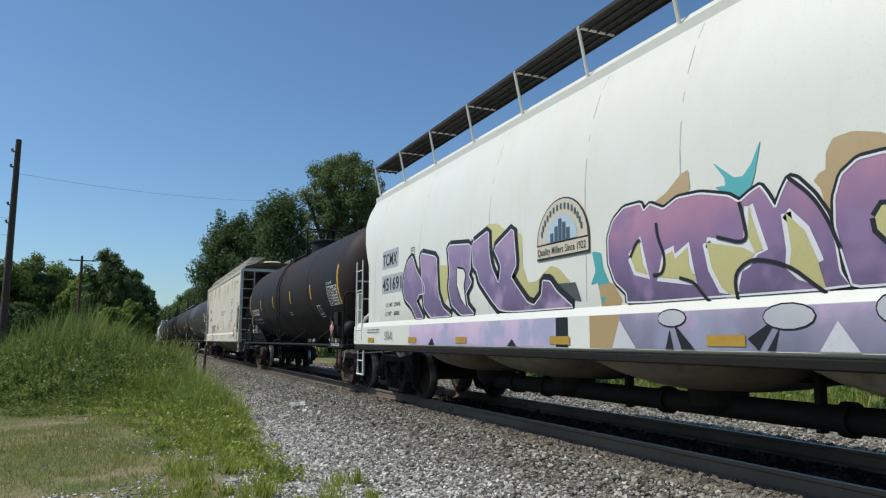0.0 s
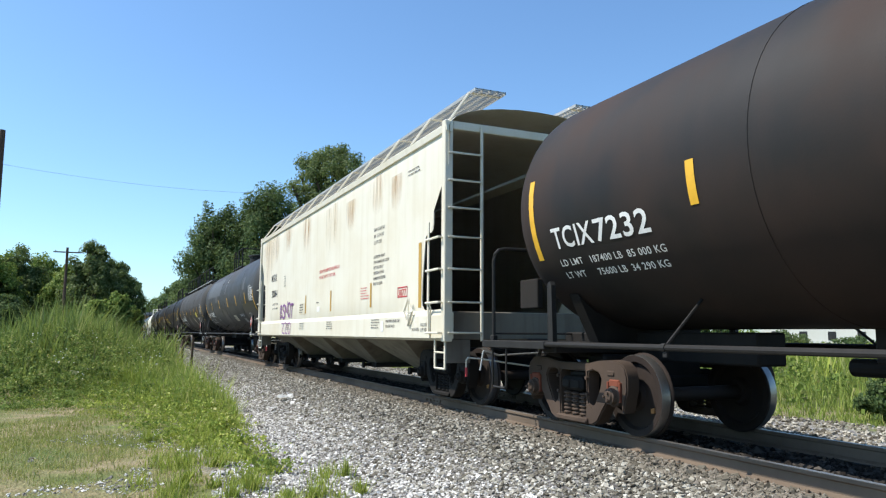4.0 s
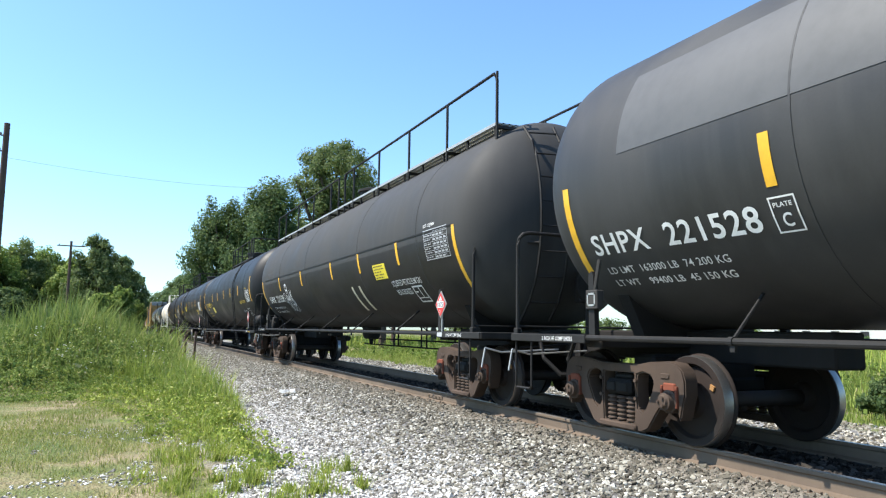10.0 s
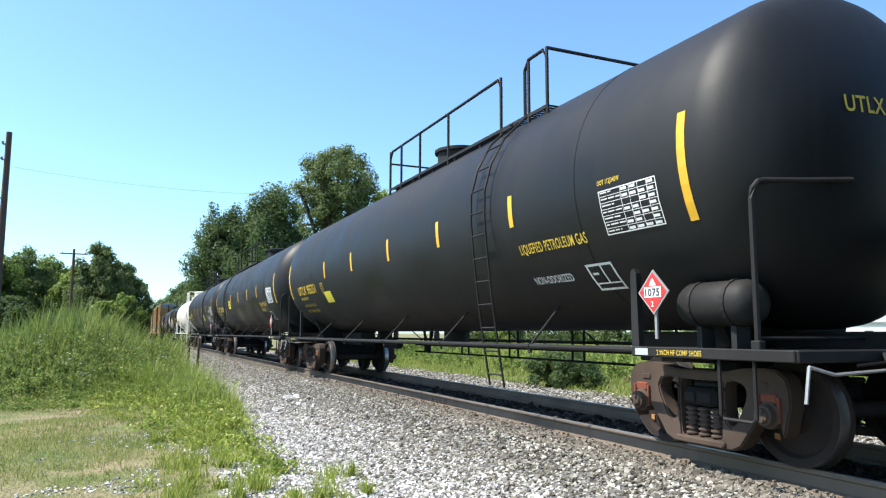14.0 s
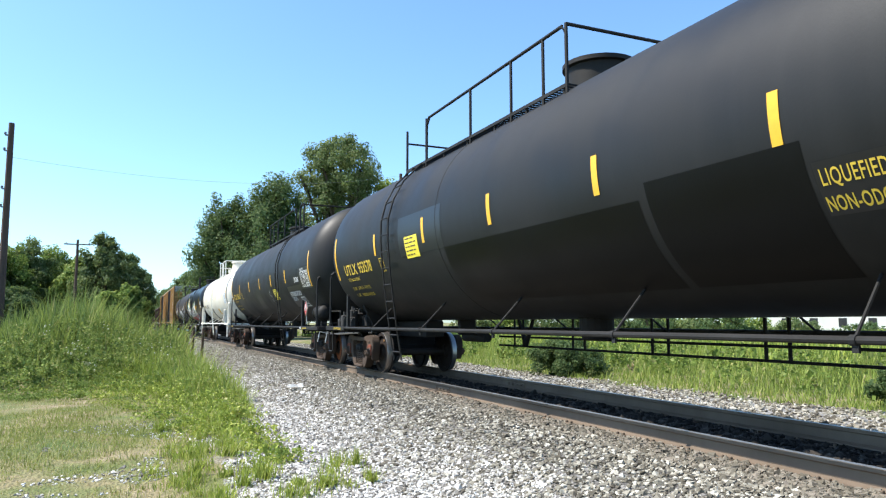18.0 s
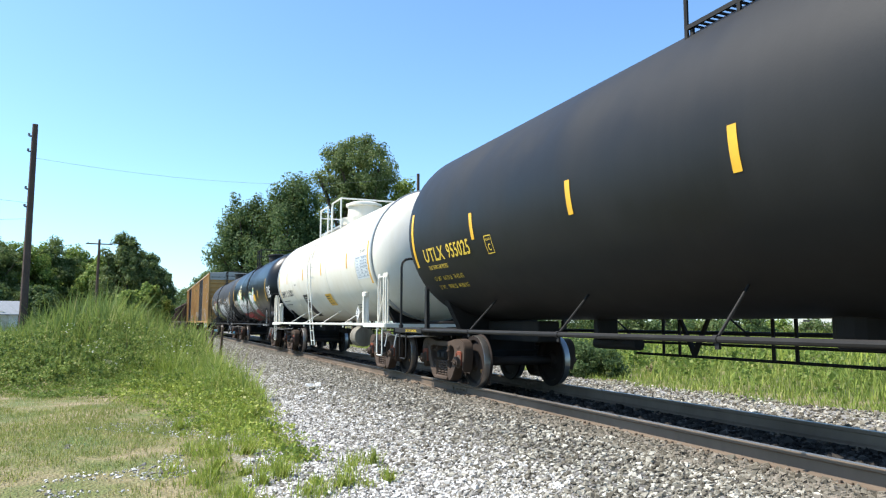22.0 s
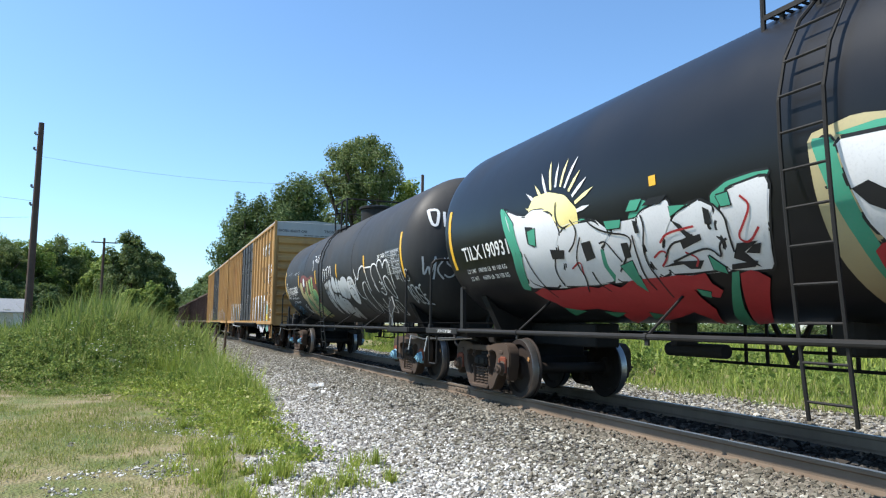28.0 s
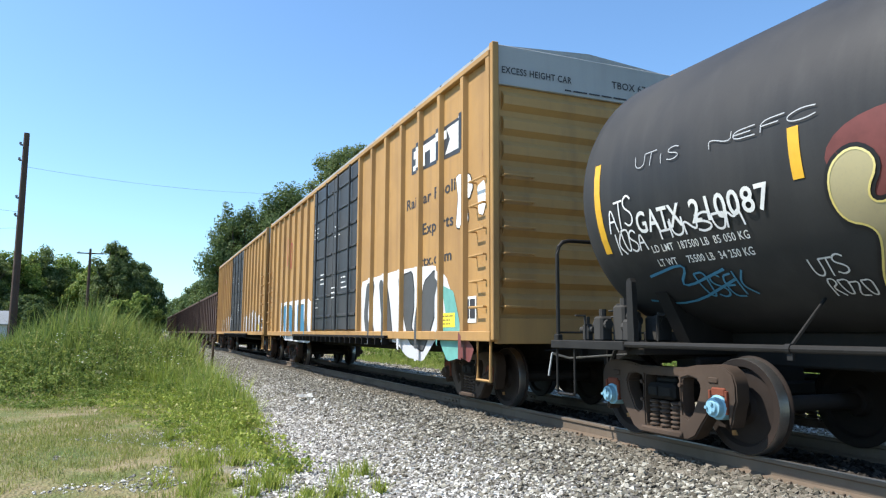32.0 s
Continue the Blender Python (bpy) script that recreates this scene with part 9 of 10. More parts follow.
painted(C10, TANK10, G_SILVERWHITE, ((4.57, 2.66), (4.01, 2.5), (3.79, 2.56), (3.51, 2.53), (3.3, 2.44), (3.2, 2.27), (2.84, 2.29), (2.46, 2.27), (2.22, 2.09), (2.03, 2.18), (1.76, 2.18), (1.63, 2.24), (1.37, 2.28), (1.21, 2.3), (1.2, 2.14), (0.97, 2.19), (0.82, 2.23), (0.67, 2.15), (0.6, 2.09), (0.51, 2.2), (0.47, 2.27), (0.06, 2.31), (0.02, 2.24), (0.16, 1.89), (0.34, 1.48), (0.86, 1.5), (1.73, 1.48), (3.72, 1.45), (4.55, 1.5), (4.41, 1.91), (4.43, 2.28)), name="graffiti_fill", off=0.0078)
painted(C10, TANK10, G_GREEN, ((4.7, 2.71), (4.45, 2.64), (4.29, 1.9), (4.57, 1.45), (4.76, 1.49), (4.53, 2.05)), G_BLACK, 0.02, off=0.007)
painted(C10, TANK10, G_GREEN, ((0.68, 2.25), (0.47, 2.33), (0.16, 2.35), (0, 2.34), (0.08, 2.27), (0.48, 2.25), (0.59, 2.11), (0.71, 2.11)), G_BLACK, 0.02, off=0.007)
painted(C10, TANK10, G_GREEN, ((1.88, 2.19), (1.75, 2.33), (1.58, 2.35), (1.5, 2.29), (1.72, 2.2)), G_BLACK, 0.02, off=0.007)
painted(C10, TANK10, G_GREEN, ((2.93, 2.24), (2.71, 2.31), (2.46, 2.25), (2.62, 2.2)), G_BLACK, 0.02, off=0.007)
painted(C10, TANK10, G_GREEN, ((1.3, 2.13), (1, 2.21), (0.85, 2.22), (1.03, 2.13)), G_BLACK, 0.02, off=0.007)
painted(C10, TANK10, G_GREEN, ((2.61, 2.01), (2.3, 1.76), (2.61, 1.47), (2.7, 1.73)), G_BLACK, 0.02, off=0.0085)
painted(C10, TANK10, G_SILVERWHITE, ((4.5, 2.64), (4.01, 2.48), (3.79, 2.54), (3.54, 2.52), (3.33, 2.43), (3.24, 2.27), (3.23, 2.2), (3.41, 2.02), (3.38, 1.78), (3.82, 1.48), (4.2, 1.51), (4.38, 1.59), (4.34, 1.93), (4.4, 2.28)), G_BLACK, 0.03)
painted(C10, TANK10, G_SILVERWHITE, ((3.15, 2.22), (2.85, 2.26), (2.49, 2.25), (2.25, 2.08), (2.51, 1.93), (2.6, 1.72), (2.58, 1.5), (2.95, 1.47), (3.3, 1.47), (3.67, 1.49), (3.31, 1.78), (3.34, 2.01)), G_BLACK, 0.03)
painted(C10, TANK10, G_SILVERWHITE, ((2.21, 2.07), (2.03, 2.16), (1.79, 2.16), (1.8, 1.85), (1.84, 1.65), (1.8, 1.48), (2.2, 1.47), (2.48, 1.49), (2.52, 1.71), (2.45, 1.92)), G_BLACK, 0.03)
painted(C10, TANK10, G_SILVERWHITE, ((1.74, 2.17), (1.63, 2.23), (1.37, 2.27), (1.23, 2.29), (1.22, 2.13), (1.5, 1.88), (1.62, 1.54), (1.74, 1.51), (1.78, 1.66), (1.75, 1.85)), G_BLACK, 0.03)
painted(C10, TANK10, G_SILVERWHITE, ((1.19, 2.13), (0.97, 2.18), (0.82, 2.22), (0.68, 2.14), (0.83, 1.98), (0.72, 1.79), (0.96, 1.53), (1.29, 1.52), (1.59, 1.53), (1.45, 1.88)), G_BLACK, 0.03)
painted(C10, TANK10, G_SILVERWHITE, ((0.52, 2.19), (0.47, 2.26), (0.06, 2.3), (0.04, 2.23), (0.17, 1.89), (0.34, 1.49), (0.6, 1.49), (0.84, 1.52), (0.68, 1.79), (0.72, 1.96), (0.6, 2.11)), G_BLACK, 0.03)
painted(C10, TANK10, G_BLACK, ((4.01, 2.37), (3.81, 2.34), (3.88, 2.08), (4.03, 2.14)), name="graffiti_counter", off=0.0135)
painted(C10, TANK10, G_BLACK, ((2.83, 2.03), (2.64, 2.04), (2.67, 1.83), (2.87, 1.8)), name="graffiti_counter", off=0.0135)
painted(C10, TANK10, G_BLACK, ((2.12, 1.95), (2, 1.95), (2.04, 1.78), (2.16, 1.77)), name="graffiti_counter", off=0.0135)
painted(C10, TANK10, G_BLACK, ((1.23, 1.88), (0.94, 1.92), (0.95, 1.86), (1.24, 1.79)), name="graffiti_counter", off=0.0135)
painted(C10, TANK10, G_BLACK, ((0.57, 1.78), (0.33, 1.78), (0.53, 1.69), (0.45, 1.52), (0.69, 1.64)), name="graffiti_counter", off=0.0135)
sprayed(C10, TANK10, G_RED, 0.022, ((1.51, 1.89), (1.38, 1.98), (0.98, 2)), 0.016)
sprayed(C10, TANK10, G_RED, 0.022, ((1.7, 1.74), (1.53, 1.82), (1.47, 1.75), (1.65, 1.63)), 0.016)
sprayed(C10, TANK10, G_RED, 0.022, ((0.35, 2.19), (0.26, 2.1), (0.4, 1.95), (0.53, 1.83), (0.43, 1.76), (0.26, 1.9)), 0.016)
sprayed(C10, TANK10, G_RED, 0.022, ((3.24, 1.73), (2.97, 1.83), (3.08, 1.63)), 0.016)
sprayed(C10, TANK10, G_RED, 0.022, ((1.23, 1.76), (1.09, 1.68), (1.19, 1.59)), 0.016)
tape(C10, TANK10, 1.41, 2.46, 2.56)
# broken outlines, slivers of green and the ragged red foot of the word
painted(C10, TANK10, G_RED, ((4.52, 1.42), (4.22, 1.49), (4.09, 1.44), (3.74, 1.43), (3.45, 1.45), (3.2, 1.46), (2.99, 1.42), (2.72, 1.47), (2.57, 1.4), (2.3, 1.49), (2.07, 1.5), (1.79, 1.5), (1.53, 1.51), (1.32, 1.49), (1.14, 1.51), (1.16, 1.37), (1.1, 1.27), (1.24, 1.16), (1.39, 1.21), (1.46, 1.31), (1.48, 1.2), (1.49, 0.95), (2, 0.27), (1.81, 0.7), (1.86, 0.9), (2.25, 0.75), (2.61, 0.64), (2.73, 0.8), (3.36, 0.47), (3.13, 0.91), (3.46, 1.03), (4.16, 1), (4.26, 1.19), (4.41, 1.3)), name="graffiti_ground", off=0.0145)
painted(C10, TANK10, G_RED, ((0.73, 1.47), (0.59, 1.5), (0.52, 1.47), (0.45, 1.39), (1.11, 0.56), (1.45, 0.4), (1.08, 0.94), (0.86, 1.27)), name="graffiti_ground", off=0.0145)
painted(C10, TANK10, G_GREEN, ((4.57, 2.69), (4.44, 2.44), (4.42, 2.04), (4.62, 1.6), (4.48, 1.59), (4.28, 2.02), (4.32, 2.46)), G_BLACK, 0.014, name="graffiti_sliver", off=0.0165)
painted(C10, TANK10, G_GREEN, ((1.87, 2.27), (1.77, 2.37), (1.59, 2.36), (1.7, 2.26)), G_BLACK, 0.014, name="graffiti_sliver", off=0.0165)
painted(C10, TANK10, G_GREEN, ((1.22, 2.23), (1, 2.21), (1.24, 2.13)), G_BLACK, 0.014, name="graffiti_sliver", off=0.0165)
painted(C10, TANK10, G_GREEN, ((2.28, 2.22), (1.99, 2.2), (2.04, 2.12), (2.27, 2.13)), G_BLACK, 0.014, name="graffiti_sliver", off=0.0165)
painted(C10, TANK10, G_GREEN, ((0.61, 2.23), (0.47, 2.24), (0.47, 2.13), (0.58, 2.13)), G_BLACK, 0.014, name="graffiti_sliver", off=0.0165)
painted(C10, TANK10, G_GREEN, ((0.81, 1.49), (0.72, 1.5), (1.08, 1), (1.54, 0.27), (1.65, 0.39), (1.37, 0.82)), G_BLACK, 0.014, name="graffiti_sliver", off=0.0165)
painted(C10, TANK10, G_GREEN, ((1.42, 1.31), (1.27, 1.26), (1.34, 1.17), (1.43, 1.21)), G_BLACK, 0.014, name="graffiti_sliver", off=0.0165)
painted(C10, TANK10, G_GREEN, ((0.96, 1.7), (0.85, 1.56), (0.87, 1.48), (1, 1.54)), G_BLACK, 0.014, name="graffiti_sliver", off=0.0165)
painted(C10, TANK10, G_GREEN, ((2.3, 1.69), (2.06, 1.74), (2.11, 1.46), (2.16, 1.31), (2.24, 1.43)), G_BLACK, 0.014, name="graffiti_sliver", off=0.0165)
painted(C10, TANK10, G_GREEN, ((3.96, 2.3), (3.76, 2.32), (3.84, 2.1), (3.99, 2.14)), G_BLACK, 0.014, name="graffiti_sliver", off=0.0165)
painted(C10, TANK10, G_GREEN, ((4.19, 1.08), (3.78, 0.98), (4.24, 0.84)), G_BLACK, 0.014, name="graffiti_sliver", off=0.0165)
painted(C10, TANK10, G_GREEN, ((3.42, 0.96), (3.02, 0.91), (3.38, 0.77)), G_BLACK, 0.014, name="graffiti_sliver", off=0.0165)
painted(C10, TANK10, G_GREEN, ((2.59, 0.91), (2.38, 0.84), (2.75, 0.69)), G_BLACK, 0.014, name="graffiti_sliver", off=0.0165)
painted(C10, TANK10, G_BLACK, ((1.25, 2.1), (1.14, 2.04), (1.1, 1.97), (1.01, 1.9), (1.01, 1.84), (1.09, 1.85), (1.14, 1.93)), name="graffiti_counter", off=0.0155)
painted(C10, TANK10, G_BLACK, ((0.8, 2.16), (0.73, 2.12), (0.75, 1.99), (0.83, 2)), name="graffiti_counter", off=0.0155)
painted(C10, TANK10, G_BLACK, ((1.81, 2.17), (1.75, 2.15), (1.76, 2.03), (1.82, 2.03)), name="graffiti_counter", off=0.0155)
painted(C10, TANK10, G_BLACK, ((0.4, 1.75), (0.31, 1.76), (0.38, 1.66), (0.52, 1.68)), name="graffiti_counter", off=0.0155)
painted(C10, TANK10, G_BLACK, ((0.75, 1.58), (0.44, 1.59), (0.51, 1.53), (0.79, 1.52)), name="graffiti_counter", off=0.0155)
painted(C10, TANK10, G_BLACK, ((1.66, 1.62), (1.41, 1.67), (1.05, 1.65), (1.16, 1.56), (1.29, 1.57), (1.34, 1.63)), name="graffiti_counter", off=0.0155)
painted(C10, TANK10, G_BLACK, ((3.54, 2.02), (3.22, 1.98), (3.31, 1.87), (3.56, 1.89)), name="graffiti_counter", off=0.0155)
painted(C10, TANK10, G_BLACK, ((1.48, 2.35), (1.23, 2.34), (1.33, 2.27), (1.61, 2.29)), name="graffiti_counter", off=0.0155)
sprayed(C10, TANK10, G_BLACK, 0.022, ((3.19, 2.57), (3.23, 2.48), (3.23, 2.36), (3.17, 2.27), (3.05, 2.23)), 0.018)
sprayed(C10, TANK10, G_BLACK, 0.022, ((2.93, 2.32), (2.83, 2.2), (2.96, 2.04), (3.14, 1.95)), 0.018)
sprayed(C10, TANK10, G_BLACK, 0.022, ((2.63, 2.31), (2.53, 2.2), (2.29, 2.09), (1.93, 2.03), (1.94, 1.92), (2.13, 1.78), (2.36, 1.62)), 0.018)
sprayed(C10, TANK10, G_BLACK, 0.022, ((2.81, 2.1), (3.01, 1.9), (3.09, 1.76), (3.06, 1.59), (3.23, 1.37)), 0.018)
sprayed(C10, TANK10, G_BLACK, 0.022, ((2.49, 1.99), (2.37, 2.01), (2.3, 1.9), (2.23, 1.74)), 0.018)
sprayed(C10, TANK10, G_BLACK, 0.022, ((1.66, 2.21), (1.65, 2.08), (1.8, 1.85), (1.85, 1.65), (1.83, 1.46), (1.86, 1.2)), 0.018)
sprayed(C10, TANK10, G_BLACK, 0.022, ((1.88, 2.02), (1.93, 1.8), (2.02, 1.51), (2, 1.33)), 0.018)
sprayed(C10, TANK10, G_BLACK, 0.022, ((1.45, 1.67), (1.12, 1.75), (0.89, 1.78), (0.82, 1.64), (0.77, 1.8), (0.65, 1.84)), 0.018)
sprayed(C10, TANK10, G_BLACK, 0.022, ((1.53, 1.73), (1.36, 1.87), (1.19, 1.88), (1.03, 1.92)), 0.018)
sprayed(C10, TANK10, G_BLACK, 0.022, ((0.67, 2.17), (0.57, 2.05), (0.6, 1.89), (0.64, 1.7)), 0.018)
sprayed(C10, TANK10, G_BLACK, 0.022, ((4.2, 2.02), (4.18, 1.76), (4.12, 1.47), (4.04, 1.3)), 0.018)
sprayed(C10, TANK10, G_BLACK, 0.022, ((3.48, 1.91), (3.64, 1.72), (3.64, 1.49)), 0.018)
sprayed(C10, TANK10, G_BLACK, 0.022, ((2.87, 1.66), (2.9, 1.49), (2.79, 1.35)), 0.018)
painted(C10, TANK10, G_GREEN, ((-0.4, 2.49), (-0.59, 2.46), (-0.63, 2.08), (-0.68, 1.6), (-0.67, 1.11), (-0.54, 1.14), (-0.53, 1.65), (-0.47, 2.08)), G_BLACK, 0.02, off=0.007)
painted(C10, TANK10, G_GREEN, ((-0.58, 2.48), (-0.96, 2.5), (-1.45, 2.41), (-1.4, 2.34), (-1.02, 2.38)), G_BLACK, 0.02, off=0.0065)
painted(C10, TANK10, G_GREEN, ((-1.56, 2.39), (-1.74, 2.57), (-1.86, 2.67), (-2.02, 2.62), (-1.84, 2.47), (-1.66, 2.32)), G_BLACK, 0.02, off=0.007)
painted(C10, TANK10, G_SILVERWHITE, ((-0.61, 2.43), (-1.03, 2.41), (-1.43, 2.37), (-1.58, 2.22), (-1.59, 1.95), (-1.41, 1.72), (-1.24, 1.6), (-0.77, 1.57), (-0.68, 1.81), (-0.64, 2.14)), G_BLACK, 0.03)
painted(C10, TANK10, G_SILVERWHITE, ((-1.47, 2.29), (-1.8, 2.44), (-2.01, 2.58), (-2.15, 2.57), (-2.14, 2.43), (-2.01, 2.3), (-1.8, 2.14), (-1.72, 2.02), (-1.88, 1.96), (-1.98, 1.79), (-1.86, 1.65), (-1.64, 1.63), (-1.56, 1.78), (-1.58, 2.01)), G_BLACK, 0.03)
painted(C10, TANK10, G_RED, ((-0.62, 1.62), (-1.39, 1.7), (-1.42, 1.59), (-1.84, 1.65), (-1.65, 1.09), (-1.2, 0.9), (-0.97, 1.07), (-0.81, 1.24), (-0.57, 1.11)), G_BLACK, 0.03, off=0.0085)
painted(C10, TANK10, G_GREEN, ((-0.6, 1.06), (-0.86, 1.17), (-0.88, 0.98), (-0.34, 0.6), (-0.36, 0.78)), G_BLACK, 0.02, off=0.009)
painted(C10, TANK10, G_RED, ((-0.68, 0.99), (-0.96, 1.15), (-1.09, 1.07), (-0.92, 0.84), (-0.52, 0.6), (-0.49, 0.74)), G_BLACK, 0.03, off=0.011)
painted(C10, TANK10, G_BLACK, ((-0.65, 2.07), (-0.79, 2.11), (-1.01, 1.94), (-0.89, 1.85), (-0.74, 1.94)), name="graffiti_counter", off=0.0135)
painted(C10, TANK10, G_BLACK, ((-1.38, 2.01), (-1.53, 2.06), (-1.53, 1.96), (-1.37, 1.92)), name="graffiti_counter", off=0.0135)
painted(C10, TANK10, G_GREEN, ((-1.72, 2.07), (-1.86, 2.12), (-1.85, 1.97), (-1.9, 1.83), (-1.75, 1.84), (-1.69, 1.94)), G_BLACK, 0.02, name="graffiti_counter", off=0.0135)
sprayed(C10, TANK10, G_RED, 0.022, ((-1.12, 2.25), (-1.26, 2.31), (-1.41, 2.25), (-1.28, 2.14)), 0.016)
sprayed(C10, TANK10, G_RED, 0.022, ((-1.81, 2.35), (-1.85, 2.24), (-1.74, 2.18)), 0.016)
sprayed(C10, TANK10, G_RED, 0.022, ((-1.23, 1.82), (-1.43, 1.88), (-1.24, 1.72)), 0.016)
sprayed(C10, TANK10, G_SAND, 0.035, ((-2.62, 1.99), (-2.71, 2.11), (-2.69, 1.99)), 0.016)
sprayed(C10, TANK10, G_SAND, 0.035, ((-2.74, 1.98), (-2.77, 2.03), (-2.8, 2.03), (-2.78, 1.96)), 0.016)
sprayed(C10, TANK10, G_SAND, 0.035, ((-2.81, 1.96), (-2.84, 2.01), (-2.87, 2.01), (-2.85, 1.94)), 0.016)
sprayed(C10, TANK10, G_SAND, 0.035, ((-2.54, 1.77), (-2.63, 1.91), (-2.62, 1.81), (-2.7, 1.91), (-2.66, 1.78)), 0.016)
sprayed(C10, TANK10, G_SAND, 0.035, ((-2.68, 1.78), (-2.77, 1.9), (-2.76, 1.82), (-2.84, 1.9), (-2.79, 1.78)), 0.016)
sprayed(C10, TANK10, G_SAND, 0.035, ((-2.86, 1.88), (-2.88, 1.75)), 0.016)
sprayed(C10, TANK10, G_SAND, 0.035, ((-2.94, 1.87), (-2.82, 1.77)), 0.016)
sprayed(C10, TANK10, G_SAND, 0.035, ((-2.95, 1.87), (-2.98, 1.76)), 0.016)
sprayed(C10, TANK10, G_SAND, 0.035, ((-3.03, 1.87), (-2.92, 1.78)), 0.016)
sprayed(C10, TANK10, G_SAND, 0.035, ((-2.64, 1.65), (-2.75, 1.66), (-2.7, 1.62), (-2.59, 1.57), (-2.7, 1.56), (-2.65, 1.42)), 0.016)
sprayed(C10, TANK10, M_PANEL, 0.03, ((-2.33, 1.45), (-2.43, 1.49), (-2.56, 1.49)), 0.016)
sprayed(C10, TANK10, M_PANEL, 0.03, ((-2.48, 1.61), (-2.61, 1.65), (-2.74, 1.61), (-2.94, 1.61)), 0.016)
sprayed(C10, TANK10, M_PANEL, 0.03, ((-2.69, 1.47), (-2.69, 1.28), (-2.71, 1.17)), 0.016)
rect(c, S10, -1.82, -2.42, 2.06, 2.37, M_YELLOW, "sticker", 0.016, "amber emergency sticker")
small_print(c, S10, -1.86, 2.34, 4, 0.52, 0.045, 0.025, M_BLACKTXT, 74)
data_table(c, S10, -6.0, 2.1, 0.9, 0.45, None, M_WHITETXT, 77)
placard(c, -6.4, 1.4, 1.5, None, 0.26)

# the faded car
c = C11
TANK11 = S11
S11 = moved(S11, lambda y: y - 0.03 - 0.10 * max(0.0, y))
writing(c, "GATX", S11, 6.55, 2.08, 0.22, 0.70, M_WHITETXT, off=0.016)
writing(c, "210087", S11, 5.72, 2.08, 0.22, 0.98, M_WHITETXT, off=0.016)
stencil_rows(c, S11, 6.45, 1.86, (("LD LMT  187500 LB  85 050 KG", 1.35), ("LT WT     75500 LB  34 250 KG", 1.32)), 0.08, M_WHITETXT, 1.9)
data_table(c, S11, -5.78, 2.10, 0.88, 0.48, M_DARKPATCH, M_PANEL, 81)
writing(c, "SR 13450", S11, -5.2, 2.48, 0.09, 0.52, M_WHITETXT)
# the faded car: a coloured word, silver bubbles and loose outlines
painted(C11, TANK11, G_MAROON, ((3.78, 2.32), (3.52, 2.6), (2.9, 2.62), (2.36, 2.45), (1.85, 2.57), (1.42, 2.41), (1.29, 2.15), (1.32, 1.82), (1.83, 1.45), (2.33, 1.66), (3.43, 2)), name="graffiti_glow", off=0.003)
painted(C11, TANK11, G_SAND, ((3.67, 2.31), (3.47, 2.4), (3.31, 2.26), (3.47, 2.04), (3.37, 1.95), (3.05, 2.1), (2.99, 1.96), (3.17, 1.68), (3.2, 1.39), (3.63, 0.94), (3.7, 1.08), (3.66, 1.34), (3.48, 1.69), (3.5, 1.82), (3.69, 1.88), (3.74, 2.1)), G_BLACK, 0.04, shine=G_SUN)
painted(C11, TANK11, G_LEAFGREEN, ((3, 2.15), (2.83, 2.22), (2.89, 1.99), (2.75, 1.73), (2.8, 1.37), (3.24, 0.91), (3.43, 0.91), (3.24, 1.32), (3.09, 1.7)), G_BLACK, 0.04)
painted(C11, TANK11, G_SILVERWHITE, ((3.2, 2.4), (3.11, 2.5), (2.99, 2.5), (2.92, 2.38), (2.98, 2.26), (3.12, 2.21), (3.21, 2.28)), G_BLACK, 0.03)
painted(C11, TANK11, G_SAND, ((2.66, 2.33), (2.5, 2.4), (2.48, 2.24), (2.7, 1.97), (2.63, 1.88), (2.35, 2.01), (2.33, 1.85), (2.39, 1.7), (2.15, 1.68), (2.08, 1.51), (2.36, 1.15), (2.87, 0.97), (2.72, 1.29), (2.64, 1.66), (2.75, 1.76), (2.85, 1.89)), G_BLACK, 0.04, shine=G_SUN)
painted(C11, TANK11, G_LEAFGREEN, ((2.27, 2.4), (2.04, 2.44), (2.06, 2.18), (2.16, 1.85), (2.01, 1.6), (1.92, 1.41), (2.19, 0.96), (2.53, 0.94), (2.38, 1.42), (2.3, 1.91), (2.31, 2.2)), G_BLACK, 0.04, shine=G_SUN)
painted(C11, TANK11, G_LEAFGREEN, ((1.86, 2.46), (1.72, 2.49), (1.72, 2.27), (1.86, 2.06), (1.59, 2.11), (1.39, 2), (1.48, 1.81), (1.77, 1.67), (1.5, 1.46), (1.63, 1.05), (1.95, 0.99), (1.99, 1.3), (1.97, 1.65), (2.03, 1.9), (1.93, 2.17)), G_BLACK, 0.04, shine=G_SUN, off=0.012)
painted(C11, TANK11, G_SILVER, ((-0.34, 2.19), (-0.47, 2.28), (-0.61, 2.26), (-0.62, 2.16), (-0.54, 2), (-0.57, 1.84), (-0.42, 1.51), (-0.24, 1.48), (-0.19, 1.71), (-0.22, 1.94)), G_BLACK, 0.06)
painted(C11, TANK11, G_SILVER, ((-0.72, 2.24), (-0.88, 2.34), (-1.05, 2.33), (-1.13, 2.18), (-1.05, 1.92), (-0.96, 1.87), (-0.72, 1.91), (-0.61, 1.98)), G_BLACK, 0.06)
painted(C11, TANK11, G_SILVER, ((-1.16, 2.15), (-1.29, 2.3), (-1.38, 2.27), (-1.36, 2.09), (-1.3, 1.88), (-1.16, 1.81), (-1.07, 1.91)), G_BLACK, 0.06, off=0.012)
painted(C11, TANK11, G_SILVER, ((-1.39, 2.15), (-1.53, 2.23), (-1.67, 2.18), (-1.74, 2.02), (-1.69, 1.73), (-1.57, 1.59), (-1.38, 1.6), (-1.33, 1.87)), G_BLACK, 0.06)
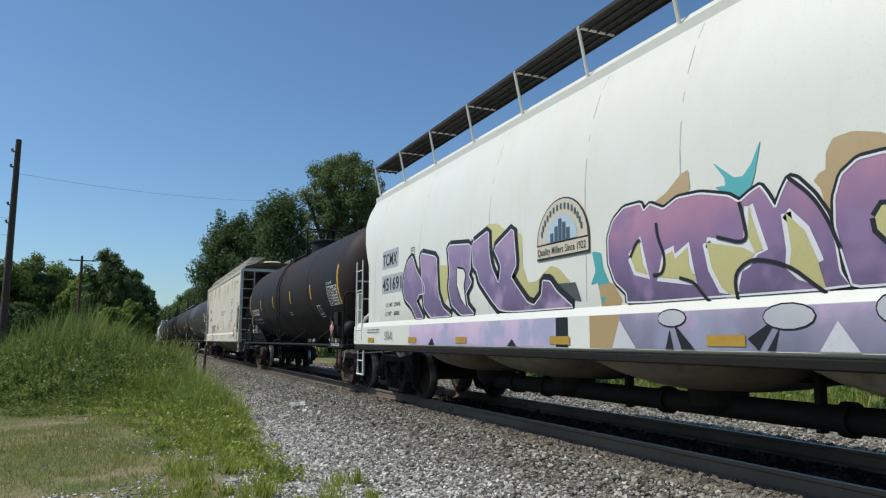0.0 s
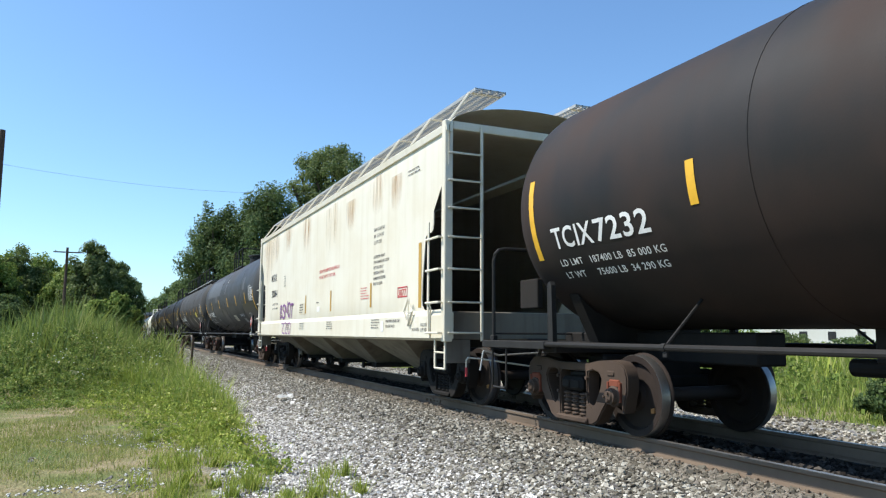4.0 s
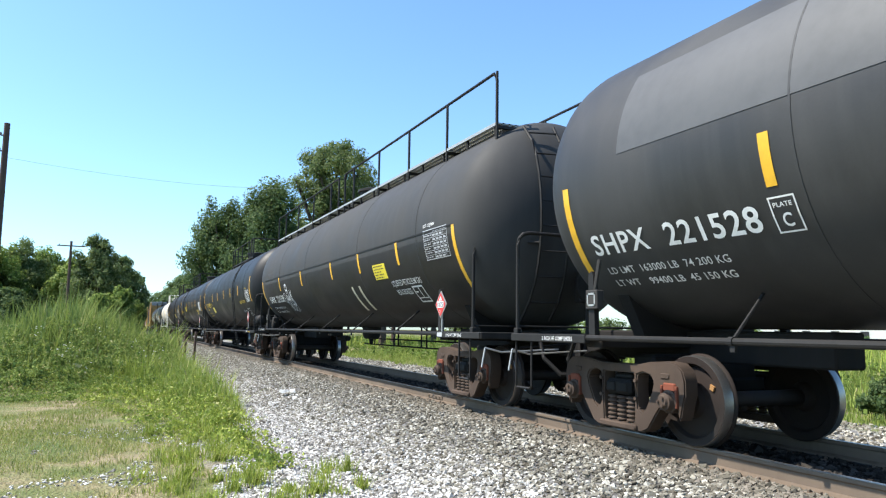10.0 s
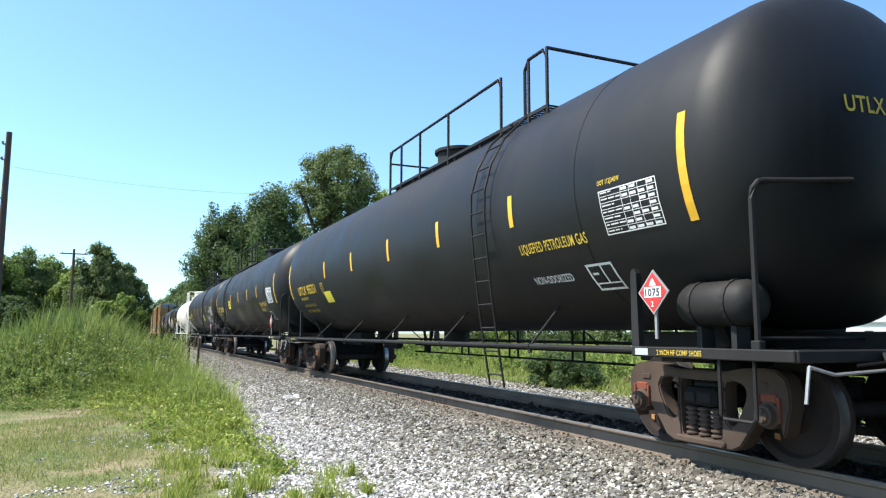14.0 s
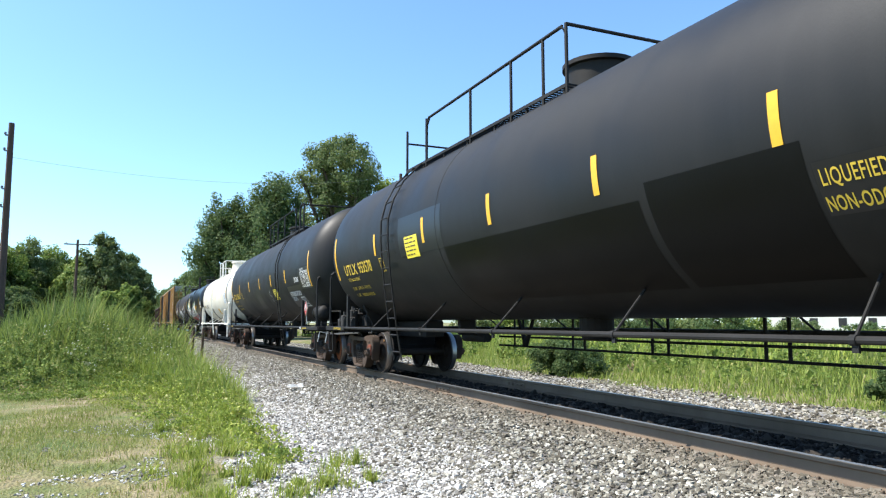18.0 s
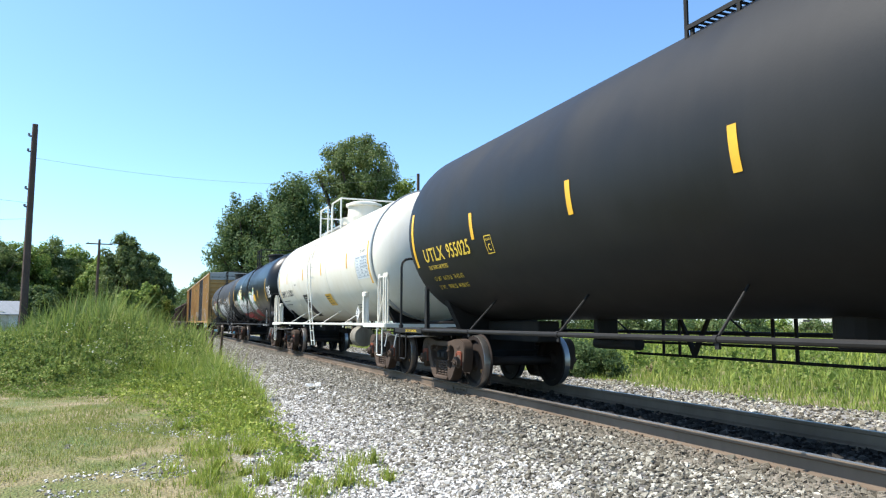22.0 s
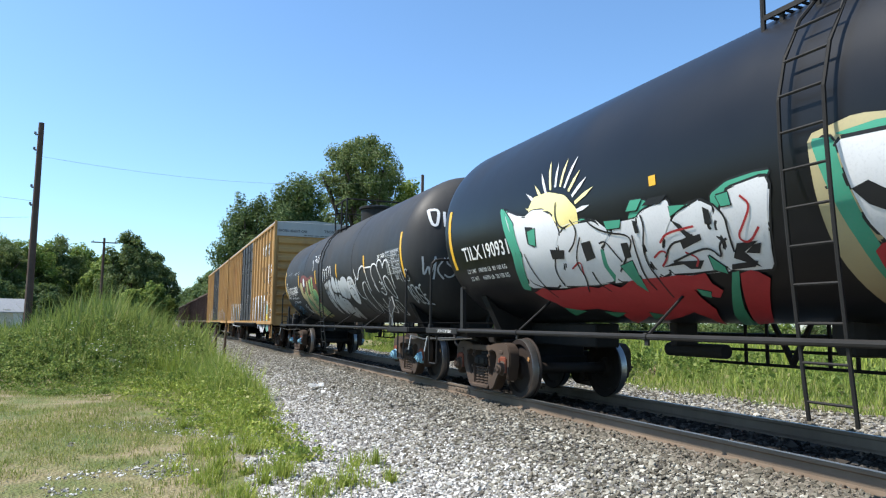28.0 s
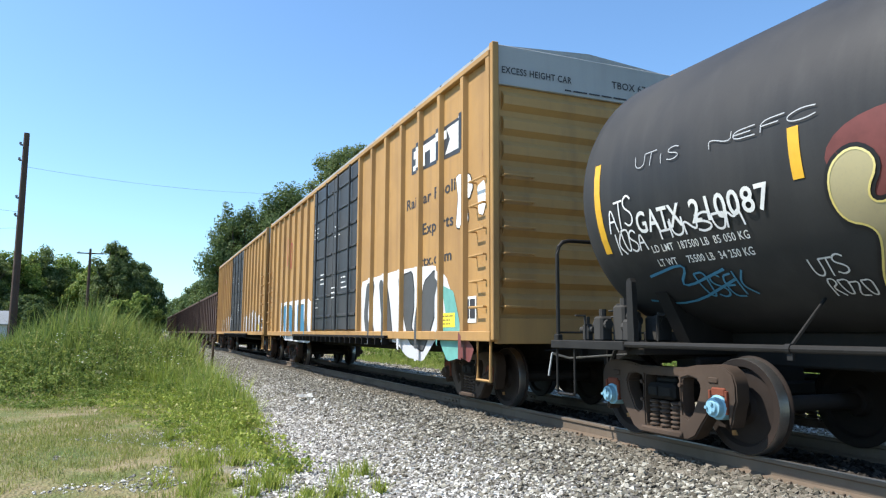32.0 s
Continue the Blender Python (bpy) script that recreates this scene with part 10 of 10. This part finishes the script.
painted(C11, TANK11, G_SILVER, ((-0.52, 1.76), (-0.73, 1.87), (-0.85, 1.81), (-0.89, 1.64), (-0.7, 1.28), (-0.48, 1.09), (-0.34, 1.14), (-0.32, 1.44)), G_BLACK, 0.06, off=0.014)
painted(C11, TANK11, G_SILVER, ((-0.93, 1.76), (-1.12, 1.84), (-1.25, 1.78), (-1.26, 1.54), (-1.13, 1.25), (-0.83, 0.92), (-0.71, 1.03), (-0.76, 1.4)), G_BLACK, 0.06, off=0.016)
painted(C11, TANK11, G_SILVER, ((-1.7, 2.21), (-2.02, 2.3), (-2.35, 2.21), (-2.34, 1.94), (-2.14, 1.72), (-1.84, 1.62), (-1.55, 1.78), (-1.52, 1.99)), G_BLACK, 0.06)
painted(C11, TANK11, G_SILVER, ((-1.02, 1.69), (-1.44, 1.71), (-1.74, 1.53), (-1.35, 1.1), (-0.85, 0.84), (-0.71, 1.03), (-0.9, 1.4)), G_BLACK, 0.06, off=0.014)
painted(C11, TANK11, G_SILVER, ((-1.8, 1.44), (-1.83, 1.27), (-1.46, 0.86), (-1.03, 0.74), (-1.38, 1.18)), G_BLACK, 0.05, off=0.012)
painted(C11, TANK11, G_SILVERWHITE, ((-2.4, 2.19), (-2.71, 2.27), (-3, 2.15), (-2.99, 1.87), (-2.8, 1.56), (-2.48, 1.43), (-2.29, 1.6), (-2.26, 1.86)), G_BLACK, 0.03)
sprayed(C11, TANK11, G_BLACK, 0.022, ((-2.5, 2.14), (-2.64, 2.19), (-2.57, 2.02)), 0.016)
sprayed(C11, TANK11, G_BLACK, 0.022, ((-2.68, 2.15), (-2.82, 2.17), (-2.71, 2.04), (-2.82, 2.04)), 0.016)
sprayed(C11, TANK11, G_BLACK, 0.022, ((-2.44, 1.92), (-2.64, 1.97), (-2.77, 1.89), (-2.71, 1.74)), 0.016)
sprayed(C11, TANK11, G_BLACK, 0.022, ((-2.53, 1.75), (-2.75, 1.77), (-2.62, 1.58)), 0.016)
sprayed(C11, TANK11, G_BLACK, 0.022, ((-2.85, 2.1), (-2.91, 1.95)), 0.016)
sprayed(C11, TANK11, G_WHITE, 0.034, ((-3.26, 2.19), (-3.03, 1.94), (-3.13, 1.66), (-3.41, 1.6)), 0.016)
sprayed(C11, TANK11, G_WHITE, 0.034, ((-3.88, 2.04), (-3.71, 2), (-3.51, 1.74), (-3.51, 1.43), (-3.56, 1.13), (-3.77, 1.1), (-4.03, 1.39), (-4.01, 1.7), (-4.07, 1.94), (-3.94, 2.06)), 0.016)
sprayed(C11, TANK11, G_WHITE, 0.034, ((-3.21, 2.39), (-3.28, 2.18), (-3.44, 2.1), (-3.71, 2.37), (-4.08, 2.44), (-4.2, 2.25), (-4.2, 2.01), (-4.18, 1.8)), 0.016)
sprayed(C11, TANK11, G_WHITE, 0.034, ((-4.2, 2.36), (-4.7, 2.35)), 0.016)
sprayed(C11, TANK11, G_WHITE, 0.034, ((-4.63, 2.18), (-4.7, 2.34), (-4.9, 2.41), (-5.13, 2.37), (-5.2, 2.15), (-5.28, 1.92), (-5.22, 1.7), (-5.03, 1.65), (-4.88, 1.76)), 0.016)
sprayed(C11, TANK11, G_WHITE, 0.034, ((-4.63, 2.18), (-4.68, 1.94), (-4.73, 1.68), (-4.61, 1.95)), 0.016)
sprayed(C11, TANK11, G_WHITE, 0.034, ((-5.14, 2.31), (-5.28, 2.47), (-5.51, 2.43), (-5.57, 2.26)), 0.016)
sprayed(C11, TANK11, G_WHITE, 0.034, ((-5.58, 2.31), (-5.76, 2.43), (-5.99, 2.38), (-6.02, 2.11), (-5.93, 1.78)), 0.016)
sprayed(C11, TANK11, G_WHITE, 0.034, ((-5.43, 2.05), (-5.61, 2.11), (-5.79, 1.97), (-5.77, 1.64), (-5.66, 1.52), (-5.51, 1.66), (-5.39, 1.9), (-5.43, 2.05)), 0.016)
sprayed(C11, TANK11, G_WHITE, 0.034, ((-4.12, 1.46), (-4.09, 1.19), (-4.28, 1.07), (-4.59, 1.31), (-4.67, 1.57)), 0.016)
sprayed(C11, TANK11, G_WHITE, 0.034, ((-4.57, 1.35), (-4.62, 1.06), (-4.98, 1.2), (-5.12, 1.46), (-5.1, 1.59)), 0.016)
sprayed(C11, TANK11, G_WHITE, 0.034, ((-5.16, 1.35), (-5.1, 1.03), (-5.26, 0.97), (-5.56, 1.28), (-5.6, 1.48), (-5.4, 1.5)), 0.016)
sprayed(C11, TANK11, G_WHITE, 0.022, ((-5.03, 1.96), (-5.11, 2.01), (-5.11, 1.89), (-5.21, 1.99), (-5.2, 1.85)), 0.016)
sprayed(C11, TANK11, G_WHITE, 0.022, ((-4.98, 1.82), (-5.12, 1.84), (-5.16, 1.74)), 0.016)
sprayed(C11, TANK11, G_WHITE, 0.022, ((-3.59, 1.5), (-3.61, 1.42), (-3.52, 1.24)), 0.016)
sprayed(C11, TANK11, G_WHITE, 0.022, ((-4.38, 1.41), (-4.35, 1.28), (-4.48, 1.34)), 0.016)
sprayed(C11, TANK11, G_WHITE, 0.022, ((-5.36, 1.44), (-5.3, 1.26), (-5.29, 1.18)), 0.016)
sprayed(C11, TANK11, G_WHITE, 0.03, ((0.22, 2.25), (0.18, 2.49), (0.06, 2.62), (-0.05, 2.57), (-0.03, 2.34)), 0.016)
sprayed(C11, TANK11, G_WHITE, 0.03, ((0.01, 2.27), (-0.12, 2.53), (-0.27, 2.6), (-0.36, 2.53), (-0.33, 2.31)), 0.016)
sprayed(C11, TANK11, G_WHITE, 0.03, ((-0.35, 2.58), (-0.47, 2.65), (-0.59, 2.62), (-0.63, 2.37)), 0.016)
sprayed(C11, TANK11, G_WHITE, 0.03, ((-0.61, 2.47), (-0.72, 2.63), (-0.79, 2.64), (-0.84, 2.47), (-0.84, 2.28)), 0.016)
painted(C11, TANK11, M_PANEL, ((0.19, 2.17), (-0.27, 2.25), (-0.06, 1.48), (0.12, 1.1), (0.26, 1.2), (0.26, 1.58)), name="paint_patch", off=0.005)
sprayed(C11, TANK11, G_BLACK, 0.03, ((0.14, 2.1), (0.21, 1.89)), 0.016)
sprayed(C11, TANK11, G_BLACK, 0.03, ((0.02, 2.14), (0.06, 1.95)), 0.016)
sprayed(C11, TANK11, G_BLACK, 0.03, ((0.18, 2), (0.05, 2.02)), 0.016)
sprayed(C11, TANK11, G_BLACK, 0.03, ((0.02, 1.95), (-0.14, 2.14), (-0.11, 1.96)), 0.016)
sprayed(C11, TANK11, G_BLACK, 0.03, ((0.14, 1.82), (-0.03, 1.86)), 0.016)
sprayed(C11, TANK11, G_BLACK, 0.03, ((0.04, 1.86), (0.11, 1.69)), 0.016)
sprayed(C11, TANK11, G_BLACK, 0.03, ((-0.07, 1.88), (-0.01, 1.71)), 0.016)
sprayed(C11, TANK11, G_BLACK, 0.03, ((0.19, 1.57), (0.02, 1.62), (0.07, 1.49)), 0.016)
sprayed(C11, TANK11, G_BLACK, 0.03, ((0.21, 1.36), (-0.01, 1.42), (0.04, 1.27)), 0.016)
sprayed(C11, TANK11, G_WHITE, 0.03, ((1.73, 3), (1.52, 2.82), (1.56, 2.66)), 0.016)
sprayed(C11, TANK11, G_WHITE, 0.03, ((1.55, 3.1), (1.38, 3.09), (1.38, 2.92), (1.25, 3.02), (1.16, 2.87)), 0.016)
sprayed(C11, TANK11, G_WHITE, 0.03, ((1.09, 3.11), (0.96, 2.82), (0.83, 2.92), (0.88, 3.19)), 0.016)
sprayed(C11, TANK11, G_BLUE, 0.028, ((5.99, 1.61), (5.36, 1.74), (5.71, 1.41), (5, 1.61)), 0.016)
sprayed(C11, TANK11, G_BLUE, 0.028, ((6.25, 1.3), (5.73, 1.2), (4.95, 1.49)), 0.016)
for word, y, z, w, h, t, mt, sd in (("UTIS", 6.5, 2.70, 0.7, 0.13, 0.009, M_PANEL, 96), ("NEFC", 5.4, 2.68, 1.2, 0.09, 0.009, M_PANEL, 130), ("ATS", 7.05, 2.15, 0.45, 0.3, 0.02, G_WHITE, 90), ("KOSA", 7.0, 1.9, 0.5, 0.22, 0.02, G_WHITE, 91),
                                    ("HUNSOM", 6.25, 1.98, 1.15, 0.16, 0.022, G_WHITE, 92), ("OSEK", 6.05, 1.3, 0.65, 0.3, 0.022, G_BLUE, 93), ("UTS", 4.65, 1.45, 0.35, 0.18, 0.016, G_WHITE, 94), ("ROZO", 4.6, 1.22, 0.4, 0.18, 0.016, G_WHITE, 95), 
                                    ("WILS", -6.2, 1.9, 0.8, 0.28, 0.022, M_PANEL, 97), ("BOSE", -6.6, 1.35, 0.8, 0.45, 0.04, M_PANEL, 98)):
    scribble(c, S11, word, y, z, w, h, t, mt, sd)
placard(c, -6.3, 1.42, 1.5, None, 0.30)

head = on_head(-H11[-1] + 0.45, 1.5, 2.6)
across = lambda y, z, off: head(-y, z, off)
scribble(c, across, "OISK", 1.15, 2.95, 0.75, 0.36, 0.05, G_WHITE, 131)
scribble(c, across, "OUT", 0.3, 3.1, 0.7, 0.34, 0.06, G_BLUE, 132)
scribble(c, across, "WKS", 1.25, 1.95, 0.6, 0.4, 0.03, M_PANEL, 133)
scribble(C7, (lambda f: lambda y, z, off: f(-y, z, off))(on_head(-H7[-1] + 0.6, 1.6, 2.74)), "X", 0.25, 3.42, 0.22, 0.28, 0.05, G_WHITE, 134)

# boxcars
RIBS12 = [-9.04 + 0.913 * i for i in range(8)] + [1.8 + 0.913 * i for i in range(9)]
painted(C12, S12, G_WHITE, ((-2.78, 2.18), (-3.59, 2.22), (-5.02, 2.25), (-6.07, 2.23), (-6.98, 2.19), (-7.45, 1.97), (-7.67, 1.69), (-7.57, 1.35), (-7.05, 1), (-6.46, 0.61), (-5.69, 0.67), (-5.07, 0.93), (-2.86, 0.84)), off=0.004, ribs=RIBS12)
painted(C12, S12, M_GREYPATCH, ((-3.2, 2.09), (-3.72, 2.12), (-3.52, 1.43), (-3.82, 0.97), (-3.27, 0.92), (-3.04, 1.44)), G_BLACK, 0.03, off=0.009, ribs=RIBS12)
painted(C12, S12, M_GREYPATCH, ((-4.06, 2.1), (-4.48, 2.13), (-4.71, 1.62), (-4.91, 0.94), (-4.47, 0.95), (-4.19, 1.53)), G_BLACK, 0.03, off=0.009, ribs=RIBS12)
painted(C12, S12, M_GREYPATCH, ((-5.4, 2.12), (-5.93, 2.16), (-6.08, 1.67), (-5.9, 1.18), (-6.19, 0.99), (-6.28, 1.37), (-6.53, 1.94), (-6.98, 2.1), (-7.29, 1.89), (-7.04, 1.45), (-6.68, 0.99), (-6.46, 0.79), (-5.82, 0.94), (-5.52, 1.39)), G_BLACK, 0.03, off=0.009, ribs=RIBS12)
painted(C12, S12, G_AQUA, ((-7.27, 1.85), (-7.74, 1.73), (-7.93, 1.34), (-8.17, 0.75), (-7.51, 0.66), (-7.19, 0.96), (-7.46, 1.35)), name="graffiti_cloud", off=0.006, ribs=RIBS12)
painted(C12, S12, G_MAROON, ((-8.05, 1.13), (-8.48, 0.87), (-8.33, 0.67), (-7.99, 0.74)), name="graffiti_cloud", off=0.008, ribs=RIBS12)
painted(C12, S12, G_WHITE, ((-7.83, 3.5), (-8.33, 3.43), (-8.44, 3.22), (-8.33, 3.08), (-8.21, 3.08), (-8.29, 2.75), (-8.09, 2.65), (-7.84, 2.7), (-7.92, 3.15)), G_BLACK, 0.02, ribs=RIBS12)
painted(C12, S12, G_WHITE, ((-8.59, 3.2), (-8.81, 3.25), (-8.92, 3.01), (-8.78, 2.75), (-8.63, 2.79)), ribs=RIBS12)
painted(C12, S12, G_WHITE, ((6.82, 2.08), (2.1, 2.05), (1.88, 0.79), (6.4, 0.84)), off=0.004, ribs=RIBS12)
painted(C12, S12, G_BLUE, ((6.38, 1.91), (5.79, 1.98), (5.52, 0.97), (6.11, 0.91)), G_BLACK, 0.02, off=0.009, ribs=RIBS12)
painted(C12, S12, G_BLUE, ((5.4, 1.97), (4.46, 1.85), (4.42, 0.98), (5.25, 1.06)), G_BLACK, 0.02, off=0.009, ribs=RIBS12)
painted(C12, S12, G_BLUE, ((3.96, 1.92), (2.98, 1.89), (2.4, 0.91), (3.48, 0.9)), G_BLACK, 0.02, off=0.009, ribs=RIBS12)
for c, sf, hh in ((C12, S12, H12), (C13, S13, H13)):
    SR = sf
    if c is C12:
        painted(c, SR, M_BOXDARK, ((-5.85, 3.92), (-8.2, 3.84), (-8.2, 4.42), (-5.85, 4.40)), name="emblem_ground", off=0.003, ribs=RIBS12)
        for pts in (((-5.95, 4.18), (-5.95, 4.32), (-7.45, 4.34), (-7.45, 4.20)), ((-6.2, 4.2), (-6.5, 4.2), (-6.5, 3.96), (-6.2, 3.96)), ((-6.75, 4.2), (-7.1, 4.2), (-7.1, 3.95), (-6.75, 3.95)),
                    ((-7.45, 4.35), (-7.75, 4.36), (-8.08, 3.92), (-7.75, 3.93)), ((-7.78, 4.36), (-8.1, 4.37), (-7.72, 3.93), (-7.4, 3.94)), ((-5.93, 3.97), (-6.12, 3.97), (-6.12, 4.06), (-5.93, 4.06))):
            painted(c, SR, M_WHITETXT, pts, name="emblem_mark", off=0.006, ribs=RIBS12)
        writing(c, "Railcar Pooling", SR, -5.62, 3.30, 0.20, 2.6, M_BLACKTXT)
        writing(c, "Experts", SR, -6.42, 2.76, 0.20, 1.3, M_BLACKTXT)
        writing(c, "ttx.com", SR, -6.3, 2.22, 0.18, 1.35, M_BLACKTXT)
    if c is C13:
        for y, w, h in ((-7.6, 1.3, 0.75), (-5.9, 1.4, 0.95), (-3.9, 1.5, 0.8), (3.2, 1.6, 0.9), (5.4, 1.5, 0.7)):
            painted(c, SR, G_SILVERWHITE, ((y - w / 2, 1.1), (y - w / 2, 1.1 + h * 0.8), (y - w * 0.2, 1.1 + h), (y + w * 0.3, 1.1 + h * 0.85), (y + w / 2, 1.1 + h * 0.95), (y + w / 2, 1.15)), G_BLACK, 0.03, off=0.004, ribs=RIBS12)
            painted(c, SR, M_GREYPATCH, ((y - w * 0.3, 1.2), (y - w * 0.25, 1.1 + h * 0.7), (y, 1.1 + h * 0.8), (y - w * 0.05, 1.3)), off=0.008, ribs=RIBS12)
    scribble(c, SR, "KKO", 5.9, 3.2, 0.8, 0.9, 0.05, G_RED, 104)
    rect(c, SR, -7.25, -7.8, 1.18, 1.40, M_DECALYEL, "sticker", 0.009)
    small_print(c, SR, -7.3, 1.36, 3, 0.45, 0.035, 0.025, M_BLACKTXT, 105)
    rect(c, SR, -8.1, -8.55, 1.24, 1.62, M_WHITETXT, "label_panel", 0.009)
    rect(c, SR, -8.14, -8.31, 1.30, 1.58, M_BLACKTXT, "label_field", 0.012)
    rect(c, SR, -8.34, -8.51, 1.30, 1.58, M_BLACKTXT, "label_field", 0.012)
    D12 = on_side(1.645)
    for y, z, s in ((1.6, 3.9, 1), (0.8, 2.6, 2), (-0.6, 3.7, 3), (-1.3, 2.4, 4), (-0.4, 2.2, 5), (1.5, 2.0, 6)):
        small_print(c, D12, y, z, 3, 0.55, 0.07, 0.05, M_WHITETXT, 110 + s)
    e = on_end(-hh + 0.55 - 0.05)
    writing(c, "EXCESS HEIGHT CAR", e, -1.48, 4.72, 0.10, 1.15, M_BLACKTXT, end=True)
    writing(c, "TBOX 670508", e, 0.38, 4.76, 0.11, 0.95, M_BLACKTXT, end=True)
    small_print(c, (lambda x, z, off: e(-x, z, off)), 0.45, 4.62, 1, 1.5, 0.05, 0.02, M_BLACKTXT, 120)
RUN = (  # seconds, metres that the train has run towards the camera
    (0.0, -0.00), (0.5, 2.81), (1.0, 5.62), (1.5, 8.51), (2.0, 11.49), (2.5, 14.46), (4.5, 26.34), (5.0, 29.31),
    (5.5, 32.27), (6.0, 35.23), (6.5, 38.17), (7.0, 41.08), (7.5, 43.96), (8.0, 46.86), (8.5, 49.77), (9.0, 52.67),
    (9.5, 55.56), (10.0, 58.45), (10.5, 61.34), (11.0, 64.21), (11.5, 67.07), (12.0, 69.96), (12.5, 72.85), (13.0, 75.75),
    (13.5, 78.65), (14.0, 81.55), (14.5, 84.45), (16.5, 96.00), (17.0, 98.88), (17.5, 101.76), (18.0, 104.63), (18.5, 107.48),
    (19.0, 110.31), (19.5, 113.13), (20.0, 115.94), (20.5, 118.75), (21.0, 121.58), (21.5, 124.41), (22.0, 127.24), (22.5, 130.05),
    (23.0, 132.83), (23.5, 135.60), (24.0, 138.34), (24.5, 141.06), (25.0, 143.76), (25.5, 146.44), (27.5, 156.99), (28.0, 159.58),
    (28.5, 162.15), (29.0, 164.64), (29.5, 167.07), (30.0, 169.55), (30.5, 172.09), (31.0, 174.67), (31.5, 177.24), (32.0, 179.82))


# ---- what moves: the train rolls towards the camera and past it ----
def run_at(t):
    ts = np.array([r[0] for r in RUN])
    ss = np.array([r[1] for r in RUN])
    v = np.gradient(ss, ts)
    i = int(np.clip(np.searchsorted(ts, t) - 1, 0, len(ts) - 2))
    h = ts[i + 1] - ts[i]
    u = (t - ts[i]) / h
    return float((2 * u**3 - 3 * u**2 + 1) * ss[i] + (u**3 - 2 * u**2 + u) * h * v[i] + (3 * u**2 - 2 * u**3) * ss[i + 1] + (u**3 - u**2) * h * v[i + 1])


def motions():
    times = [k / 15 for k in range(481)]
    run = [run_at(t) for t in times]
    for car, mid in MOVING:
        walk(car, [(t, pose(TRACK_X, mid - s, 0)) for t, s in list(zip(times, run))[::5]])
    for w, y in WHEELSETS:
        walk(w, [(t, pose(0, y, WHEEL_R, math.degrees(s / WHEEL_R))) for t, s in zip(times, run)])


motions()
